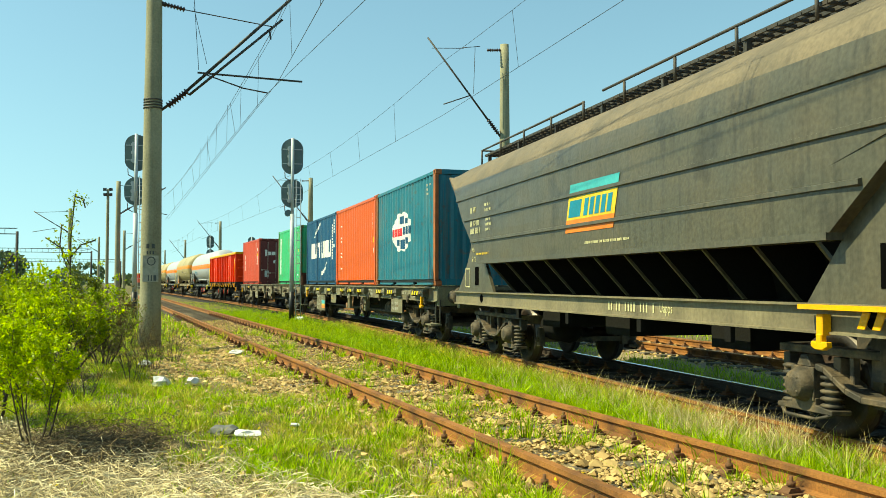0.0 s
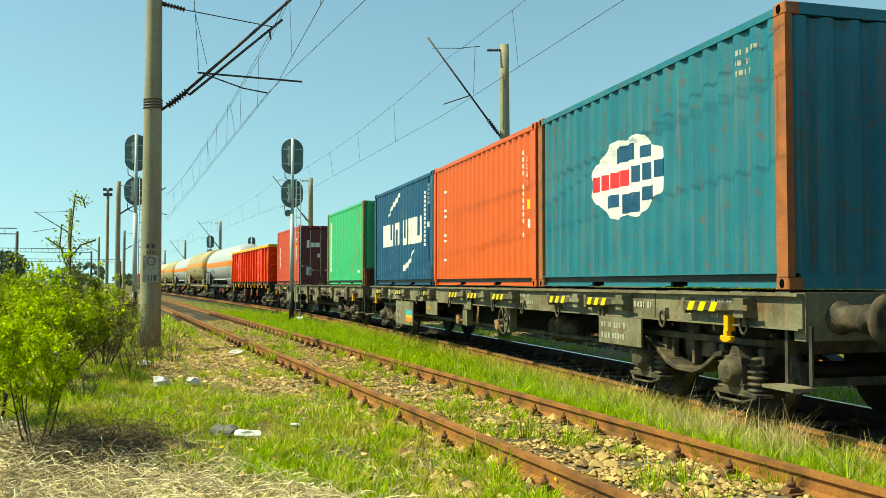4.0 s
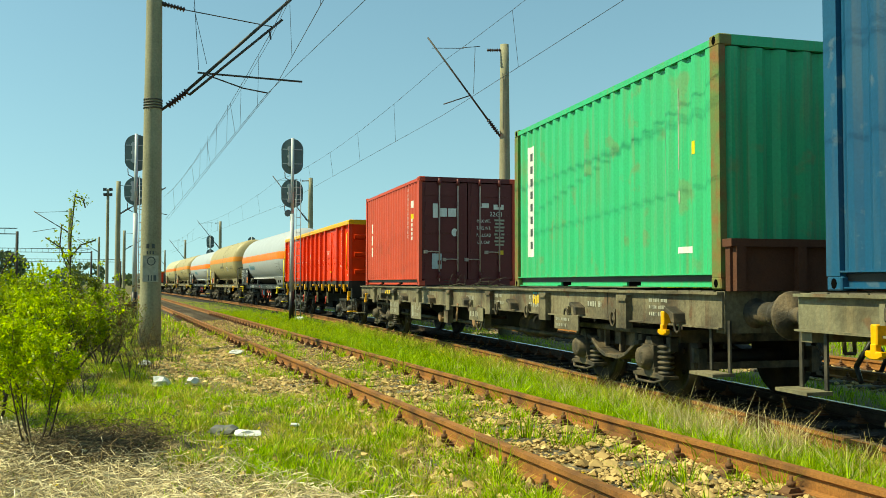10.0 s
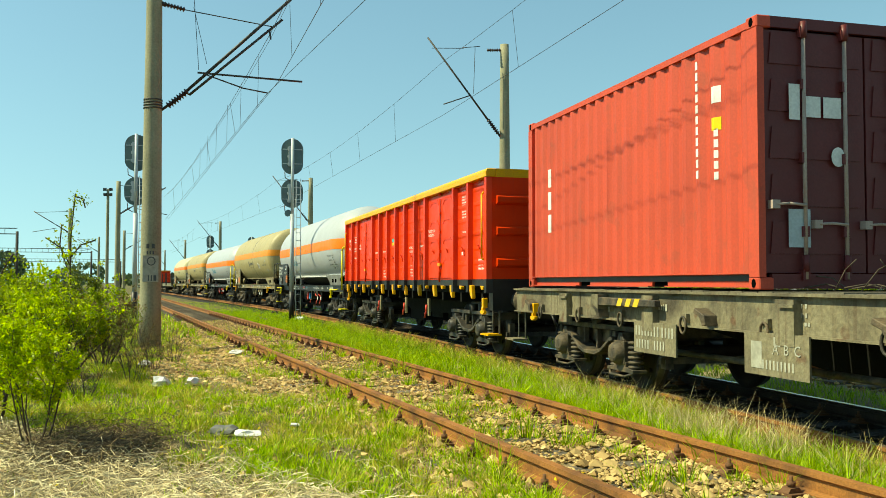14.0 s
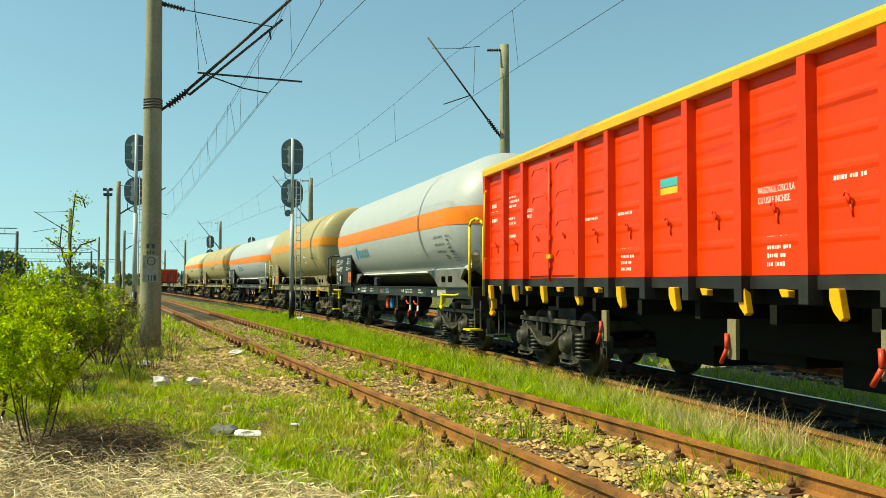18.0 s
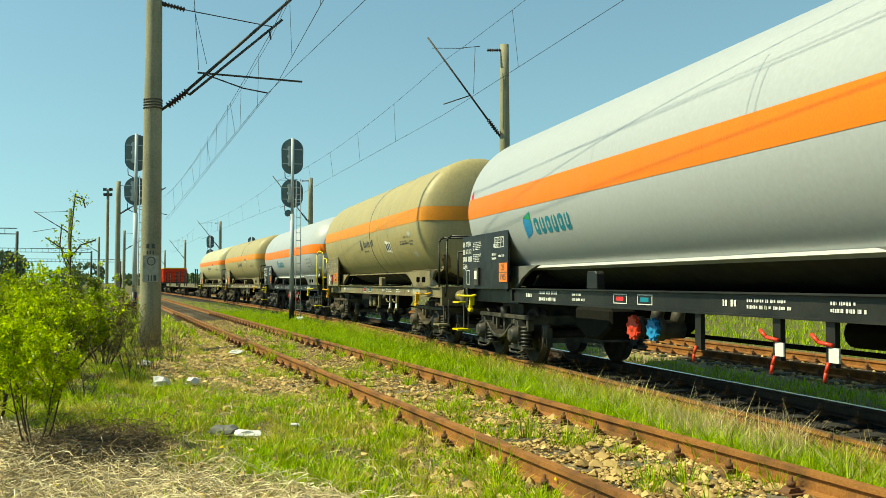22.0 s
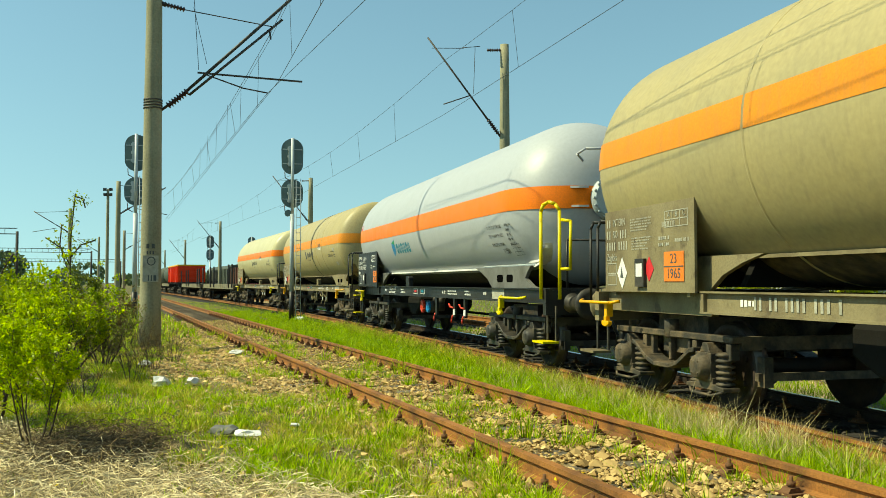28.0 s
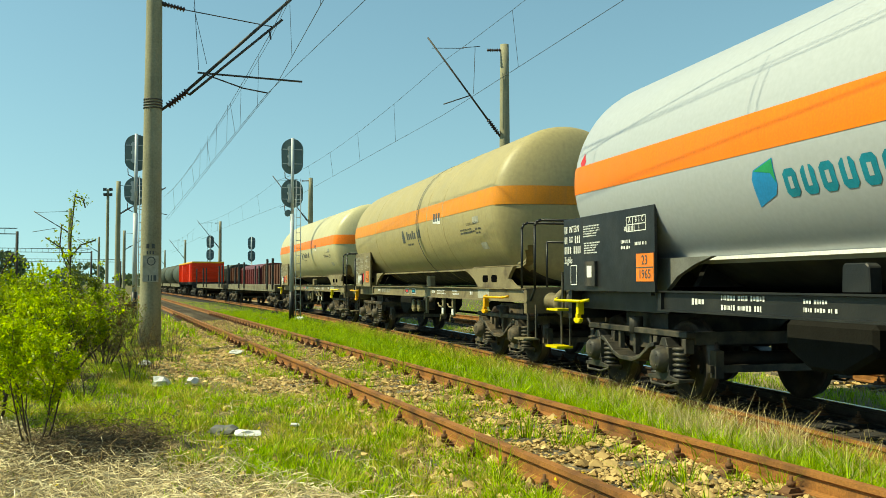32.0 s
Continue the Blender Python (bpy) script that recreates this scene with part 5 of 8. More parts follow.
    # discharge pipes with end caps
    for y, m, lab in ((0.66, "valve_red", "red valve cap"), (0.17, "valve_blue", "blue valve cap")):
        bm = bmesh.new()
        lathe_x(bm, [(-1.06, 0.105), (-1.04, 0.135), (-0.98, 0.14), (-0.97, 0.11), (-0.72, 0.11), (-0.70, 0.04)], 18, 0, y, 0.80)
        rod(bm, (-0.80, y, 0.82), (-0.74, y, 1.08), 0.08, seg=12)
        p = part("discharge_pipe", bm, M["bogie_new"], w)
        bm = bmesh.new()
        rr = 0.125 if m == "valve_red" else 0.11
        lathe_x(bm, [(-1.135, 0.02), (-1.13, rr * 0.35), (-1.115, rr * 0.42), (-1.112, rr * 0.80), (-1.125, rr * 0.86), (-1.12, rr), (-1.06, rr)], 20, 0, y, 0.80)
        cog = []
        for k in range(9):      # grip lugs round the rim
            for da, q in ((-0.20, 0.0), (-0.13, 0.028), (0.13, 0.028), (0.20, 0.0)):
                a = k * 2 * pi / 9 + 0.2 + da
                cog.append((y + (rr + q) * cos(a), 0.80 + (rr + q) * sin(a)))
        prism(bm, cog, "x", -1.118, -1.07)
        part("valve_cap", bm, M[m] if shell == "tank_white" else M["tan_frame"], p, lab if shell == "tank_white" else "dusty valve cap")
    for y, lab in ((-1.1, ""), (-2.4, ""), (-3.1, "")):
        bm = bmesh.new()
        box(bm, -1.27, -1.22, y - 0.055, y + 0.055, 0.66, 1.04)
        br = part("lever_bracket", bm, F, w)
        bm = bmesh.new()
        bent(bm, [(-1.29, y, 0.70), (-1.31, y + 0.01, 0.62), (-1.31, y + 0.03, 0.54)], 0.016)
        part("brake_lever", bm, M["valve_red"] if gear == "bogie_new" else M["tan_frame"], br, "red lever" if gear == "bogie_new" else "")
        if y < -2:
            bm = bmesh.new()
            bent(bm, [(-1.29, y - 0.05, 0.84), (-1.32, y + 0.08, 0.86), (-1.32, y + 0.17, 0.92)], 0.018)
            part("handle", bm, M["valve_red"] if gear == "bogie_new" else M["tan_frame"], br)
            bm = bmesh.new()
            box(bm, -1.29, -1.275, y - 0.12, y + 0.0, 0.70, 0.82)
            part("lever_plate", bm, M["white"], br, "white brake plate")
    # data board at the trailing end
    bm = bmesh.new()
    b0, b1 = (4.58, 7.22) if white else (4.62, 6.74)      # ends of the board
    bl, bp, bt = (7.18, 4.80, 4.78) if white else (6.69, 5.03, 4.74)      # start of the lines, middle of the hazard plate, edge of the table
    bo = 0.0 if white else -0.34
    box(bm, -1.36, -1.33, b0, b1, 1.24, 2.22)
    box(bm, -1.33, -1.28, b0 + 0.15, b0 + 0.21, 1.2, 2.1)
    box(bm, -1.33, -1.28, b1 - 0.22, b1 - 0.16, 1.2, 2.1)
    board = part("data_board", bm, M["black"] if light_skirt else M["tan_frame"], w, "black lettered data board" if light_skirt else "dusty lettered data board", 0.004)
    X = -1.362
    ink = M["white"] if light_skirt else M["pale"]
    bars(digits(bl, 2.07, 2) + digits(bl, 1.93, 2) + digits(bl - 0.36, 1.93, 3) + digits(bl, 1.79, 4) + digits(bl - 0.32, 1.79, 4) + text_block(bl - 0.92, 2.02, 0.55, 0.16, 5, 4) + text_block(bl - 0.92, 1.80, 0.5, 0.16, 5, 14), X, ink, board)
    write("INTERN", 0.13, (X - 0.002, bl - 0.17, 2.07), SIDE, ink, board, squeeze=0.74, align="LEFT")
    write("RO", 0.13, (X - 0.002, bl - 0.17, 1.93), SIDE, ink, board, squeeze=0.74, align="LEFT")
    write("Zagkks", 0.13, (X - 0.002, bl, 1.65), SIDE, ink, board, squeeze=0.75, align="LEFT")
    for k, c in enumerate("ABC"):
        write(c, 0.085, (X - 0.003, bt + 0.40 - 0.16 * k, 2.08), SIDE, ink, board)
    bars(digits(bt + 0.55, 1.985, 8, 0.055) + text_block(bt + 0.50, 1.80, 0.26, 0.14, 2, 44) + text_block(bt + 0.12, 1.80, 0.30, 0.07, 1, 45), X, ink, board)
    bm = bmesh.new()
    for i in range(4):          # a little table with frame lines
        box(bm, X - 0.002, X, bt + i * 0.16, bt + 0.01 + i * 0.16, 1.95, 2.12)
    for z in (1.95, 2.03, 2.12):
        box(bm, X - 0.002, X, bt, bt + 0.49, z - 0.005, z + 0.005)
    for (ya, yb, za, zb) in ((bl - 0.42, bl - 0.22, 1.32, 1.58),) if white else ((bl - 0.26, bl - 0.02, 1.32, 1.44), (bl - 0.26, bl - 0.02, 1.46, 1.58)):
        for z in (za, zb):
            box(bm, X - 0.002, X, ya, yb, z - 0.006, z + 0.006)
        for y in (ya, yb):
            box(bm, X - 0.002, X, y - 0.006, y + 0.006, za, zb)
    part("marking", bm, ink, board)
    bm = bmesh.new()
    box(bm, -1.40, -1.36, 6.10 + 1.3 * bo, 6.42 + 1.6 * bo, 1.30, 1.62)
    part("label_holder", bm, M["bogie_new"], board, "card holder", 0.006)
    bars([(6.26 + 1.45 * bo, 1.49, 0.15, 0.15)], -1.401, M["white"], board, "card")
    if not light_skirt:
        bm = bmesh.new()
        prism(bm, [(6.40, 1.46), (6.27, 1.27), (6.14, 1.46), (6.27, 1.65)], "x", X - 0.004, X)
        sign = part("hazard_sign", bm, M["white"], board, "white diamond sign with dark edge")
        bm = bmesh.new()
        prism(bm, [(6.32, 1.41), (6.23, 1.40), (6.25, 1.45), (6.28, 1.54), (6.30, 1.46)], "x", X - 0.006, X - 0.004)
        part("symbol", bm, M["dark_mark"], sign)
        bm = bmesh.new()
        prism(bm, [(5.70, 1.50), (5.59, 1.36), (5.48, 1.50), (5.59, 1.64)], "x", X - 0.004, X)
        part("hazard_sign", bm, M["logo_red"], board, "red diamond sign")
    bm = bmesh.new()
    box(bm, X - 0.008, X, bp - 0.21, bp + 0.21, 1.36, 1.68)
    part("hazard_plate", bm, M["hazard"], board, "orange hazard plate")
    bars([(bp, 1.52, 0.4, 0.012)], X - 0.009, M["dark_mark"], board)
    write("23", 0.15, (X - 0.010, bp, 1.60), SIDE, M["dark_mark"], board)
    write("1965", 0.15, (X - 0.010, bp, 1.44), SIDE, M["dark_mark"], board)
    # writing along the sill
    for y, l in ((3.84, 0.24), (-1.7, 0.3), (-2.3, 0.7), (-3.3, 0.4), (-4.3, 0.14)):
        bars(text_block(y, 1.15, l, 0.12, 2 if l > 0.3 else 1, int(l * 50)), -1.263, M["white"], w)
    if not light_skirt:
        bars(digits(3.75, 1.15, 2, 0.12) + digits(3.52, 1.15, 2, 0.12) + digits(3.29, 1.15, 4, 0.12) + digits(2.90, 1.15, 3, 0.12) + digits(2.60, 1.15, 1, 0.12), -1.2635, M["pale"], w)
    else:
        bars(text_block(2.96, 1.15, 0.9, 0.19, 2, 34) + text_block(1.95, 1.15, 0.4, 0.14, 2, 35), -1.2635, M["white"], w)
    for y, m in ((0.68, "logo_red"), (0.05, "logo_teal")):
        bars([(y, 1.15, 0.36, 0.12)], -1.262, M["white"], w)
        bars([(y, 1.15, 0.33, 0.095)], -1.264, M["black"], w)
        bars([(y, 1.15, 0.2, 0.05)], -1.266, M[m], w)
    bars([(-5.0, 1.15, 0.62, 0.17)], -1.263, M["pale"], w, "plate")
    # handrails and platform at both ends
    T = M[trim]
    if rails:
        y = front + 0.12
        rail_loop(w, [(-1.33, y, 1.1), (-1.33, y, 2.42), (-1.31, y - 0.05, 2.52), (-1.25, y - 0.12, 2.56), (-1.18, y - 0.2, 2.52), (-1.14, y - 0.26, 2.42), (-1.14, y - 0.26, 1.1)], T, 0.028, label="yellow tubular handrail")
        rail_loop(w, [(-1.12, y - 0.28, 1.55), (-1.05, y - 0.44, 1.55), (-1.05, y - 0.46, 2.25), (-1.12, y - 0.3, 2.28)], T, 0.024, label="yellow tubular handrail")
    else:
        for y, z, x in ((front + 0.2, 2.31, 1.2), (front - 0.34, 2.32, 0.2)):
            rail_loop(w, [(-1.22, front + 0.04, 1.05), (-1.30, y, 1.25), (-1.30, y, z - 0.10), (-1.27, y, z - 0.03), (-1.20, y, z), (x, y, z)], M["black"], 0.021)
        bm = bmesh.new()        # a bracket on the head
        box(bm, 0.14, 0.18, y0 - 0.16, y0 + 0.09, 3.30, 3.50)
        box(bm, 0.18, 0.36, y0 - 0.16, y0 + 0.07, 3.34, 3.37)
        part("lamp_bracket", bm, S, tank, "", 0.006)
    for k in range(2):
        y = half - 0.05 + 0.22 * k
        rail_loop(w, [(-1.28, y, 1.1), (-1.28, y, 2.05), (-1.24, y, 2.14), (-0.7, y, 2.16)], M["black"], 0.02)
    bm = bmesh.new()
    bent(bm, [(-0.9, front + 0.12, 1.27), (-0.9, front + 0.12, 2.0), (0.9, front + 0.12, 2.0), (0.9, front + 0.12, 1.27)], 0.02)
    part("end_railing", bm, M["black"], w)
    tow_hook(w, front + 1.85, T, 1.0, -1.35)
    tow_hook(w, half - 0.48, T, 1.0, -1.35)
    for y in (front + 1.2, half - 0.3):
        bm = bmesh.new()
        bent(bm, [(-1.34, y - 0.5, 1.12), (-1.42, y - 0.4, 1.10), (-1.42, y + 0.5, 1.10), (-1.34, y + 0.6, 1.12)], 0.022)
        part("grab_bar", bm, T, w, "yellow grab bar")
    for y, z in ((front + 0.02, 0.45), (half + 0.34, 0.42), (half + 0.30, 0.95)) if white else ((front + 0.02, 0.45), (half - 0.02, 0.45)):
        step(w, y, z, T if white else M["tan_frame"])
    if front_flange:
        bm = bmesh.new()
        lathe_y(bm, [(y0 + 0.35, 0.30), (y0 - 0.02, 0.30), (y0 - 0.03, 0.36), (y0 - 0.10, 0.36), (y0 - 0.11, 0.31), (y0 - 0.13, 0.31)], 28, 0.0, TC + 0.02)
        fl = part("manhole", bm, M["galv"], tank, "bolted round manhole cover")
        for k in range(18):
            a = k * 2 * pi / 18
            bm = bmesh.new()
            rod(bm, (0.335 * cos(a), y0 - 0.10, TC + 0.02 + 0.335 * sin(a)), (0.335 * cos(a), y0 - 0.14, TC + 0.02 + 0.335 * sin(a)), 0.02, seg=6)
            part("bolt", bm, M["galv"], fl)
        bm = bmesh.new()
        for z in (TC + 0.18, TC - 0.12):
            prism(bm, [(-0.95, y0 + 0.35), (-0.40, y0 + 0.05), (-0.40, y0 - 0.06), (-0.55, y0 - 0.02), (-0.95, y0 + 0.3)], "z", z, z + 0.03)
        bent(bm, [(-0.45, y0 + 0.05, TC + 0.62), (-0.62, y0 - 0.1, TC + 0.70), (-0.5, y0 - 0.16, TC + 0.78), (0.0, y0 - 0.16, TC + 0.8)], 0.02)
        part("bracket", bm, S, tank)
    def decal(poly, material, label, lay=0.0):
        """A painted shape, outline in (y, z), that follows the round shell."""
        bm = bmesh.new()
        bm.faces.new([bm.verts.new((0, y, z)) for y, z in poly])
        zs = [z for _, z in poly]
        for k in range(1, int((max(zs) - min(zs)) / 0.06) + 1):
            bmesh.ops.bisect_plane(bm, geom=bm.verts[:] + bm.edges[:] + bm.faces[:], plane_co=(0, 0, min(zs) + 0.06 * k), plane_no=(0, 0, 1))
        for v in bm.verts:
            v.co.x = -math.sqrt(TR ** 2 - (TC - v.co.z) ** 2) - 0.003 - lay
        return part("logo", bm, material, tank, label)

    if logo == "blue":
        leaf = [(3.94, 2.03), (3.945, 2.28), (3.90, 2.36), (3.60, 2.44), (3.60, 2.20), (3.66, 2.12)]
        shift -= 0.13
        decal([(p[0] + shift, p[1]) for p in leaf], M["valve_blue"], "blue leaf-shaped logo")
        decal([(y + shift, z) for y, z in ((3.895, 2.35), (3.608, 2.43), (3.608, 2.22), (3.66, 2.31))], M["logo_green"], "green tip of the leaf logo", 0.002)
        for k in range(6):      # the lettering of the logo as plain blocks
            y = 3.50 - k * 0.235 + shift
            decal([(y, 2.12), (y - 0.04, 2.08), (y - 0.14, 2.08), (y - 0.175, 2.12), (y - 0.175, 2.28), (y - 0.14, 2.32), (y - 0.04, 2.32), (y, 2.28)], M["logo_teal"], "blue logo block")
            decal([(y - 0.065, 2.15), (y - 0.115, 2.15), (y - 0.115, 2.25 + 0.07 * (k % 2)), (y - 0.065, 2.25 + 0.07 * (k % 2))], S, "", 0.002)
    inkt = M["dark_mark"]

    def small(yc, zc, wd, h, lines, seed):
        bm = bmesh.new()
        for u, z, l, hh in text_block(yc, zc, wd, h, lines, seed):
            q = [(-math.sqrt(TR ** 2 - (TC - zz) ** 2) - 0.004, yy, zz) for yy, zz in ((u + l / 2, z - hh / 2), (u - l / 2, z - hh / 2), (u - l / 2, z + hh / 2), (u + l / 2, z + hh / 2))]
            bm.faces.new([bm.verts.new(p) for p in q])
        part("marking", bm, inkt, tank)["kind"] = "stuff"
    def shell_write(text, size, y, z):
        """Painted words that follow the round shell."""
        ob = write(text, size, (0, y, z), SIDE, inkt, tank, squeeze=0.72, align="LEFT")
        for v in ob.data.vertices:
            v.co.x = -math.sqrt(TR ** 2 - (TC - v.co.z) ** 2) - 0.0035

    ty = -4.72
    if white:
        for k, words in enumerate(("SCADENTA LA VERIFICARE", "PRES MAX ADM DE LUCRU", "TEMPERATURA MINIMA")):
            shell_write(words, 0.082, ty, 2.30 - 0.15 * k)
        shell_write("P 29BH", 0.13, ty - 0.42, 1.88)
        small(ty - 1.02, 2.15, 0.26, 0.40, 5, 8)
        bm = bmesh.new()
        for k in range(4):      # a ruled box beside the words
            for a, b, c, d in ((ty - 0.88, ty - 1.24, 1.80 + 0.06 * k, 1.806 + 0.06 * k), (ty - 0.88 - 0.12 * k, ty - 0.886 - 0.12 * k, 1.80, 1.986)):
                bm.faces.new([bm.verts.new((-math.sqrt(TR ** 2 - (TC - zz) ** 2) - 0.0045, yy, zz)) for yy, zz in ((a, c), (b, c), (b, d), (a, d))])
        part("marking", bm, inkt, tank)["kind"] = "stuff"
    else:
        shell_write("SCADENTA LA VERIFICARE", 0.075, ty + 0.35, 2.44)
        small(ty + 0.2, 2.30, 0.75, 0.07, 1, 3)
        small(ty - 0.3, 2.30, 0.34, 0.14, 2, 8)
    if shell != "tank_white":
        small(-0.1, 2.25, 0.7, 0.09, 1, 5)
        small(-4.4, 2.32, 0.9, 0.12, 2, 6)
        py, pz = badge
        decal([(py + 0.30, pz - 0.11), (py - 0.24, pz - 0.16), (py - 0.30, pz + 0.11), (py + 0.24, pz + 0.16)], M["white"], "white skewed plate")
        for k in range(3):
            y = py + 0.18 - 0.18 * k
            decal([(y + 0.065, pz - 0.085), (y - 0.055, pz - 0.095), (y - 0.065, pz + 0.075), (y + 0.055, pz + 0.085)], M["dark_mark"], "dark bar on the plate", 0.003)
        for yy, zz in ((-4.95, 2.50), (-5.05, 2.02)):
            decal([(yy + 0.17, zz - 0.06), (yy - 0.17, zz - 0.06), (yy - 0.17, zz + 0.06), (yy + 0.17, zz + 0.06)], M["pale"], "pale painted plate")
        for k in range(7):
            y = 0.21 - 0.17 * k - (0.1 if k > 4 else 0.0)
            decal([(y, 2.36), (y - 0.12, 2.36), (y - 0.12, 2.50 + 0.05 * (k % 3 == 0)), (y, 2.50 + 0.05 * (k % 3 == 0))], M["dark_mark"], "dark logo bar")
        decal([(0.66, 2.30), (0.42, 2.30), (0.40, 2.44), (0.50, 2.60), (0.64, 2.58)], M["dark_mark"], "dark round logo")
    decal([(6.52, 2.93), (6.44, 2.81), (6.36, 2.93), (6.44, 3.05)], M["logo_red"], "red diamond hazard label")
    running_gear(w, half, pivot, gear, "bogie_new" if gear == "bogie_new" else "tan_frame", True, front, -5.27 if white else -5.38)
    return w


# ---- hopper wagon ----
def hopper_wagon(name, label):
    half, pivot = 6.6, 4.75
    w = thing(name, label, "hopper wagon")
    Hm = M["hopper"]

    # cross section of the body: side, shoulder, roof
    def section(y, lo):
        side = [(-1.44, lo), (-1.46, max(lo, 2.25)), (-1.47, 2.98), (-1.44, 3.18), (-1.36, 3.36), (-1.22, 3.51), (-1.0, 3.64), (-0.7, 3.75), (-0.3, 3.83), (0, 3.84)]
        return [(x, y, z) for x, z in side] + [(-x, y, z) for x, z in side[-2::-1]]
    bm = bmesh.new()
    stations = [(-6.5, 3.45), (-6.1, 3.13), (-5.55, 2.50), (-4.6, 1.74), (0, 1.74), (4.6, 1.74), (5.55, 2.50), (6.1, 3.13), (6.5, 3.45)]
    rings = []
    for y, lo in stations:
        pts = []
        for x, yy, z in section(y, 1.74):
            pts.append((x, yy, max(z, lo)) if z < lo else (x, yy, z))
        rings.append(pts)
    loft(bm, rings, closed=False, smooth=False)
    # sloping end sheets
    for s in (-1, 1):
        n = len(rings[0])
        st = [r for r in (rings[:4] if s < 0 else rings[-4:][::-1])]
        for A, B in zip(st, st[1:]):
            v = [bm.verts.new(p) for p in (A[0], A[-1], B[-1], B[0])]
            bm.faces.new(v)
        top = st[0]
        bm.faces.new([bm.verts.new(p) for p in top])
    body = part("body", bm, Hm, w)
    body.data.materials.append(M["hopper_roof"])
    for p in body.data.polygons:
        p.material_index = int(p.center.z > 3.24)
        p.use_smooth = p.center.z > 2.99
    # horizontal ribs
    for z in (2.10, 2.51, 2.92):
        y1 = 4.6 + (z - 1.74) * 1.12 - 0.03
        for s in (-1, 1):
            bm = bmesh.new()
            x = 1.44 + 0.02 * (z - 1.74) / 0.51 if z < 2.25 else 1.465
            prism(bm, [(s * (x - 0.01), z - 0.03), (s * (x + 0.028), z - 0.02), (s * (x + 0.028), z + 0.02), (s * (x - 0.01), z + 0.03)], "y", -y1, y1)
            part("rib", bm, Hm, body)
    bm = bmesh.new()
    for s in (-1, 1):
        box(bm, *sorted((s * 1.26, s * 1.47)), -4.6, 4.6, 1.68, 1.74)
    part("lower_rail", bm, Hm, body)
    # funnels with dividers, the shade between them given as near-black colour
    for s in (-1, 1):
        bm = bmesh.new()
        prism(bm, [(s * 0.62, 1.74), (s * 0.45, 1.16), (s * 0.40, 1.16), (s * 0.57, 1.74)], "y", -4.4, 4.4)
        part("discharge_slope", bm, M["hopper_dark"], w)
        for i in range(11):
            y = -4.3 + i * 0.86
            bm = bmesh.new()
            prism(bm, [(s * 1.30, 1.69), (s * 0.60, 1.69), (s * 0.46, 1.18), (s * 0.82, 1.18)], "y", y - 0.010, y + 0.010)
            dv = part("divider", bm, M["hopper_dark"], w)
            bm = bmesh.new()
            prism(bm, [(s * 1.345, 1.69), (s * 1.302, 1.69), (s * 0.822, 1.18), (s * 0.865, 1.18)], "y", y - 0.018, y + 0.018)
            part("edge_strip", bm, Hm, dv)
    # end gussets with an opening
    for sy in (-1, 1):
        for s in (-1, 1):
            bm = bmesh.new()
            e = lambda y: sy * y
            wst = [(e(4.6), 1.70), (e(4.15), 1.17), (e(6.37), 1.17), (e(6.0), 1.46), (e(5.72), 1.72), (e(5.52), 1.98), (e(5.42), 2.18), (e(5.5), 2.38), (e(5.6), 2.53), (e(5.3), 2.33), (e(4.6), 1.76)]
            prism(bm, wst, "x", *sorted((s * 1.26, s * 1.31)))
            part("end_gusset", bm, Hm, w, bevel=0.0)
        bm = bmesh.new()
        prism(bm, [(sy * 5.0, 1.30), (sy * 5.22, 1.30), (sy * 5.22, 1.64), (sy * 5.0, 1.64)], "x", -1.315, -1.308)
        part("opening", bm, M["void"], w)
    for s in (-1, 1):
        bm = bmesh.new()
        prism(bm, [(s * 1.26, 0.93), (s * 1.33, 0.93), (s * 1.33, 0.948), (s * 1.29, 0.955), (s * 1.29, 1.15), (s * 1.35, 1.157), (s * 1.35, 1.178), (s * 1.26, 1.178)], "y", -half, half)
        part("side_sill", bm, M["hopper_dust"], w)
    for s in (-1, 1):
        bm = bmesh.new()
        box(bm, -1.255, 1.255, *sorted((s * (half + 0.01), s * (half - 0.14))), 0.84, 1.2)
        part("headstock", bm, Hm, w, bevel=0.01)
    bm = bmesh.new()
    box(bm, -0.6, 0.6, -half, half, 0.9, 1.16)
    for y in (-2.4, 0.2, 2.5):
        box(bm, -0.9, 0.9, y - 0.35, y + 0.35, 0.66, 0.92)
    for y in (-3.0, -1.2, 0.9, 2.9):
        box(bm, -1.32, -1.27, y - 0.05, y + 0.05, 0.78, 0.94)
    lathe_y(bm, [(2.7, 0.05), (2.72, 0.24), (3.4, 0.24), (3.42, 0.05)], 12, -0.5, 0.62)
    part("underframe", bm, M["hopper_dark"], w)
    # roof walkway and railing
    bm = bmesh.new()
    for k in range(7):
        x = -0.80 + k * 0.11
        box(bm, x - 0.012, x + 0.012, -6.15, 6.15, 3.85, 3.89)
    for i in range(70):
        y = -6.15 + i * 12.3 / 69
        box(bm, -0.82, -0.12, y - 0.012, y + 0.012, 3.845, 3.875)
    for i in range(8):
        y = -6.0 + i * 12.0 / 7
        box(bm, -0.80, -0.74, y - 0.03, y + 0.03, 3.66, 3.86)
        box(bm, -0.2, -0.14, y - 0.03, y + 0.03, 3.75, 3.86)
    part("roof_walkway", bm, M["dark_steel"], w, "dark grating walkway")
    bm = bmesh.new()
    bent(bm, [(-0.85, -6.25, 3.70), (-0.85, -6.25, 4.02), (-0.85, 0.7, 4.02)], 0.018)
    bent(bm, [(-0.85, 1.35, 3.98), (-0.85, 6.25, 3.98), (-0.85, 6.25, 3.70)], 0.018)
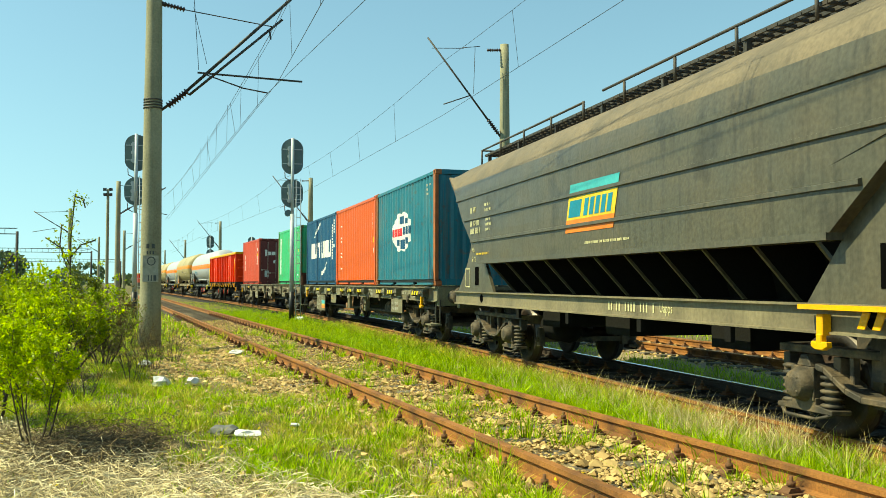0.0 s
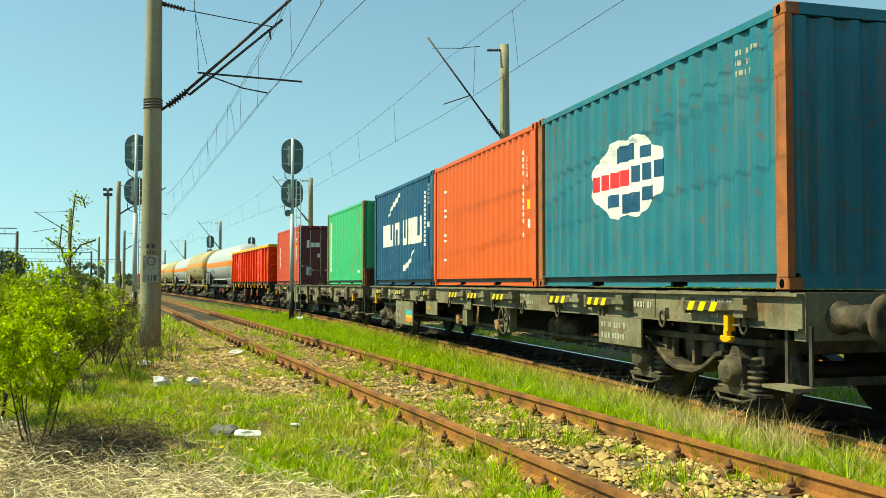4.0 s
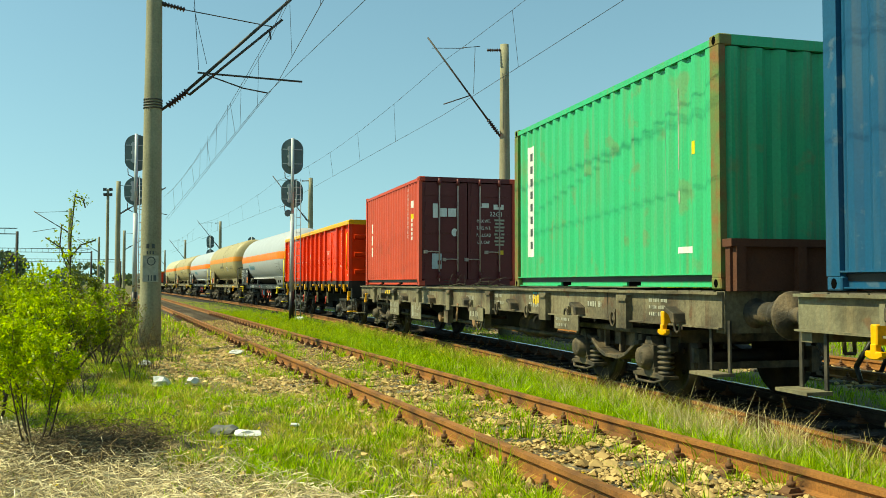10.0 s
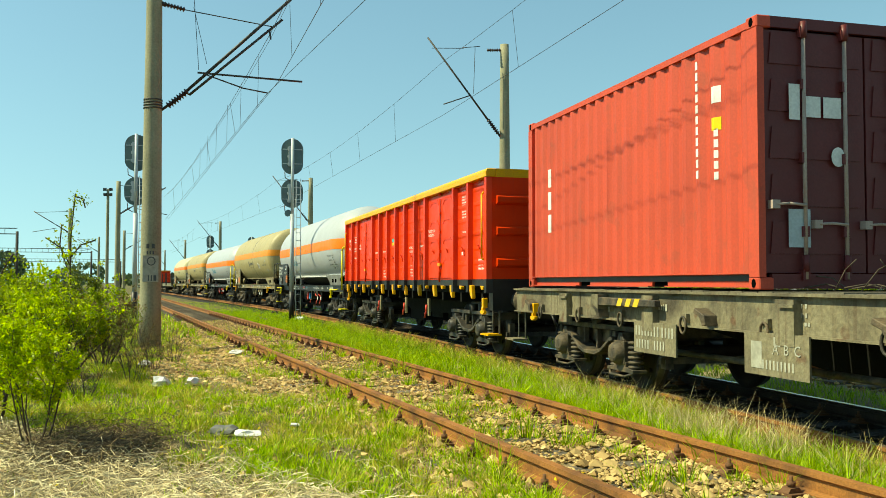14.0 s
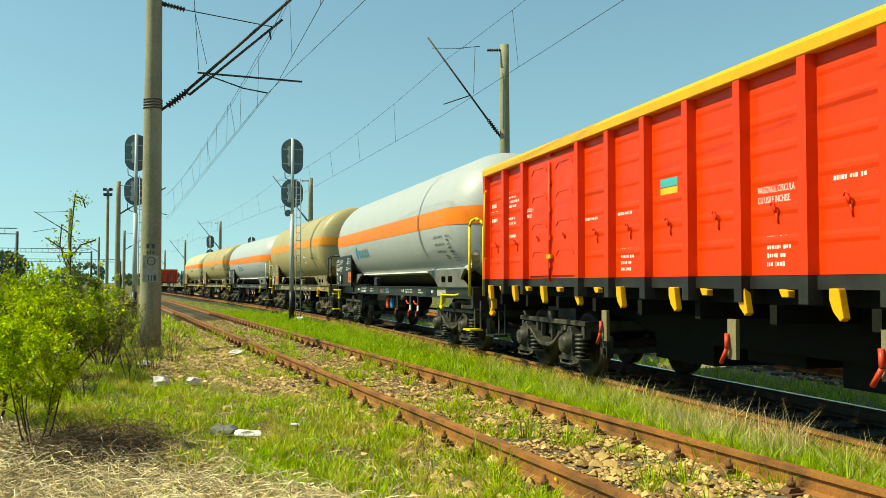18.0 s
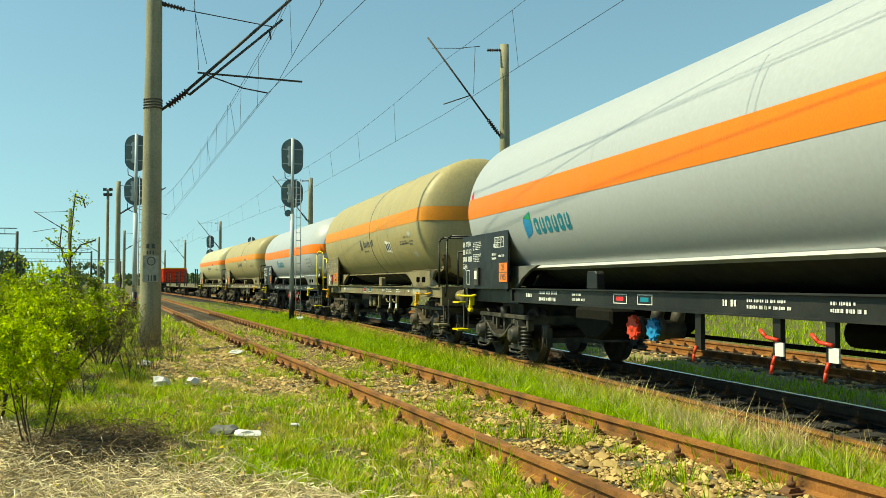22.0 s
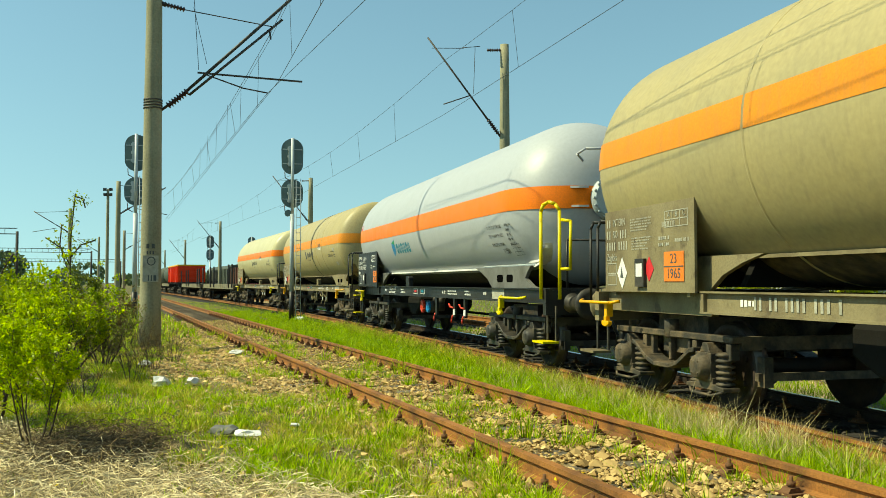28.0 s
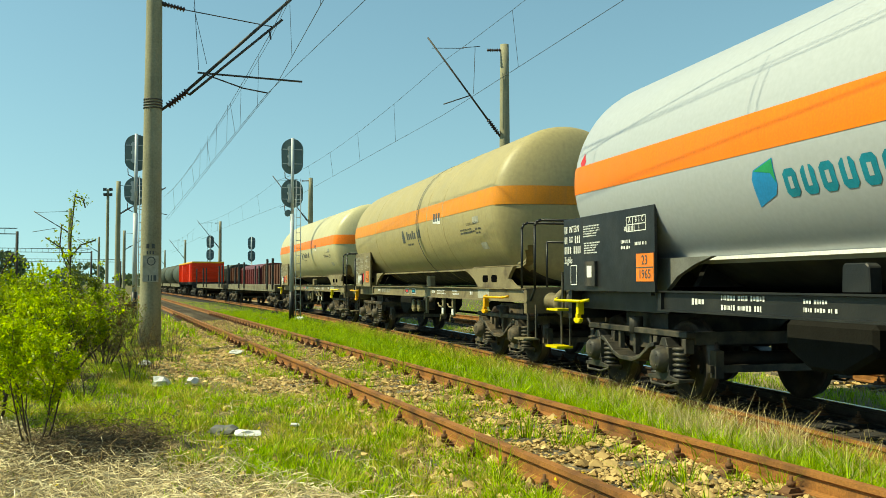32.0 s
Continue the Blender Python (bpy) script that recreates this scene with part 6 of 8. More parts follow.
    for y in (-5.0, -3.75, -2.5, -1.25, 0.05, 1.35, 2.6, 3.85, 5.1):
        rod(bm, (-0.85, y, 3.70), (-0.85, y, 4.0), 0.02)
    bent(bm, [(-0.85, 6.25, 3.98), (-0.1, 6.25, 3.98), (-0.1, 6.25, 3.78)], 0.018)
    part("roof_railing", bm, M["dark_steel"], w, "dark tubular railing")
    for y in (-3.6, 0.0, 3.6):
        bm = bmesh.new()
        lathe_z(bm, [(3.75, 0.30), (3.92, 0.30), (3.95, 0.26), (3.97, 0.05)], 16, 0.45, y)
        part("filler_hatch", bm, Hm, w)
    # logo panel: colours only
    X = -1.472
    for z0, z1, m in ((2.475, 2.645, "logo_cyan"), (2.18, 2.475, "logo_yellow"), (2.01, 2.18, "hazard")):
        bm = bmesh.new()
        sh = lambda z: (2.645 - z) * 0.34
        wx = lambda z: -1.44 - 0.02 * min(1.0, (z - 1.74) / 0.51) - 0.01 * max(0.0, z - 2.25) / 0.73 - 0.007
        rows = [z0] + ([2.25] if z0 < 2.25 < z1 else []) + [z1]
        loft(bm, [[(wx(z), 0.40 + sh(z), z), (wx(z), -1.05 + sh(z), z)] for z in rows], closed=False, smooth=False)
        part("logo_panel", bm, M[m], w, "faded three-coloured logo panel")
    for y, d in [(0.27, 0.19)] + [(-0.08 - 0.17 * k, 0.06) for k in range(5)]:
        bm = bmesh.new()
        loft(bm, [[(wx(z) - 0.003, y + d + sh(z) - 0.12, z), (wx(z) - 0.003, y - d + sh(z) - 0.12, z)] for z in (2.21, 2.25, 2.43)], closed=False, smooth=False)
        part("logo", bm, M["logo_teal"], w, "blue logo block")
    ink = M["cream_mark"]
    bars(digits(5.02, 2.66, 2, 0.1) + digits(5.02, 2.42, 2, 0.1) + digits(4.66, 2.42, 3, 0.1) + digits(5.02, 2.28, 4, 0.1) + digits(4.70, 2.28, 3, 0.1) + digits(4.45, 2.28, 1, 0.1), -1.468, ink, w)
    write("RIV", 0.14, (-1.469, 4.84, 2.66), SIDE, ink, w, squeeze=0.75, align="LEFT")
    write("RO", 0.14, (-1.469, 4.84, 2.42), SIDE, ink, w, squeeze=0.75, align="LEFT")
    bars(text_block(3.95, 2.66, 0.42, 0.18, 2, 22, 0.3) + text_block(3.95, 2.36, 0.30, 0.26, 3, 23, 0.3), -1.468, ink, w)
    bars(text_block(-0.8, 1.86, 1.6, 0.06, 1, 24, 0.3), -1.448, ink, w)
    bars(digits(-0.35, 1.06, 2, 0.11) + digits(-0.56, 1.06, 2, 0.11) + digits(-0.80, 1.06, 4, 0.11) + digits(-1.18, 1.06, 3, 0.11) + digits(-1.48, 1.06, 1, 0.11), -1.293, ink, w)
    write("Uapps", 0.15, (-1.294, -1.64, 1.06), SIDE, ink, w, squeeze=0.75, align="LEFT")
    bars(text_block(4.25, 1.86, 0.9, 0.07, 1, 27, 0.3), -1.448, M["logo_yellow"], w)
    for y in (4.9, -4.9):
        bm = bmesh.new()
        prism(bm, [(y + 0.085 * cos(k * pi / 8), 1.06 + 0.075 * sin(k * pi / 8)) for k in range(16)], "x", -1.296, -1.285)
        part("sill_hole", bm, M["void"], w)
    write("M8-11", 0.13, (-1.315, 5.25, 1.95), SIDE, ink, w)
    write("6-12", 0.14, (-1.315, 5.3, 1.78), SIDE, ink, w)
    bm = bmesh.new()
    for a, b, c, d in ((5.55, 5.85, 1.26, 1.28), (5.55, 5.85, 1.60, 1.62), (5.55, 5.565, 1.26, 1.62), (5.835, 5.85, 1.26, 1.62)):
        box(bm, -1.316, -1.308, a, b, c, d)
    part("marking", bm, ink, w)
    tow_hook(w, -4.4, M["yellow"], 1.0, -1.36)
    bm = bmesh.new()
    box(bm, -1.44, -1.37, -5.3, -4.2, 1.13, 1.17)
    part("step_board", bm, M["yellow"], w, "yellow step board")
    bm = bmesh.new()
    for k in range(4):
        yy = -4.85 - k * 0.16
        prism(bm, [(yy, 0.99), (yy + 0.08, 0.99), (yy + 0.02, 1.12), (yy - 0.06, 1.12)], "x", -1.34, -1.33)
    part("hazard_stripe", bm, M["yellow"], w)
    running_gear(w, half, pivot)
    return w


# ---- the train, leading wagon first ----
DECK = 1.279
ride(hopper_wagon("hopper_wagon", "grimy dark olive hopper wagon with ribbed sides and roof walkway"), -30.3, 9.5)
ride(flat_wagon("flat_wagon", "olive-grey container flat wagon with folded stakes", 9.45, 7.35, 1, "flat", 0.95, True), -12.65, 15.2)
ride(flat_wagon("flat_wagon", "weathered grey flat wagon, half of it empty", 9.52, 6.9, 5, "flat_old", 0.90, False), 7.58, 16.0)


def load(c, u):
    """Set a container on a flat wagon's deck."""
    c.location.z = DECK
    return ride(c, u, 4.0)


teal = container("shipping_container", "weathered teal container with rusty posts and a round logo", "teal", "teal", "rust_post")
X = WALL_X
skin([[(0.13 + (1.0 if k % 3 else 0.9) * cos(k * pi / 12), 1.36 + (0.52 if k % 3 else 0.46) * sin(k * pi / 12)) for k in range(24)]], M["white"], teal, "logo", "round white globe logo")
bars([(0.95 - 0.26 * k, 1.36, 0.2, 0.2) for k in range(4)], X - 0.001, M["logo_red"], teal, "logo")
bars([(-0.16 - 0.28 * k, 1.38, 0.22, 0.2) for k in range(3)] + [(0.15, 1.66, 0.5, 0.2), (0.5, 1.1, 0.36, 0.16), (0.0, 1.04, 0.4, 0.24), (-0.35, 1.62, 0.3, 0.14), (-0.45, 1.12, 0.26, 0.16)], X - 0.002, M["navy"], teal, "logo")
bars(text_block(-2.4, 2.2, 0.3, 0.3, 3, 31), X, M["pale"], teal)
load(teal, -18.9)

orange = container("shipping_container", "bright orange container with white lettering bars", "orange", "orange", "orange")
for k in range(6):
    bars([(2.31, 0.62 + 0.26 * k, 0.05, 0.2), (2.17, 0.62 + 0.26 * k + (0.07 if k % 2 else -0.07), 0.14, 0.05)], X, M["white"], orange, "logo")
bars([(-2.38, 0.85 + 0.112 * k, 0.055, 0.07) for k in range(13) if k not in (1, 8)] + [(-2.66, 1.02, 0.1, 0.14)], X, M["white"], orange)
for k, c in enumerate("22G1"):
    write(c, 0.13, (WALL_X + 0.014, -2.64, 2.06 - 0.13 * k), SIDE, M["white"], orange, squeeze=0.8)
bars([(-2.66, 1.33, 0.12, 0.16)], X, M["lime"], orange, "sticker")
load(orange, -12.7)

navy = container("shipping_container", "navy blue container with white swoosh logo", "navy", "navy", "navy")
def block(y, w, h, z=1.33, cut=0.07):
    """A plain block with clipped corners in the place of a logo letter."""
    a, b = w / 2, h / 2
    return [(y + a - cut, z - b), (y - a + cut, z - b), (y - a, z - b + cut), (y - a, z + b - cut), (y - a + cut, z + b), (y + a - cut, z + b), (y + a, z + b - cut), (y + a, z - b + cut)]


for k, (y, w, h) in enumerate(((1.74, 0.46, 0.60), (1.08, 0.60, 0.60), (0.44, 0.54, 0.60), (-0.42, 0.46, 0.64), (-1.03, 0.50, 0.64), (-1.70, 0.66, 0.64))):
    for s_ in (-1, 1):
        skin([block(y + s_ * w * 0.32, w * 0.36, h, 1.33, 0.03)], M["white"], navy, "logo", "white logo block")
    e = (-1) ** k * (h / 2 - 0.09)
    skin([block(y, w * 0.36, 0.17, 1.33 + e, 0.01)], M["white"], navy, "logo", "white logo block", 0.001)
put_logo_wave(navy, [(1.4, 1.83), (1.22, 1.93), (0.95, 2.08), (0.55, 2.18), (0.15, 2.34)], [0.01, 0.04, 0.06, 0.07, 0.05], M["white"])
put_logo_wave(navy, [(-0.15, 0.42), (-0.45, 0.45), (-0.85, 0.55), (-1.15, 0.75), (-1.32, 0.93)], [0.06, 0.08, 0.06, 0.04, 0.01], M["white"])
bars([(-2.3, 0.95 + 0.1 * k, 0.06, 0.07) for k in range(13)] + [(-2.6, 1.9 + 0.1 * k, 0.06, 0.07) for k in range(5)] + [(-2.6, 1.4, 0.1, 0.12)], X, M["white"], navy)
load(navy, -6.55)

green = container("shipping_container", "bright green container with a white lettered strip", "green", "green", "green_post")
bars([(2.3, 1.35, 0.27, 1.75)], X, M["white"], green, "logo", label="white name strip with dark bars")
bars([(2.3, 0.66 + 0.2 * k, 0.15, 0.12) for k in range(8)], X - 0.004, M["dark_mark"], green, "logo")
bars([(-1.9, 1.35, 0.05, 1.5), (-2.2, 1.75, 0.06, 0.9), (-2.2, 1.0, 0.09, 0.14)], X, M["pale"], green)
bars([(-2.5, 1.5, 0.1, 0.14)], X, M["lime"], green, "sticker")
bars([(-2.3, 0.42, 0.34, 0.07)], X, M["white"], green)
load(green, 1.1)
# rusty folded end flaps standing between green box and wagon end
flap = thing("end_flap", "rusted steel end flap standing on the flat wagon", "end flap")
bm = bmesh.new()
box(bm, -1.18, 1.18, -0.05, 0.03, 0.0, 0.44)
part("plate", bm, M["rust"], flap)
for x in (-1.1, -0.4, 0.4, 1.1):
    bm = bmesh.new()
    box(bm, x - 0.05, x + 0.05, -0.12, -0.052, 0.0, 0.44)
    part("rib", bm, M["rust"], flap, bevel=0.01)
bm = bmesh.new()
box(bm, -1.2, 1.2, -0.11, 0.05, 0.442, 0.52)
part("top_edge", bm, M["rust"], flap, bevel=0.01)
flap.location.z = 1.262
ride(flap, -2.0, 1.0)

brown = container("shipping_container", "brick-red container with dark maroon doors and pale locking bars", "brown", "brown_dark", "brown", True)
Y = -3.031
bars([(-0.82, 1.78, 0.12, 0.34), (-0.62, 1.74, 0.18, 0.2), (-0.40, 1.74, 0.2, 0.2)], Y, M["white"], brown, "logo", "front", "white logo as plain bars")
bars([(0.42, 1.93, 0.22, 0.11), (0.78, 1.90, 0.26, 0.12)], Y, M["white"], brown, "marking", "front")
write("22G1", 0.15, (0.72, Y, 1.72), FRONT, M["white"], brown)
for k, (a, s) in enumerate((("MAX WT.", 1.55), ("TARE WT.", 1.38), ("PAYLOAD", 1.21), ("CU. CAP.", 1.04))):
    write(a, 0.11, (0.40, Y, s), FRONT, M["white"], brown, squeeze=0.75)
    bars([(0.80, s + 0.03, 0.26, 0.045), (0.80, s - 0.05, 0.22, 0.045)], Y, M["pale"], brown, "marking", "front")
bm = bmesh.new()
prism(bm, [(-0.34 + 0.075 * cos(k * pi / 8), 1.27 + 0.095 * sin(k * pi / 8)) for k in range(16)], "y", Y - 0.003, Y)
part("seal_plate", bm, M["white"], brown, "oval approval label")
bars([(-0.78, 0.58, 0.24, 0.36)], Y, M["galv"], brown, "plate", "front")
bars([(0.84, 0.80, 0.13, 0.1)], Y, M["logo_yellow"], brown, "sticker", "front")
bars([(2.2, 0.95 + 0.34 * k, 0.15, 0.27) for k in range(3)], X, M["white"], brown, "logo")
bars([(-1.95, 1.2 + 0.115 * k, 0.06, 0.085) for k in range(11)] + [(-2.3, 1.15 + 0.11 * k, 0.05, 0.08) for k in range(5)] + [(-2.3, 1.98, 0.12, 0.17)], X, M["white"], brown)
bars([(-2.3, 1.68, 0.12, 0.13)], X, M["lime"], brown, "sticker")
load(brown, 13.58)
# dry twigs lying on the empty deck
bm = bmesh.new()
rnd = random.Random(8)
for k in range(16):
    a = Vector((rnd.uniform(-0.6, 0.4), rnd.uniform(-0.3, 0.3), 0.01))
    b = a + Vector((rnd.uniform(-0.5, 0.6), rnd.uniform(-0.4, 0.4), rnd.uniform(0.0, 0.30)))
    bent(bm, [a, a.lerp(b, 0.5) + Vector((0, 0, 0.05)), b], 0.006, 4)
tw = solo("dry_twigs", bm, M["bark"], "dry twigs lying on the flat wagon deck", "twigs", kind="stuff")
tw.location.z = 1.262
ride(tw, 10.1, 1.0)

ride(open_wagon("open_wagon", "clean red open wagon with yellow top rim and hooks", 6.85, 4.75), 24.93, 9.5)
white_kw = dict(shell="tank_white", frame_paint="black", stripe_paint="stripe", gear="bogie_new", trim="lime", light_skirt=True, logo="blue", rails=True, front_flange=True)
tan_kw = dict(shell="tank_tan", frame_paint="tan_frame", stripe_paint="stripe_dull", gear="bogie", trim="yellow", light_skirt=False, logo="", rails=False, front_flange=False)
ride(tank_wagon("tank_wagon", "light grey gas tank wagon with an orange stripe and black frame", **white_kw), 40.15, 9.9)
ride(tank_wagon("tank_wagon", "dusty tan gas tank wagon with a faded orange stripe", badge=(-2.69, 2.28), **tan_kw), 56.3, 9.9)
ride(tank_wagon("tank_wagon", "light grey gas tank wagon with a manhole on its end", shift=-1.1, **white_kw), 72.48, 9.9)
ride(tank_wagon("tank_wagon", "dusty tan gas tank wagon with a white plate on its stripe", girth=(1.42, 2.71), **tan_kw), 88.6, 9.9)
ride(tank_wagon("tank_wagon", "cream gas tank wagon with an orange stripe", girth=(1.42, 2.71), **{**tan_kw, "shell": "tank_cream", "stripe_paint": "stripe", "trim": "lime"}), 104.78, 9.9)


def stake_wagon():
    """Far empty flat wagon with upright stakes."""
    w = thing("stake_wagon", "empty grey stake wagon with dark upright stakes", "stake wagon", "stake wagons")
    bm = bmesh.new()
    box(bm, -1.3, 1.3, -9, 9, 0.9, 1.25)
    part("frame", bm, M["flat"], w)
    for y in (-8.6, -7.0, 1.2, 3.4, 8.7):
        for x in (-1.33, 1.33):
            bm = bmesh.new()
            box(bm, x - 0.05, x + 0.05, y - 0.06, y + 0.06, 1.0, 2.6)
            part("stake", bm, M["dark_steel"], w)
    running_gear(w, 9.2, 7.4, "bogie", "bogie", False)
    return w


sw = stake_wagon()
ride(sw, 122.9, 14.8)
ride(copy_thing(sw, pose(0, 0, 0)), 143.2, 14.8)


def parked_wagon(u, half, paint, top, label, hood):
    """A wagon standing on the track behind."""
    x, y, a = on_line(u, 4.35)
    w = thing("parked_wagon", label, "wagon", "parked wagons", at=pose(x, y, 0, 0, 0, math.degrees(a)))
    bm = bmesh.new()
    if hood:
        prism(bm, [(-1.38, 1.2), (1.38, 1.2)] + [(1.38 * cos(k * pi / 10), top - 0.5 + 0.5 * sin(k * pi / 10)) for k in range(11)], "y", -half, half)
    else:
        box(bm, -1.36, 1.36, -half, half, 1.2, top)
    part("body", bm, M[paint], w, bevel=0.03)
    for k in range(int(half * 2 / 1.1) + 1):
        y = -half + k * 1.1
        bm = bmesh.new()
        box(bm, -1.44, -1.36, y - 0.06, y + 0.06, 1.2, top - (0.5 if hood else 0))
        part("post", bm, M[paint], w)
    bm = bmesh.new()
    box(bm, -1.3, 1.3, -half - 0.2, half + 0.2, 0.9, 1.2)
    part("frame", bm, M["bogie"], w)
    running_gear(w, half + 0.2, half - 2.0, "bogie", "bogie", False)
    return w


parked_wagon(70.3, 3.9, "rust", 2.75, "rust-brown open wagon standing on the back track", False)
parked_wagon(80.8, 5.2, "brown_dark", 3.05, "dark maroon covered wagon standing on the back track", True)
parked_wagon(90.0, 3.2, "rust", 2.85, "rust-brown open wagon standing on the back track", False)
parked_wagon(104.0, 9.6, "far_car", 3.3, "dark green covered wagon standing on the back track", True)
ride(open_wagon("open_wagon", "red open wagon with yellow rim, seen far off", 6.9, 4.85, False), 161.8, 9.7)


def far_tank():
    w = thing("tank_wagon", "dark green old tank wagon far down the line", "tank wagon", "far tank wagons")
    bm = bmesh.new()
    lathe_y(bm, [(-5.0, 0.3), (-4.95, 0.9), (-4.7, 1.2), (4.7, 1.2), (4.95, 0.9), (5.0, 0.3)], 20, 0, 2.4)
    part("tank", bm, M["far_car"], w)
    bm = bmesh.new()
    box(bm, -1.3, 1.3, -6, 6, 0.9, 1.25)
    part("frame", bm, M["flat"], w)
    running_gear(w, 6.0, 4.2, "bogie", "bogie", False)
    return w


ft = far_tank()
ride(ft, 176.0, 8.4)
ride(copy_thing(ft, pose(0, 0, 0)), 189.5, 8.4)
ride(copy_thing(ft, pose(0, 0, 0)), 203.0, 8.4)

# ---- poles, wires and signals ----
def span(bm, a, b, r, sag=0.0, n=10):
    a, b = Vector(a), Vector(b)
    pts = [a.lerp(b, k / n) - Vector((0, 0, sag * 4 * (k / n) * (1 - k / n))) for k in range(n + 1)]
    for p, q in zip(pts, pts[1:]):
        rod(bm, p, q, r, seg=4, caps=False)


def insulator(bm, a, b, n=7, r=0.07):
    """A ribbed insulator as one turned body from a to b."""
    a, b = Vector(a), Vector(b)
    q = (b - a).to_track_quat("Z", "Y")
    ln = (b - a).length
    rings = []
    for k in range(n):
        for f, rad in ((0.05, 0.4), (0.35, 1.0), (0.5, 0.95), (0.85, 0.4)):
            z = ln * (k + f) / n
            rings.append([a + q @ Vector((rad * r * cos(i * pi / 5), rad * r * sin(i * pi / 5), z)) for i in range(10)])
    loft(bm, rings, ends=True)


def pole(x, y, z0, z1, r0, r1, label, group="catenary poles", material="concrete", seg=20):
    t = thing("catenary_pole", label, "pole", group, at=pose(x, y, 0))
    bm = bmesh.new()
    n = 8
    rings = []
    for k in range(n + 1):
        f = k / n
        r = r0 + (r1 - r0) * f
        rings.append([(r * cos(2 * pi * i / seg), r * sin(2 * pi * i / seg), z0 + (z1 - z0) * f) for i in range(seg)])
    loft(bm, rings, ends=True)
    part("shaft", bm, M[material], t)
    return t


# the near pole, left of the siding
p1 = pole(-1.345, 20.0, -0.3, 8.6, 0.235, 0.155, "tall tapered concrete catenary pole beside the siding")
bm = bmesh.new()
for z in (5.10, 5.16, 5.22, 5.28):
    lathe_z(bm, [(z, 0.20), (z + 0.03, 0.20)], 16)
part("strap", bm, M["dark_steel"], p1, "dark steel straps")
bm = bmesh.new()
rod(bm, (0.16, 0, 5.08), (0.72, 0, 5.53), 0.03)
rod(bm, (0.66, 0, 5.50), (2.95, 0, 7.76), 0.034)
rod(bm, (0.75, 0, 5.45), (2.75, 0, 7.27), 0.028)
rod(bm, (0.92, -0.02, 5.95), (3.2, -0.02, 5.88), 0.022)
bent(bm, [(1.05, -0.02, 5.93), (1.9, -0.02, 5.66), (2.45, -0.02, 5.58)], 0.016)
rod(bm, (0.13, 0, 7.44), (0.25, 0, 7.40), 0.05)
span(bm, (0.62, 0, 7.33), (2.55, 0, 7.09), 0.012)
part("cantilever", bm, M["dark_steel"], p1, "rusty dark cantilever tubes")
for a, b, n, r in (((0.30, 0, 5.18), (0.72, 0, 5.54), 8, 0.085), ((0.2, 0, 7.42), (0.65, 0, 7.33), 7, 0.06)):
    bm = bmesh.new()
    insulator(bm, a, b, n, r)
    part("insulator", bm, M["insul"], p1, "brown ribbed insulator")
bm = bmesh.new()
box(bm, -0.15, 0.17, -0.226, -0.216, 1.36, 1.92)
pl = part("number_plate", bm, M["pale"], p1, "weathered painted plate")
bm = bmesh.new()
for x, z, a, b in ((-0.05, 2.12, 0.06, 0.10), (0.06, 2.12, 0.06, 0.10), (-0.06, 1.98, 0.03, 0.07), (0.0, 1.98, 0.03, 0.07), (0.06, 1.98, 0.03, 0.07)):
    box(bm, x - a / 2, x + a / 2, -0.224, -0.208, z - b / 2, z + b / 2)
for x, a in ((-0.03, 0.012), (0.03, 0.012), (0.10, 0.028)):
    box(bm, x - a, x + a, -0.232, -0.226, 1.38, 1.50)
part("marking", bm, M["dark_mark"], p1)["kind"] = "stuff"
bm = bmesh.new()
for k in range(16):
    a, b = k * pi / 8, (k + 1) * pi / 8
    rod(bm, (0.02 + 0.08 * cos(a), -0.228, 1.80 + 0.085 * sin(a)), (0.02 + 0.08 * cos(b), -0.228, 1.80 + 0.085 * sin(b)), 0.011, seg=5)
part("marking", bm, M["dark_mark"], p1)["kind"] = "stuff"

# poles along the far side of the main line
far_poles = [(8.17, 24.5, 8.35, 0.15, 0.125), (5.68, 55.0, 7.85, 0.16, 0.13), (0.46, 95.0, 7.75, 0.16, 0.13), (-4.3, 135.0, 7.65, 0.16, 0.13), (-9.3, 176.0, 7.55, 0.16, 0.13)]
for k, (x, y, z, r0, r1) in enumerate(far_poles):
    p = pole(x, y, -0.3, z, r0 + 0.05, r1, "slim concrete catenary pole behind the main track", seg=14)
    bm = bmesh.new()
    s = 1.0
    rod(bm, (-0.14, 0, z - 2.72), (-2.32, 0, z + 0.05), 0.03, 0.026)
    rod(bm, (-1.05, 0, z - 1.56), (-1.85, 0, z - 1.86), 0.016)
    rod(bm, (-1.30, 0, z - 0.18), (-0.75, 0, z - 0.1), 0.010)
    span(bm, (-2.2, 0, z - 0.25), (-1.25, 0, z - 0.19), 0.010)
    span(bm, (-0.9, 0, z - 0.12), (-0.95, 0, z - 1.5), 0.008)
    part("cantilever", bm, M["dark_steel"], p, "dark cantilever tube")
    for a, b, n, r in (((-0.20, 0, z - 2.64), (-0.52, 0, z - 2.23), 7, 0.07), ((-0.12, 0, z - 0.17), (-0.55, 0, z - 0.2), 6, 0.05)):
        bm = bmesh.new()
        insulator(bm, a, b, n, r)
        part("insulator", bm, M["insul"], p, "brown ribbed insulator")

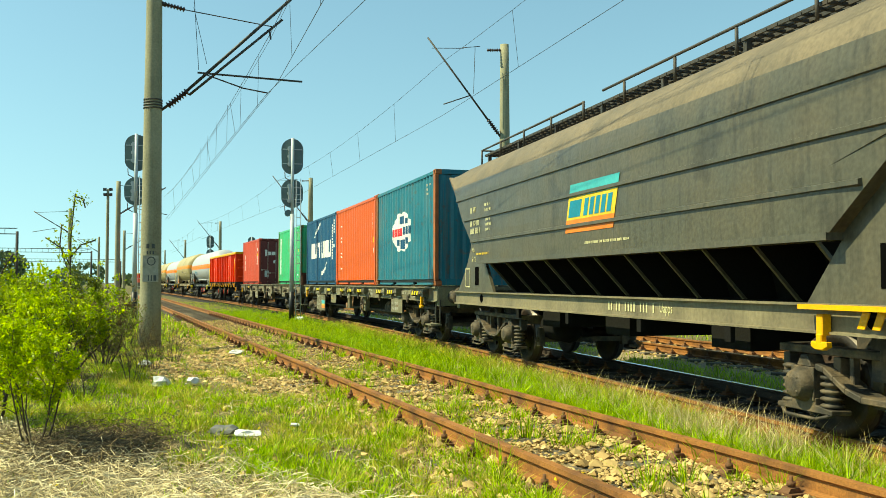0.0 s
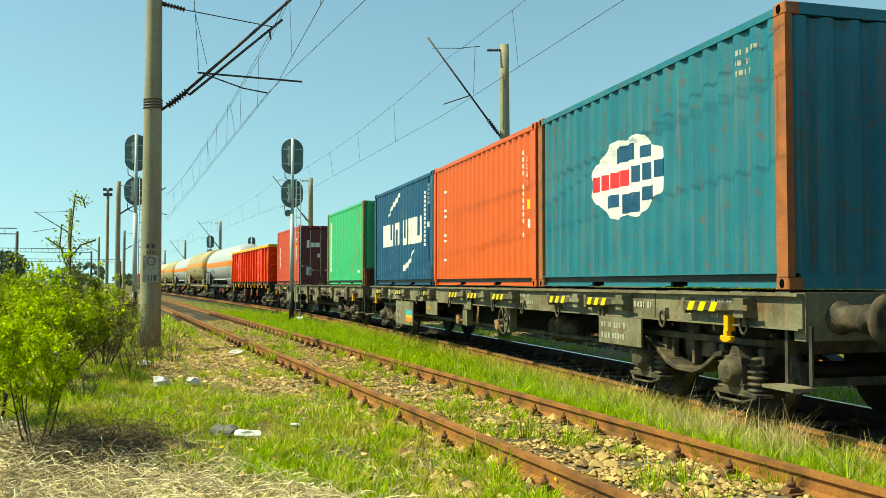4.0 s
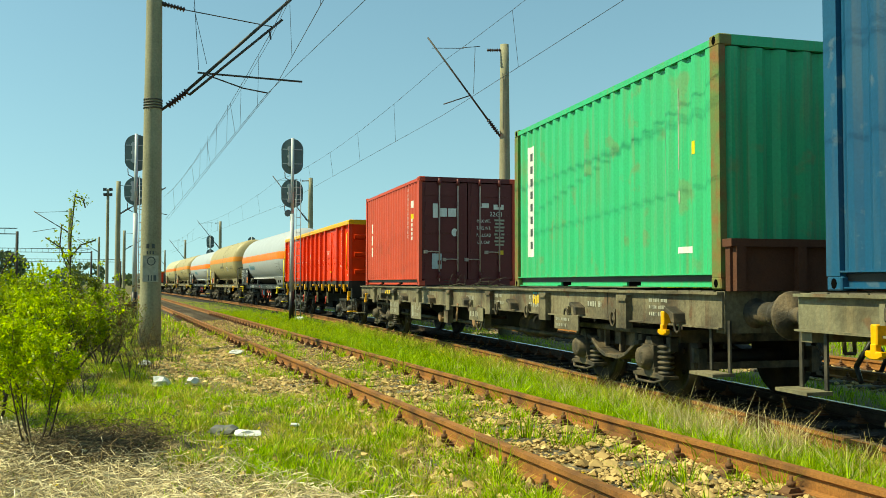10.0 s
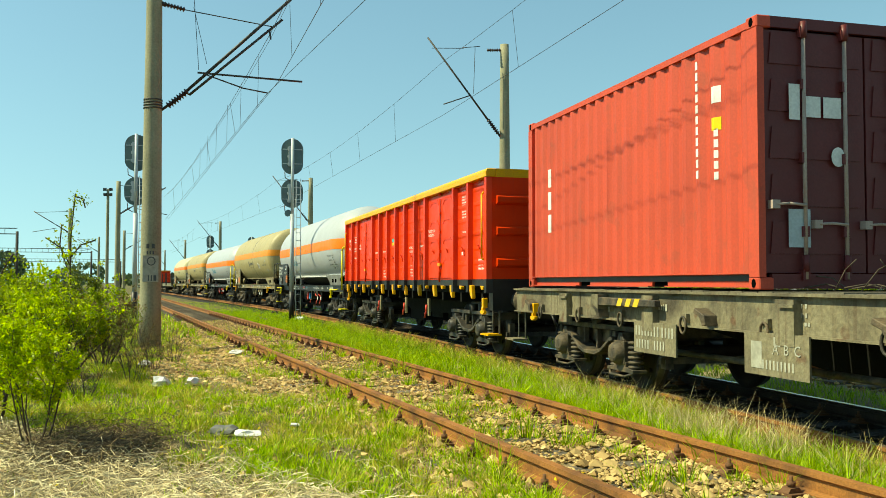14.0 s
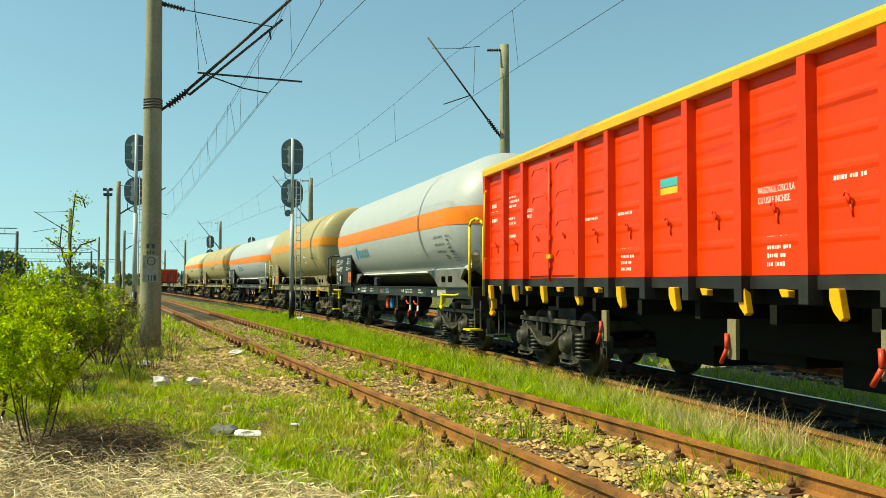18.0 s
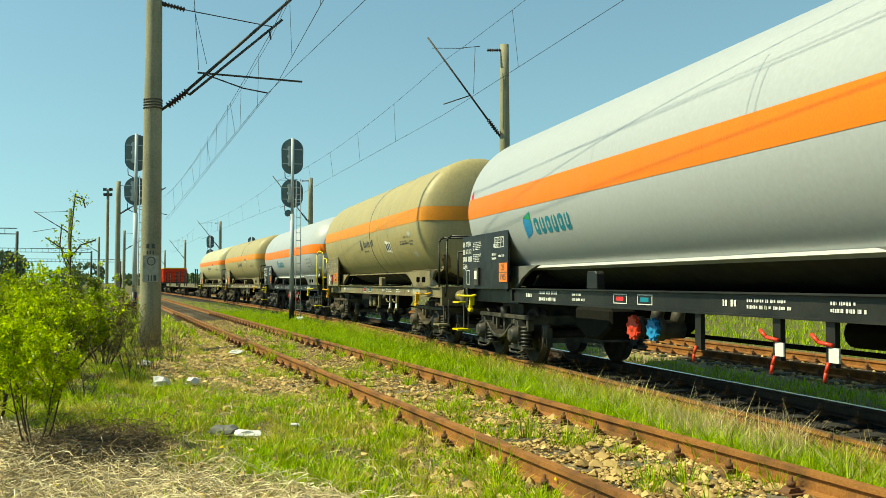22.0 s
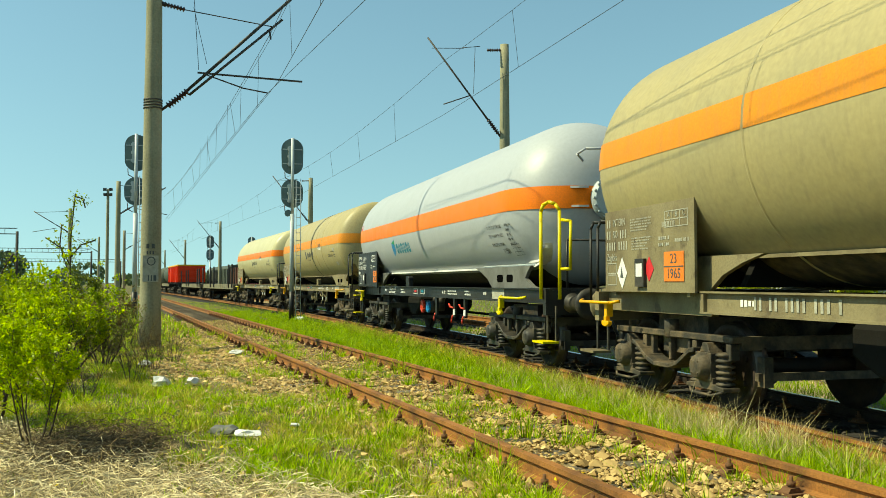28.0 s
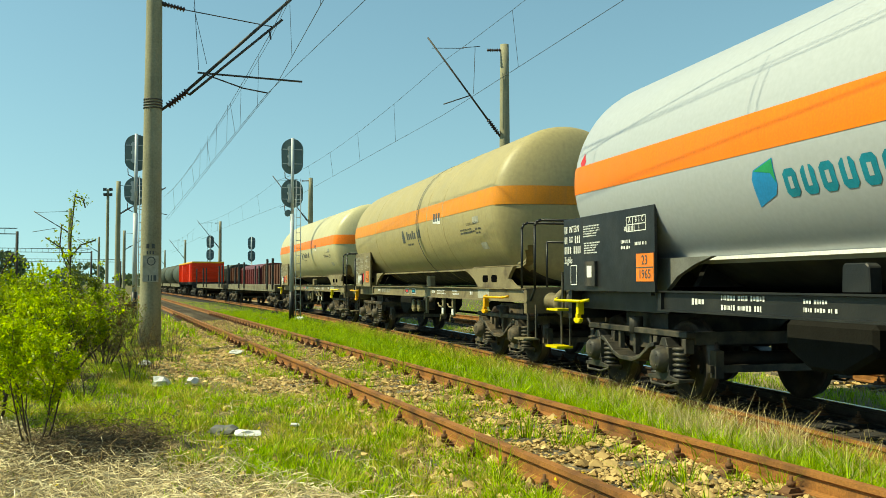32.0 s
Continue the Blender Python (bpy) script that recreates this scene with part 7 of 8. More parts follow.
# wires
def wires(name, label, pts_low, pts_high, r=0.0068):
    bm = bmesh.new()
    for a, b in zip(pts_low, pts_low[1:]):
        span(bm, a, b, r, 0.0, 6)
    for a, b in zip(pts_high, pts_high[1:]):
        span(bm, a, b, r, 0.45, 12)
    for (a, b), (c, d) in zip(zip(pts_low, pts_low[1:]), zip(pts_high, pts_high[1:])):
        for k in (1, 2, 3, 4, 5):
            f = k / 6
            lo = Vector(a).lerp(Vector(b), f)
            hi = Vector(c).lerp(Vector(d), f) - Vector((0, 0, 0.45 * 4 * f * (1 - f)))
            rod(bm, lo, hi, 0.005, seg=4, caps=False)
    return solo(name, bm, M["wire"], label, "overhead wire")


wires("overhead_wire", "contact and messenger wires with droppers over the main track",
      [(7.75, -10.0, 6.3), (6.35, 24.5, 6.2), (3.85, 55.0, 6.1), (-1.7, 95.0, 6.0), (-6.5, 135.0, 5.95)],
      [(7.0, -10.0, 7.8), (6.33, 24.5, 7.75), (3.6, 55.0, 7.6), (-1.6, 95.0, 7.5), (-6.4, 135.0, 7.4)])
wires("overhead_wire", "contact and messenger wires over the siding",
      [(3.3, -18.0, 5.95), (1.32, 20.0, 5.85), (-3.3, 66.0, 5.9)],
      [(3.3, -18.0, 7.6), (1.15, 20.0, 6.95), (-3.4, 66.0, 7.7)])
bm = bmesh.new()
span(bm, (1.07, 20.0, 5.56), (-3.5, 66.0, 5.85), 0.0065)
span(bm, (1.07, 20.0, 5.56), (7.0, -17.0, 6.0), 0.0065)
span(bm, (1.15, 20.0, 6.82), (-3.6, 66.0, 7.5), 0.005, 0.5)
span(bm, (1.15, 20.0, 6.82), (3.4, -17.0, 7.5), 0.005, 0.3)
span(bm, (1.15, 20.0, 6.8), (1.12, 20.0, 7.02), 0.02)
for k in range(6):      # droppers hanging by the cantilever
    f = 0.06 + 0.09 * k
    lo = Vector((1.32, 20.0, 5.85)).lerp(Vector((3.3, -18.0, 5.95)), f)
    rod(bm, lo, lo + Vector((-0.05, 0, 1.05)), 0.0045, seg=4, caps=False)
    g = 0.03 + 0.07 * k
    lo = Vector((1.07, 20.0, 5.56)).lerp(Vector((-3.5, 66.0, 5.85)), g)
    rod(bm, lo, lo + Vector((0.02, 0, 1.2)), 0.0045, seg=4, caps=False)
span(bm, (-0.52, 20.0, 7.7), (-0.40, 20.0, 6.02), 0.006)
span(bm, (-0.52, 20.0, 7.4), (-0.23, 20.0, 6.16), 0.006)
solo("overhead_wire", bm, M["wire"], "second contact wire beside the siding pole", "overhead wire")


def signal(x, y, z0, z1, boards, label, ladder=True, lamp=False):
    """A signal mast seen from behind: oval boards, lamp housings, ladder, base."""
    t = thing("signal_mast", label, "railway signal", "signals", at=pose(x, y, 0))
    bm = bmesh.new()
    rod(bm, (0, 0, z0), (0, 0, z0 + 1.1), 0.10, seg=12)
    part("base", bm, M["black"], t, "dark mast foot")
    bm = bmesh.new()
    rod(bm, (0, 0, z0 + 1.1), (0, 0, z1 - 3.0), 0.085, seg=12)
    rod(bm, (0, 0, z1 - 3.0), (0, 0, z1), 0.065, seg=12)
    part("mast", bm, M["galv"], t)
    for zc, h in boards:
        bm = bmesh.new()
        hw = 0.43
        pts = []
        for k in range(24):
            a = k * 2 * pi / 24
            pts.append((hw * cos(a), zc + (h / 2 - hw) * (1 if sin(a) >= 0 else -1) + hw * sin(a)))
        prism(bm, pts, "y", 0.12, 0.145)
        b = part("signal_board", bm, M["board"], t, "oval dark signal board seen from behind")
        bm = bmesh.new()
        for dz in (-h * 0.2, h * 0.2):
            box(bm, -0.38, 0.38, 0.10, 0.12, zc + dz - 0.015, zc + dz + 0.015)
        part("brace", bm, M["galv"], b)
        bm = bmesh.new()
        box(bm, -0.15, -0.02, -0.02, 0.12, zc - h * 0.28, zc + h * 0.28)
        for dz in (-0.3, 0.0, 0.3):
            rod(bm, (-0.12, 0.0, zc + dz), (-0.12, 0.14, zc + dz), 0.075, seg=10)
        part("lamp_housing", bm, M["galv"], b)
        bm = bmesh.new()
        bent(bm, [(-0.3, 0.05, zc - h / 2 + 0.1), (-0.28, 0.02, zc - h / 2 - 0.15), (-0.1, 0, zc - h / 2 - 0.25)], 0.018)
        part("cable", bm, M["dark_steel"], b)
    if ladder:
        bm = bmesh.new()
        for xx in (0.14, 0.32):
            rod(bm, (xx, -0.25, z0 + 0.1), (xx, -0.05, z1 - 1.6), 0.016, seg=6)
        k = z0 + 0.4
        while k < z1 - 1.7:
            f = (k - z0) / (z1 - 1.7 - z0)
            rod(bm, (0.14, -0.25 + 0.2 * f, k), (0.32, -0.25 + 0.2 * f, k), 0.012, seg=5)
            k += 0.3
        part("ladder", bm, M["galv"], t)
    if lamp:
        bm = bmesh.new()
        rod(bm, (-0.16, -0.02, z1 - 2.95), (-0.16, 0.2, z1 - 2.95), 0.13, seg=12)
        part("small_lamp", bm, M["board"], t)
    return t


signal(2.90, 35.0, -0.1, 7.03, ((6.32, 1.42), (4.86, 1.14)), "tall grey signal mast with two oval boards beside the main track", True, True)
signal(-2.93, 35.0, -0.1, 6.95, ((6.25, 1.40), (4.79, 1.08)), "tall grey signal mast with two oval boards behind the near pole", True)
signal(-0.6, 106.0, -0.3, 6.8, ((6.1, 1.5), (4.6, 1.3)), "distant signal with two oval boards", False)
signal(4.1, 106.0, -0.3, 6.75, ((6.0, 1.5), (4.5, 1.3)), "distant signal with two oval boards", False)

# left side: poles, floodlight mast, gantries
for x, y, z, arm in ((-6.68, 66.0, 8.5, 1), (-13.4, 90.0, 8.4, -1), (-17.4, 145.0, 8.4, -1), (-10.6, 112.0, 7.6, 1)):
    p = pole(x, y, -0.2, z, 0.2, 0.15, "concrete catenary pole of the yard", seg=12)
    bm = bmesh.new()
    rod(bm, (0.1 * arm, 0, z - 2.3), (arm * 3.2, 0, z - 0.35), 0.04)
    rod(bm, (0.1 * arm, 0, z - 0.3), (arm * 3.0, 0, z - 0.45), 0.02)
    rod(bm, (arm * 1.2, 0, z - 1.9), (arm * 3.3, 0, z - 2.3), 0.025)
    part("cantilever", bm, M["dark_steel"], p)
    bm = bmesh.new()
    insulator(bm, (0.15 * arm, 0, z - 2.28), (arm * 0.8, 0, z - 1.85), 6, 0.08)
    part("insulator", bm, M["insul"], p)
p = pole(-7.15, 64.0, -0.2, 7.75, 0.12, 0.09, "grey lamp mast beside the yard pole", "lamp masts", "concrete", 10)
bm = bmesh.new()
for x, z in ((-0.2, 7.7), (0.2, 7.7), (-0.18, 7.35), (0.18, 7.35)):
    box(bm, x - 0.10, x + 0.10, -0.18, 0.05, z - 0.09, z + 0.09)
part("floodlight", bm, M["dark_steel"], p)


def gantry(x0, x1, y, z):
    t = thing("gantry", "steel lattice portal over the yard tracks", "gantry", "gantries", at=pose(0, y, 0))
    for x in (x0, x1):
        bm = bmesh.new()
        rod(bm, (x, 0, -0.2), (x, 0, z + 0.3), 0.2, 0.15, 10)
        part("column", bm, M["dark_steel"], t)
    bm = bmesh.new()
    for dz in (0, 0.65):
        box(bm, x0, x1, -0.06, 0.06, z + dz - 0.05, z + dz + 0.05)
    k = x0
    while k < x1 - 0.5:
        rod(bm, (k, 0, z), (k, 0, z + 0.65), 0.03, seg=5)
        k += 0.9
    part("lattice_beam", bm, M["dark_steel"], t)


gantry(-44.0, -22.0, 110.0, 6.9)
gantry(-46.0, -21.0, 165.0, 6.6)
gantry(-50.0, -22.5, 230.0, 6.4)

# yard tracks on the left
yard_line = lambda y, off=0.0: (-3.0 - 0.17 * y + off, y)
for k, c in enumerate((-1.2, -6.5)):
    t = thing("yard_track", "rusty yard track on the left", "railway track", kind="structure")
    for s in (-0.7525, 0.7525):
        hang("rail", rail_mesh([(c - 3.0 - 0.168 * y + s, y, 0.02, 0.165) for y in (25, 60, 120, 220)], M["rail_rust"]), t)
    n = 0
    yy = 30.0
    while yy < 90:
        s_ = hang("sleeper", SLEEPER, t, (c - 3.0 - 0.168 * yy, yy, -0.14))
        s_.rotation_euler.z = 0.165
        yy += 0.7


# ---- plants ----
def blades(name, label, spots, hgt, wid, material, lean=0.5, seed=1, flat=0.0, category="grass"):
    """Many thin blades in one mesh. spots: (x, y, z, scale)."""
    r = np.random.RandomState(seed)
    S = np.array(spots)
    n = len(S)
    a = r.uniform(0, 2 * pi, n)
    h = hgt * S[:, 3] * r.uniform(0.5, 1.25, n)
    w = wid * r.uniform(0.6, 1.3, n) * (0.7 + 0.3 * S[:, 3])
    ln = lean * r.uniform(0.1, 1.2, n) * h
    d = r.uniform(0, 2 * pi, n)
    if S.shape[1] == 6:         # blades of a tuft lean away from its middle
        d = np.arctan2(S[:, 5], S[:, 4]) + r.normal(0, 0.5, n)
    up = h * (1 - flat)
    dx, dy = np.cos(d), np.sin(d)
    wx, wy = np.cos(a) * w, np.sin(a) * w
    base, Z = S[:, :2], S[:, 2]
    V = np.zeros((n, 5, 3))
    for i, (f, hh, ww) in enumerate(((0, 0, -1), (0, 0, 1), (0.3, 0.55, 0.75), (0.3, 0.55, -0.75), (1, 1, 0))):
        V[:, i, 0] = base[:, 0] + dx * ln * f + wx * ww
        V[:, i, 1] = base[:, 1] + dy * ln * f + wy * ww
        V[:, i, 2] = Z - 0.01 + up * hh
    me = bpy.data.meshes.new(name)
    me.vertices.add(n * 5)
    me.vertices.foreach_set("co", V.reshape(-1))
    loops = np.array([0, 1, 2, 3, 3, 2, 4])
    li = (np.arange(n)[:, None] * 5 + loops[None]).reshape(-1)
    me.loops.add(n * 7)
    me.loops.foreach_set("vertex_index", li)
    me.polygons.add(n * 2)
    st = (np.arange(n)[:, None] * 7 + np.array([0, 4])[None]).reshape(-1)
    me.polygons.foreach_set("loop_start", st)
    me.update(calc_edges=True)
    me.materials.append(material)
    return tagged(new(name, me), label, category, kind="stuff")


LITTER = ((-0.71, 12.55), (-0.29, 12.78), (0.30, 8.42), (0.12, 8.62), (0.43, 17.72), (-1.1, 15.44))


def clear(x, y, r=0.12):
    return all((x - a) ** 2 + ((y - b) * 0.6) ** 2 > r * r for a, b in LITTER)


def scatter(n, x0, x1, y0, y1, keep, seed):
    """Random spots on the ground; denser near the camera's end; keep(x, y) gives a chance and a size."""
    r = random.Random(seed)
    out = []
    for _ in range(n):
        f = r.random()
        y = y0 * (y1 / y0) ** f
        x = r.uniform(x0(y), x1(y)) if callable(x0) else r.uniform(x0, x1)
        c, s = keep(x, y)
        if r.random() < c and clear(x, y):
            out.append((x, y, lift(x, y), s * r.uniform(0.7, 1.2)))
    return out


def sx_of(x, y):
    return x - (3.665 - 0.113 * y)


def mx_of(x, y):
    return x - on_line(y)[0]


def left_edge(y):
    return -0.27 * y - 0.6


def patch(x, y, k=0.45, o=0):
    return noise.noise((x * k, y * k, 3.3 + o)) + 0.5 * noise.noise((x * k * 3, y * k * 3, 7.7 + o))


def blob(x, y, cx, cy, rx, ry):
    """1 in the middle of an oval place, fading to 0 past its edge."""
    return math.exp(-(((x - cx) / rx) ** 2 + ((y - cy) / ry) ** 2) ** 2)


def bare(x, y):
    """Where earth, stones or dead plants keep the grass away: 0 to 1."""
    s = sx_of(x, y)
    stony = math.exp(-((s + 1.35) / 0.75) ** 2) * min(1.0, max(0.1, (y - 8.5) / 4))
    soil = blob(x, y, -0.35, 15.0, 0.75, 2.3) + 0.3 * blob(x, y, 0.55, 9.2, 0.45, 1.2) + 0.9 * blob(x, y, -0.9, 8.1, 0.55, 0.8) + 0.7 * blob(x, y, 1.5, 6.2, 0.5, 0.5)
    return max(0.0, min(1.0, stony + soil + 0.16 + 0.70 * patch(x, y, 1.5, 4)))


def lawn(x, y):
    """Meadow left of the siding, thinner where the earth shows."""
    if sx_of(x, y) > -0.95:
        return 0, 0
    c = 0.95 + 0.45 * patch(x, y) - 0.92 * bare(x, y)
    if straw_line(x, y) < 0:
        c *= 0.10 if x < 0 else 0.45
    return max(0.03, min(1, c)), 1.0 + 0.55 * patch(x, y, 1.1, 2)


def between(x, y):
    """The lush strip between the siding and the main track."""
    s, m = sx_of(x, y), mx_of(x, y)
    if s < 0.95 or m > -0.98:
        return 0, 0
    low = 0.55 if y < 9.5 and m > -1.5 else 1.0
    return 0.9 - 0.5 * max(0.0, patch(x, y, 1.2, 15)), low * (0.85 + 0.6 * patch(x, y, 0.9, 5) + min(0.25, y * 0.012))


def in_siding(x, y):
    s = sx_of(x, y)
    if abs(s) > 0.9:
        return 0, 0
    p = patch(x, y, 0.8, 9)
    return (0.9 if p > 0.18 else 0.02), 0.9


def beyond(x, y):
    m = mx_of(x, y)
    if m < 6.3:
        return 0, 0.6
    return 0.9, 1.2


def left_yard(x, y):
    return 0.8, 1.0


def tufts(n, x0, x1, y0, y1, ok, per, rad, seed):
    """Grass standing in clumps whose blades lean outward."""
    r = random.Random(seed)
    out = []
    for _ in range(n):
        y = y0 * (y1 / y0) ** r.random()
        x = r.uniform(x0(y), x1(y))
        if r.random() > ok(x, y) or not clear(x, y, 0.15):
            continue
        k = r.uniform(0.5, 1.3)
        for _ in range(int(per * r.uniform(0.5, 1.3))):
            dx, dy = r.gauss(0, rad * k), r.gauss(0, rad * k)
            z = lift(x + dx, y + dy)
            out.append((x + dx, y + dy, z, k * r.uniform(0.6, 1.15), dx, dy))
    return out


def meadow(x, y):
    """How thick the tufts stand left of the siding."""
    if sx_of(x, y) > -0.85 or straw_line(x, y) < 0.1:
        return 0.0
    c, _ = lawn(x, y)
    return c


def straw_line(x, y):
    """Metres beyond the edge of the mown straw."""
    return y - (7.15 + 1.35 * max(0.0, -0.35 - x) ** 1.2 - 1.5 * max(0.0, x - 0.05) + 0.25 * patch(x, 1.0, 1.3, 6))


G, D, GM = M["grass"], M["grass_dry"], M["grass_mixed"]
NEAR_RAIL = lambda y: on_line(y)[0] - 0.98
blades("grass", "fresh green meadow grass", scatter(64000, lambda y: left_edge(y), lambda y: 3.4 - 0.113 * y, 5.0, 34.0, lawn, 1), 0.070, 0.0048, G, 0.9, 1)
blades("grass", "green tufts of the meadow", tufts(3300, left_edge, lambda y: 2.95 - 0.113 * y, 5.0, 32.0, lambda x, y: meadow(x, y) * (1.0 if patch(x, y, 1.3, 31) > -0.15 else 0.25), 44, 0.05, 21), 0.115, 0.0046, G, 1.1, 21)
blades("grass", "half-dry tufts of the meadow", tufts(1900, left_edge, lambda y: 2.95 - 0.113 * y, 5.0, 26.0, lambda x, y: meadow(x, y), 34, 0.06, 26), 0.13, 0.0044, GM, 1.1, 26)
blades("dry_grass", "dead grass lying among the meadow tufts", scatter(46000, lambda y: left_edge(y), lambda y: 2.7 - 0.113 * y, 5.0, 28.0, lambda x, y: (0.15 + 0.85 * min(1.0, 1.25 * bare(x, y)) if straw_line(x, y) > -0.2 else 0, 1.0), 6), 0.095, 0.0042, D, 1.3, 6, 0.55)
blades("grass", "tall lush grass between the tracks", scatter(40000, lambda y: 4.4 - 0.113 * y, lambda y: 5.4, 4.5, 70.0, between, 2), 0.11, 0.0050, G, 0.9, 2)
blades("grass", "tall tufts along the main track", tufts(2300, lambda y: 4.5 - 0.113 * y, NEAR_RAIL, 4.8, 45.0, lambda x, y: (0.95 if y > 8.2 else 0.4) * (1.0 if patch(x, y, 0.9, 33) > -0.3 else 0.3), 46, 0.06, 22), 0.19, 0.0056, G, 0.95, 22)
blades("dry_grass", "dead thatch under the grass between the tracks", scatter(17000, lambda y: 4.5 - 0.113 * y, lambda y: 5.2, 4.5, 30.0, between, 7), 0.10, 0.0034, D, 1.2, 7, 0.5)
blades("grass", "grass tufts growing in the siding", scatter(5000, lambda y: 2.7 - 0.113 * y, lambda y: 4.6 - 0.113 * y, 4.5, 34.0, in_siding, 3), 0.08, 0.004, G, 0.9, 3)
blades("grass", "green tufts between the siding rails", tufts(230, lambda y: 2.65 - 0.113 * y, lambda y: 4.6 - 0.113 * y, 4.6, 26.0, lambda x, y: 0.95 if patch(x, y, 0.8, 9) > 0.0 else 0.22, 60, 0.055, 23), 0.19, 0.004, G, 1.1, 23)
blades("grass", "grass behind the main track", scatter(26000, lambda y: 6.5, lambda y: 0.85 * y + 8, 6.0, 70.0, beyond, 4), 0.24, 0.010, G, 0.8, 4)
blades("grass", "short grass between the main track and the one behind", scatter(15000, lambda y: on_line(y)[0] + 1.25, lambda y: on_line(y)[0] + 2.7, 6.0, 60.0, lambda x, y: (0.9 if patch(x, y, 0.6, 40) > -0.3 else 0.2, 1.0), 10), 0.13, 0.0046, G, 0.9, 10)
blades("grass", "far grass of the yard", scatter(16000, lambda y: -0.32 * y, lambda y: 2.4 - 0.113 * y, 24.0, 120.0, left_yard, 5), 0.22, 0.018, G, 0.8, 5)
blades("dry_grass", "dry stalks among the tall grass", tufts(420, lambda y: 4.9 - 0.113 * y, NEAR_RAIL, 5.0, 14.0, lambda x, y: 0.2 + 0.75 * blob(x, y, 5.0, 8.0, 0.8, 1.6), 22, 0.07, 24), 0.33, 0.0028, D, 0.9, 24)
blades("grass", "tall grass leaning over the near rail", tufts(620, lambda y: on_line(y)[0] - 1.5, lambda y: on_line(y)[0] - 0.93, 4.6, 32.0, lambda x, y: (0.95 if y > 8.4 else 0.3) if patch(x, y, 0.7, 14) > -0.35 else 0.25, 46, 0.06, 25), 0.22, 0.0044, GM, 0.8, 25)


def stalks(name, label, n, place, seed, material, r0=0.0033):
    """Dry stalks lying on the ground in bent heaps: three-sided stems in one mesh."""
    r = random.Random(seed)
    verts, faces = [], []
    for _ in range(n):
        x, y, h = place(r)
        a = 1.1 * noise.noise((x * 0.9, y * 0.9, 2)) * pi + r.gauss(0, 1.0)
        ln, turn, rad = r.uniform(0.09, 0.22) * r.choice((1, 1, 1, 1.5, 2.2)), r.gauss(0, 1.3), r0 * r.uniform(0.5, 1.5)
        z0, arch, dip = h * r.random() ** 1.5, r.uniform(-0.03, 0.20) * ln, r.gauss(0, 0.11)
        base = len(verts)
        for k in range(6):
            f = k / 5
            b = a + turn * (f - 0.5)
            px, py = x + ln * (f - 0.5) * cos(b), y + ln * (f - 0.5) * sin(b)
            pz = max(lift(px, py) + 0.004, lift(px, py) + z0 + arch * 4 * f * (1 - f) + dip * (f - 0.5))
            rr = rad * (1.0 - 0.6 * f)
            nx, ny = -sin(b), cos(b)
            verts += [(px + nx * rr, py + ny * rr, pz - rr * 0.5), (px - nx * rr, py - ny * rr, pz - rr * 0.5), (px, py, pz + rr)]
            if k:
                p, q = base + 3 * (k - 1), base + 3 * k
                faces += [(p, p + 1, q + 1, q), (p + 1, p + 2, q + 2, q + 1), (p + 2, p, q, q + 2)]
    return tagged(new(name, sheet(name, verts, faces, material)), label, "straw", kind="stuff")


def in_straw(r):
    while True:
        y = 5.0 * (10.5 / 5.0) ** r.random()
        x = r.uniform(left_edge(y) - 0.2, 1.6)
        d = straw_line(x, y)
        if d < 0.15 * r.random() - 0.05:
            return x, y, 0.05 + 0.09 * max(0.0, patch(x, y, 0.8, 12) + 0.3)


def in_bramble(r):
    while True:
        x, y = r.gauss(-1.0, 0.36), r.gauss(8.15, 0.5)
        if abs(x + 1.05) < 0.8 and abs(y - 8.2) < 1.2:
            return x, y, 0.06 + 0.22 * max(0.0, patch(x, y, 1.6, 22) + 0.35) * r.random()


def in_meadow(r):
    while True:
        y = 5.5 * 3.2 ** r.random()
        x = r.uniform(left_edge(y), 2.5 - 0.113 * y)
        if straw_line(x, y) > -0.3 and clear(x, y, 0.1):
            return x, y, 0.03


stalks("straw", "mown dry straw lying in heaps on the ground", 6200, in_straw, 7, M["straw"], 0.0027)
stalks("dead_bramble", "tangled dead brown twigs under the near shrub", 1900, in_bramble, 9, M["bramble"], 0.0030)
stalks("straw", "single bent straws among the grass", 500, in_meadow, 8, M["straw"], 0.003)


def straw_floor():
    """Dark rotting matter under the straw."""
    verts, faces = [], []
    xs, ys = [-4.2 + 0.12 * i for i in range(50)], [4.2 + 0.12 * j for j in range(54)]
    keep = {}
    for j, y in enumerate(ys):
        for i, x in enumerate(xs):
            if straw_line(x, y) < 0.12 and (x < 0.3 + 0.5 * patch(x, y, 1.2, 3)):
                keep[i, j] = len(verts)
                edge = min(1.0, max(0.0, 0.12 - straw_line(x, y)) * 4)
                verts.append((x, y, lift(x, y) - 0.01 + 0.022 * edge))
    for (i, j), v in keep.items():
        q = (keep.get((i + 1, j)), keep.get((i + 1, j + 1)), keep.get((i, j + 1)))
        if None not in q:
            faces.append((v, *q))
    tagged(new("ground_litter", sheet("ground_litter", verts, faces, M["straw_bed"])), "dark rotting plant litter under the straw", "ground", kind="structure")


straw_floor()
fl = scatter(900, lambda y: 4.5 - 0.113 * y, lambda y: 5.0, 16.0, 70.0, lambda x, y: (0.8 if between(x, y)[0] and patch(x, y, 0.5, 1) > 0 else 0, 1), 8)
fl += scatter(160, lambda y: left_edge(y), lambda y: 4.4 - 0.113 * y, 5.5, 14.0, lambda x, y: (0.5, 0.7), 9)
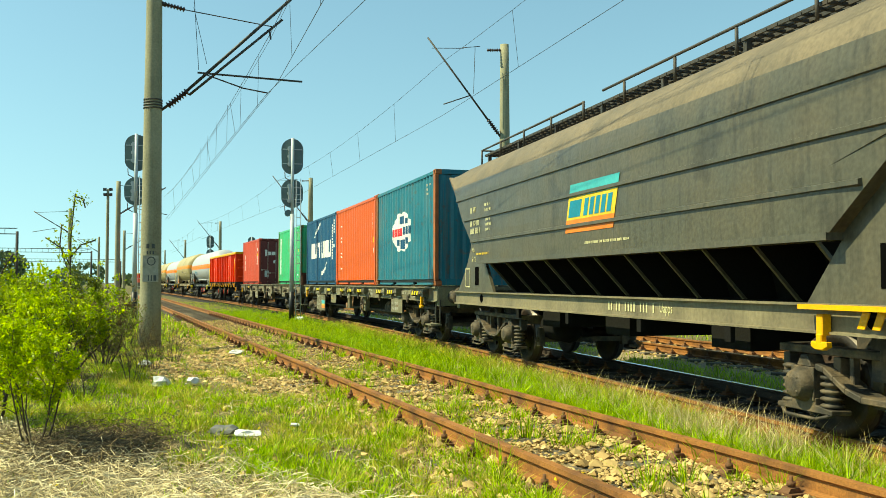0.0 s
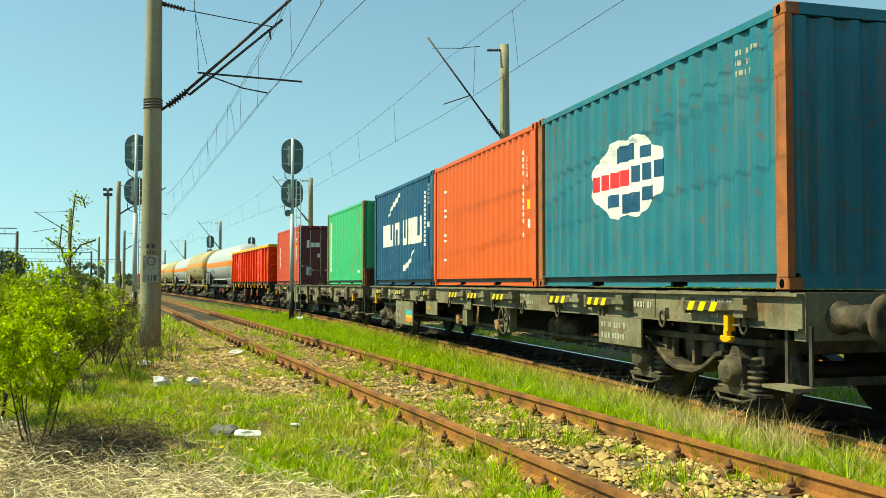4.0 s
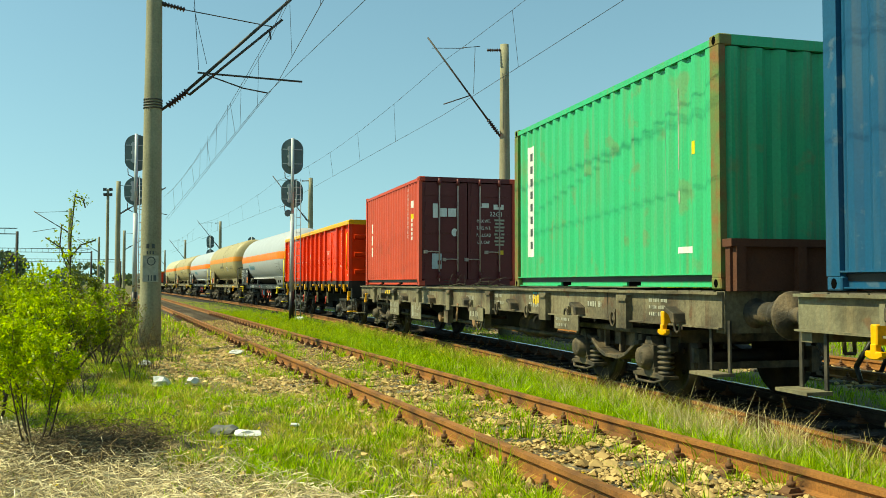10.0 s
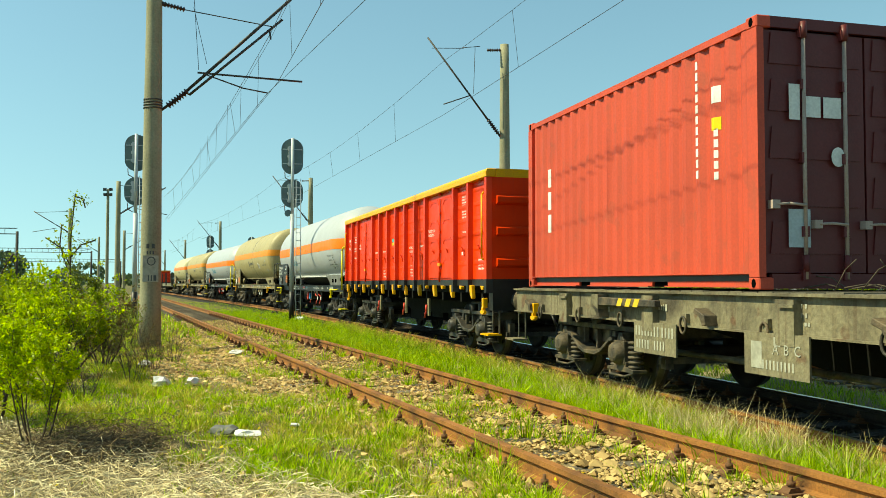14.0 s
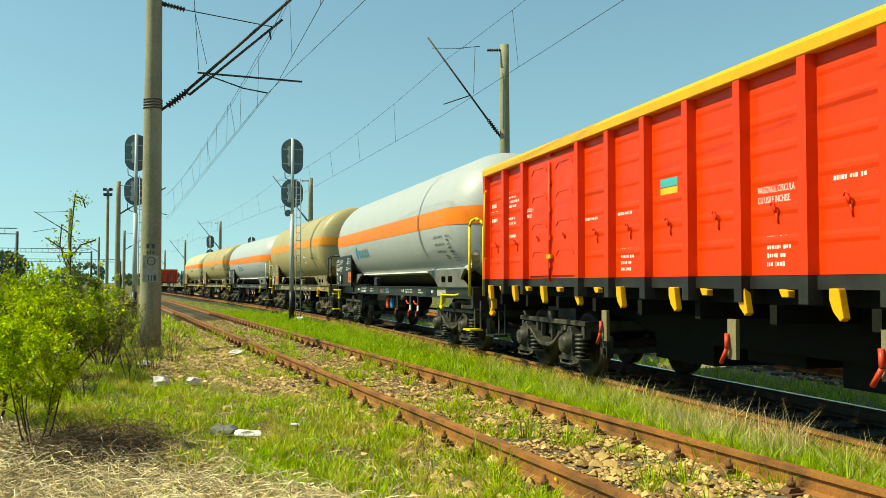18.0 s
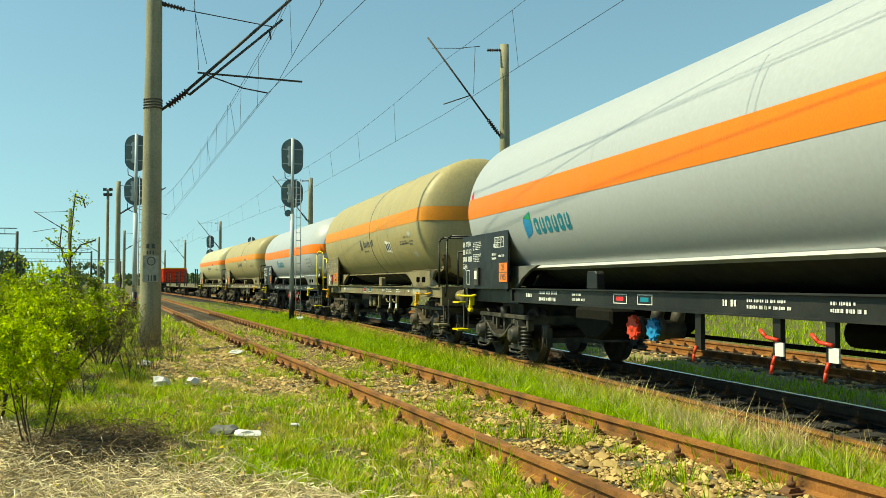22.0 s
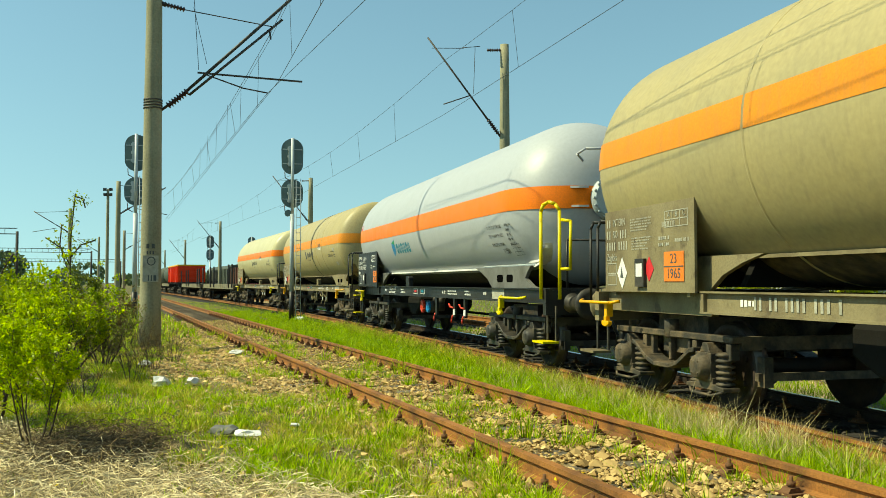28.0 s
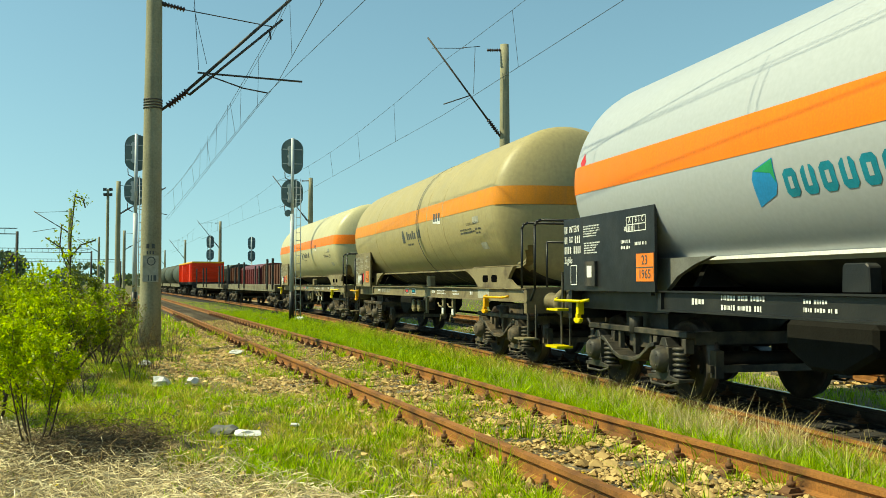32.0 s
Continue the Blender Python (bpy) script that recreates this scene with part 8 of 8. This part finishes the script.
blades("wild_flowers", "small yellow dandelion flowers", [(x, y, z + 0.14 * s, 1.0) for x, y, z, s in fl], 0.035, 0.014, M["flower"], 1.5, 9, 0.5, "flowers")


def stones(name, label, spots, size, seed, material=None):
    """Broken ballast stones: squashed, jittered lumps in one mesh."""
    material = material or M["stone"]
    r = np.random.RandomState(seed)
    base = np.array([(1, 0, 0), (-1, 0, 0), (0, 1, 0), (0, -1, 0), (0, 0, 1), (0, 0, -1), (0.6, 0.6, 0.5), (-0.6, -0.6, 0.5)])
    tri = np.array([(0, 6, 4), (6, 2, 4), (2, 1, 4), (1, 7, 4), (7, 3, 4), (3, 0, 4), (0, 2, 6), (1, 3, 7), (2, 0, 5), (1, 2, 5), (3, 1, 5), (0, 3, 5)])
    S = np.array(spots)
    n = len(S)
    V = base[None] * r.uniform(0.6, 1.25, (n, 8, 1)) * (size * S[:, 3] * r.uniform(0.45, 1.4, n))[:, None, None]
    V[:, :, 2] *= 0.7
    a = r.uniform(0, 2 * pi, n)
    c, s = np.cos(a)[:, None], np.sin(a)[:, None]
    x, y = V[:, :, 0] * c - V[:, :, 1] * s, V[:, :, 0] * s + V[:, :, 1] * c
    P = np.stack((x + S[:, None, 0], y + S[:, None, 1], V[:, :, 2] + S[:, None, 2]), -1)
    me = bpy.data.meshes.new(name)
    me.vertices.add(n * 8)
    me.vertices.foreach_set("co", P.reshape(-1))
    me.loops.add(n * 36)
    me.loops.foreach_set("vertex_index", (np.arange(n)[:, None, None] * 8 + tri[None]).reshape(-1))
    me.polygons.add(n * 12)
    me.polygons.foreach_set("loop_start", np.arange(n * 12) * 3)
    me.update(calc_edges=True)
    me.shade_flat()
    me.materials.append(material)
    return tagged(new(name, me), label, "gravel", kind="stuff")


r5 = random.Random(12)


def bed_spots(n, line, half, z, y0, y1, clear_ties=False):
    out = []
    for _ in range(n):
        y = y0 * (y1 / y0) ** r5.random()
        if clear_ties and abs((y - 2.6 + 0.31) % 0.62 - 0.31) < 0.14 and r5.random() < 0.7:
            continue
        off = r5.uniform(-half, half)
        x, yy = line(y, off)
        drop = max(0.0, abs(off) - 1.2) * 0.25
        out.append((x, yy, z - drop + r5.uniform(0, 0.03), 1.0))
    return out


stones("gravel", "loose pale ballast stones in the siding", bed_spots(42000, on_siding, 1.55, SIDING_Z - 0.175, 4.2, 34, True), 0.0225, 1)
stones("gravel", "larger ballast stones in the siding", bed_spots(900, on_siding, 1.5, SIDING_Z - 0.17, 4.6, 20), 0.05, 6)
stones("gravel", "ballast stones of the main track, coloured dark for the train's shade", bed_spots(5000, main_line, 2.2, -0.20, 5.5, 50), 0.04, 2, M["stone_dark"])
stones("gravel", "pale ballast stones of the back track", bed_spots(9000, far_line, 2.9, -0.20, 8.0, 50), 0.04, 3)
stones("gravel", "scattered stones in the earth beside the siding", scatter(13000, lambda y: 0.6 - 0.113 * y, lambda y: 2.5 - 0.113 * y, 5.5, 40.0, lambda x, y: (min(1, max(0.05, (y - 10) / 5)) * (0.9 if patch(x, y, 0.8, 6) > -0.3 else 0.3), 1.0), 13), 0.038, 4)


def leaves_mesh(name, spots, size, material, seed):
    """Small folded leaves at the given places."""
    r = np.random.RandomState(seed)
    S = np.array(spots)
    n = len(S)
    u = r.normal(size=(n, 3))
    u /= np.linalg.norm(u, axis=1)[:, None]
    v = r.normal(size=(n, 3))
    v -= (v * u).sum(1)[:, None] * u
    v /= np.linalg.norm(v, axis=1)[:, None]
    k = size * r.uniform(0.6, 1.3, n)[:, None]
    P = np.stack((S - u * k, S + v * k * 0.5, S + u * k, S - v * k * 0.5), 1)
    me = bpy.data.meshes.new(name)
    me.vertices.add(n * 4)
    me.vertices.foreach_set("co", P.reshape(-1))
    me.loops.add(n * 4)
    me.loops.foreach_set("vertex_index", np.arange(n * 4))
    me.polygons.add(n)
    me.polygons.foreach_set("loop_start", np.arange(n) * 4)
    me.update(calc_edges=True)
    me.materials.append(material)
    return me


def shrub(name, label, x, y, height, spread, stems, leaf_n, leaf_size, leaf_mat, seed, upright=1.0, category="shrub", trunk_r=0.018, bare=0.18):
    """Branching stems from one foot with leaves along the twigs."""
    rnd = random.Random(seed)
    t = thing(name, label, category, at=pose(x, y, lift(x, y)))
    bm = bmesh.new()
    twigs = []

    def grow(p, d, length, r, depth):
        q = p
        dirn = d.copy()
        n = 4 if depth < 2 else 2
        for k in range(n):
            dirn = (dirn + Vector((rnd.uniform(-0.22, 0.22), rnd.uniform(-0.22, 0.22), rnd.uniform(-0.05, 0.16) * upright))).normalized()
            e = q + dirn * (length / n)
            r2 = r * 0.82
            rod(bm, q, e, r, r2, 5 if depth < 2 else 3, caps=False)
            if depth < 3 and (k > 0 or depth > 0):
                for _ in range(rnd.choice((1, 2))):
                    side = Vector((rnd.uniform(-1, 1), rnd.uniform(-1, 1), rnd.uniform(0.0, 0.9) * upright)).normalized()
                    grow(e, (dirn * 0.5 + side * 0.8).normalized(), length * rnd.uniform(0.38, 0.62), r2 * 0.6, depth + 1)
            if depth >= 1:
                twigs.append((q, e))
            q, r = e, r2
    for k in range(stems):
        a = k * 2 * pi / stems + rnd.uniform(-0.5, 0.5)
        d = Vector((cos(a) * spread, sin(a) * spread, 1.0)).normalized()
        grow(Vector((0.05 * cos(a), 0.05 * sin(a), -0.05)), d, height * rnd.uniform(0.55, 0.95), trunk_r * rnd.uniform(0.8, 1.2), 0)
    part("branchwork", bm, M["bark"], t)
    spots = []
    while len(spots) < leaf_n:      # leaves sit in little rosettes along the twigs
        a, b = rnd.choice(twigs)
        p = a.lerp(b, rnd.random())
        if p.z > height * bare:
            for _ in range(rnd.randint(3, 8)):
                spots.append(tuple(p + Vector((rnd.gauss(0, 1), rnd.gauss(0, 1), rnd.gauss(0, 1))) * leaf_size * 0.85))
    hang("foliage", leaves_mesh("foliage", spots, leaf_size, leaf_mat, seed), t, label="dense small spring leaves")
    return t


shrub("shrub", "young bright green shrub on dry straw", -1.47, 8.2, 1.28, 0.42, 7, 10500, 0.0185, M["leaf"], 11, bare=0.08, trunk_r=0.009)
shrub("shrub", "young bright green shrub on dry straw", -2.1, 9.6, 1.01, 0.45, 8, 8500, 0.0205, M["leaf_mid"], 12, bare=0.15)
shrub("shrub", "dense green shrub beside the near pole", -2.55, 12.0, 1.05, 0.5, 8, 13000, 0.0215, M["leaf_mid"], 13, bare=0.05)
shrub("shrub", "dense green shrub beside the near pole", -2.05, 13.6, 1.05, 0.5, 8, 13000, 0.0215, M["leaf_mid"], 14, bare=0.05)
shrub("shrub", "tangled shrub with dry brown twigs", -1.72, 15.2, 0.83, 0.6, 10, 4680, 0.0192, M["leaf_dark"], 15, bare=0.05)
shrub("shrub", "tangled shrub with dry brown twigs", -2.0, 17.6, 0.97, 0.5, 10, 5400, 0.0222, M["leaf_dry"], 16, bare=0.05)
shrub("shrub", "green shrub behind the near pole", -3.3, 17.0, 1.08, 0.5, 8, 12600, 0.0252, M["leaf_mid"], 17, bare=0.05)
shrub("shrub", "green shrub at the yard's edge", -4.6, 22.0, 1.12, 0.6, 8, 9900, 0.0311, M["leaf_mid"], 18, bare=0.05)
shrub("shrub", "green shrub at the yard's edge", -3.6, 26.0, 1.15, 0.6, 8, 9900, 0.0311, M["leaf_dark"], 19, bare=0.05)


def shoot(x, y, z0, parts, size, seed, label):
    """A slender leafy shoot: stems as lines of points, leaves crowded along them."""
    rnd = random.Random(seed)
    t = thing("tree_shoot", label, "young tree", at=pose(x, y, 0))
    bm = bmesh.new()
    spots = []
    for pts, dens in parts:
        bent(bm, pts, 0.010, 5)
        for a, b in zip(pts, pts[1:]):
            a, b = Vector(a), Vector(b)
            for _ in range(int(0.6 * dens * (b - a).length)):
                p = a.lerp(b, rnd.random())
                spots.append((p.x + rnd.gauss(0, 0.05), p.y + rnd.gauss(0, 0.05), p.z + rnd.gauss(0, 0.04)))
    part("stem", bm, M["bark"], t)
    hang("foliage", leaves_mesh("foliage", spots, size, M["leaf_mid"], seed), t, label="crowded young leaves")


shoot(-2.08, 14.0, 0.1, [([(0, 0, 0), (0.02, 0, 1.3), (0.0, 0, 1.9)], 60), ([(0.0, 0, 1.9), (0.03, 0, 2.3), (0.06, 0, 2.66)], 330), ([(0.06, 0, 2.62), (0.17, 0, 2.58), (0.2, 0, 2.45)], 300), ([(0, 0, 1.7), (0.15, 0, 1.9), (0.35, 0, 1.97)], 260), ([(0, 0, 1.6), (-0.12, 0, 1.85), (-0.34, 0, 2.0)], 200), ([(-0.02, 0, 1.5), (-0.14, 0.0, 1.9), (-0.12, 0, 2.2)], 120)], 0.024, 20, "slender leafy shoot rising above the shrubs")
shoot(-2.62, 11.4, 0.1, [([(0, 0, 0), (0.03, 0, 1.2), (0.0, 0, 1.72)], 110), ([(0.03, 0, 1.1), (0.2, 0, 1.5), (0.3, 0, 1.68)], 160)], 0.024, 21, "slender leafy shoot rising above the shrubs")
shoot(-2.35, 9.0, 0.1, [([(0, 0, 0), (0.02, 0, 1.0), (0.05, 0, 1.62)], 120), ([(0.02, 0, 0.9), (0.18, 0, 1.3), (0.22, 0, 1.5)], 140)], 0.022, 22, "slender leafy shoot rising above the shrubs")
for k, (x, y) in enumerate(((-1.5, 11.2), (-1.1, 13.0), (-0.95, 15.0), (-0.7, 16.5), (-1.25, 17.0), (-1.7, 19.0))):
    shrub("weed", "dry weed stalks in the grass", x, y, 0.65, 0.4, 9, 260, 0.014, M["leaf_dry"], 30 + k, category="weeds", trunk_r=0.006, bare=0.1)


def tree(x, y, h, spread, leaf_n, size, leaf_mat, seed, label):
    rnd = random.Random(seed)
    t = thing("tree", label, "tree", "trees", at=pose(x, y, -0.15))
    bm = bmesh.new()
    tips = []

    def limb(p, d, length, r, depth):
        q = p
        for k in range(4):
            d = (d + Vector((rnd.uniform(-0.18, 0.18), rnd.uniform(-0.18, 0.18), rnd.uniform(-0.02, 0.14)))).normalized()
            e = q + d * length / 4
            rod(bm, q, e, r, r * 0.82, 7 if depth < 2 else 3, caps=False)
            if depth < 3 and (k >= 1 or depth > 0):
                for _ in range(2 if depth < 2 else 1):
                    s = Vector((rnd.uniform(-1, 1), rnd.uniform(-1, 1), rnd.uniform(-0.1, 0.8))).normalized()
                    limb(e, (d * 0.45 + s * spread).normalized(), length * rnd.uniform(0.42, 0.62), r * 0.5, depth + 1)
            if depth >= 1:
                tips.append((q, e))
            q, r = e, r * 0.82
    for k in range(5):
        a = k * 1.26 + 0.4
        limb(Vector((0, 0, 0)), Vector((0.42 * cos(a), 0.42 * sin(a), 1)).normalized(), h * rnd.uniform(0.62, 0.8), h * 0.012, 0)
    for k in range(6):      # low spreading stems that close the foot of the crown
        a = k * 1.05 + 0.1
        limb(Vector((0, 0, 0)), Vector((1.1 * cos(a), 1.1 * sin(a), 0.8)).normalized(), h * rnd.uniform(0.35, 0.5), h * 0.008, 1)
    part("trunk", bm, M["bark"], t)
    spots = []
    for _ in range(leaf_n):
        a, b = rnd.choice(tips)
        p = a.lerp(b, rnd.random())
        spots.append((p.x + rnd.gauss(0, size * 2.2), p.y + rnd.gauss(0, size * 2.2), p.z + rnd.gauss(0, size * 2.2)))
    hang("crown", leaves_mesh("crown", spots, size, leaf_mat, seed), t, label="loose crown of fresh leaves")
    return t


tree(28.6, 36.0, 4.9, 0.8, 26000, 0.075, M["tree_leaf"], 41, "bushy tree in fresh green leaf behind the tracks")
tree(23.6, 36.5, 4.0, 0.8, 20000, 0.07, M["tree_leaf"], 42, "bushy tree in fresh green leaf behind the tracks")
tree(21.6, 37.5, 2.7, 0.8, 9000, 0.07, M["tree_leaf"], 44, "low bushy tree in fresh green leaf behind the tracks")
tree(26.0, 37.5, 4.2, 0.8, 14000, 0.07, M["tree_leaf"], 45, "bushy tree in fresh green leaf behind the tracks")
tree(31.0, 37.5, 4.4, 0.9, 16000, 0.075, M["tree_leaf"], 43, "bushy tree in fresh green leaf behind the tracks")

# far woods along the left horizon
def woods(name, label, places, material, seed, size):
    r = np.random.RandomState(seed)
    out = []
    for x, y, w, h, n in places:
        p = r.normal(size=(n, 3))
        p /= np.linalg.norm(p, axis=1)[:, None]
        p *= r.uniform(0.55, 1.0, (n, 1)) ** 0.5
        q = np.stack((x + p[:, 0] * w, y + p[:, 1] * w, np.maximum(0.3, h * 0.52 + p[:, 2] * h * 0.5)), 1)
        out.append(q)
    return tagged(new(name, leaves_mesh(name, np.concatenate(out), size, material, seed)), label, "woods", kind="stuff")


rw = random.Random(77)
woods("woods", "dark wood along the left horizon", [(-72 + rw.uniform(-16, 14), 250 + rw.uniform(-20, 40), rw.uniform(5, 8), rw.uniform(7, 11), 700) for _ in range(16)], M["far_leaf"], 5, 0.9)
woods("woods", "low hazy bushes on the horizon", [(-70 + 9 * k + rw.uniform(-3, 3), 420 + rw.uniform(-30, 60), rw.uniform(6, 10), rw.uniform(5, 10), 300) for k in range(34)], M["far_leaf"], 6, 1.2)
woods("woods", "bushes far behind the tracks", [(30 + 11 * k + rw.uniform(-3, 3), 160 + rw.uniform(-10, 30), rw.uniform(4, 7), rw.uniform(3, 6), 260) for k in range(16)], M["far_leaf"], 7, 0.8)


def building():
    t = thing("industrial_building", "low white industrial building behind the trees", "building", at=pose(53.0, 60.0, -0.2))
    bm = bmesh.new()
    box(bm, -3.0, 26.0, 0, 12, 0, 5.6)
    part("wall", bm, M["plaster"], t)
    bm = bmesh.new()
    prism(bm, [(-0.5, 5.6), (12.5, 5.6), (6, 7.2)], "x", -3.5, 26.5)
    part("roof", bm, M["roof_grey"], t)
    for k in range(6):
        bm = bmesh.new()
        box(bm, -1.4 + k * 4, 0.6 + k * 4, -0.03, 0.02, 2.2, 3.9)
        wd = part("window", bm, M["pane"], t)
        bm = bmesh.new()
        for x in (-1.4, -0.4, 0.6):
            box(bm, x + k * 4 - 0.05, x + k * 4 + 0.05, -0.06, -0.03, 2.2, 3.9)
        part("frame", bm, M["plaster"], wd)


building()

# ---- litter ----
def crumple(name, label, x, y, size, material, seed, flat=0.4):
    rnd = random.Random(seed)
    bm = bmesh.new()
    bmesh.ops.create_icosphere(bm, subdivisions=2, radius=size)
    for v in bm.verts:
        k = 1 + rnd.uniform(-0.35, 0.35)
        v.co = Vector((v.co.x * k, v.co.y * k * 0.8, max(-size * 0.1, v.co.z * k * flat)))
    solo(name, bm, material, label, "litter", "litter", at=pose(x, y, lift(x, y) + 0.05, 0, 0, seed * 40))


crumple("plastic_bag", "crumpled white plastic bag in the grass", -0.71, 12.55, 0.13, M["plastic"], 1, 0.8)
crumple("plastic_bag", "torn pale plastic sheet in the grass", -0.29, 12.78, 0.12, M["plastic"], 2, 0.6)
crumple("paper_scrap", "flat white paper scrap in the grass", 0.31, 8.42, 0.13, M["plastic"], 3, 0.3)
crumple("paper_scrap", "grey cardboard scrap in the grass", 0.10, 8.62, 0.13, M["saddle"], 4, 0.5)
crumple("plastic_bag", "white rubbish beside the main track", 3.35, 36.5, 0.2, M["plastic"], 5, 0.5)
crumple("stone_slab", "pale flat stone beside the siding", 0.43, 17.72, 0.16, M["plaster"], 6, 0.3)
crumple("paper_scrap", "dirty white paper among dry weeds", -1.1, 15.44, 0.14, M["plastic"], 7, 0.5)
crumple("paper_scrap", "small white scrap in the grass", 0.78, 9.0, 0.05, M["plastic"], 8, 0.5)


# ---- movement ----
def place_at(u, pivots):
    a = on_line(u - pivots / 2)
    b = on_line(u + pivots / 2)
    return (a[0] + b[0]) / 2, (a[1] + b[1]) / 2, math.degrees(atan2(a[0] - b[0], b[1] - a[1]))


def motions():
    times = [0.5 * k for k in range(65)]
    for ob, u, pivots in TRAIN:
        z = ob.location.z
        rows = []
        for t in times:
            x, y, a = place_at(u - travelled(t), pivots)
            rows.append((t, pose(x, y, z, 0, 0, a)))
        walk(ob, rows)
    turns = [k / 6 for k in range(193)]
    for ws, ay in WHEELS:
        walk(ws, [(t, pose(0, ay, 0.46, math.degrees(travelled(t) / 0.46), 0, 0)) for t in turns])


motions()
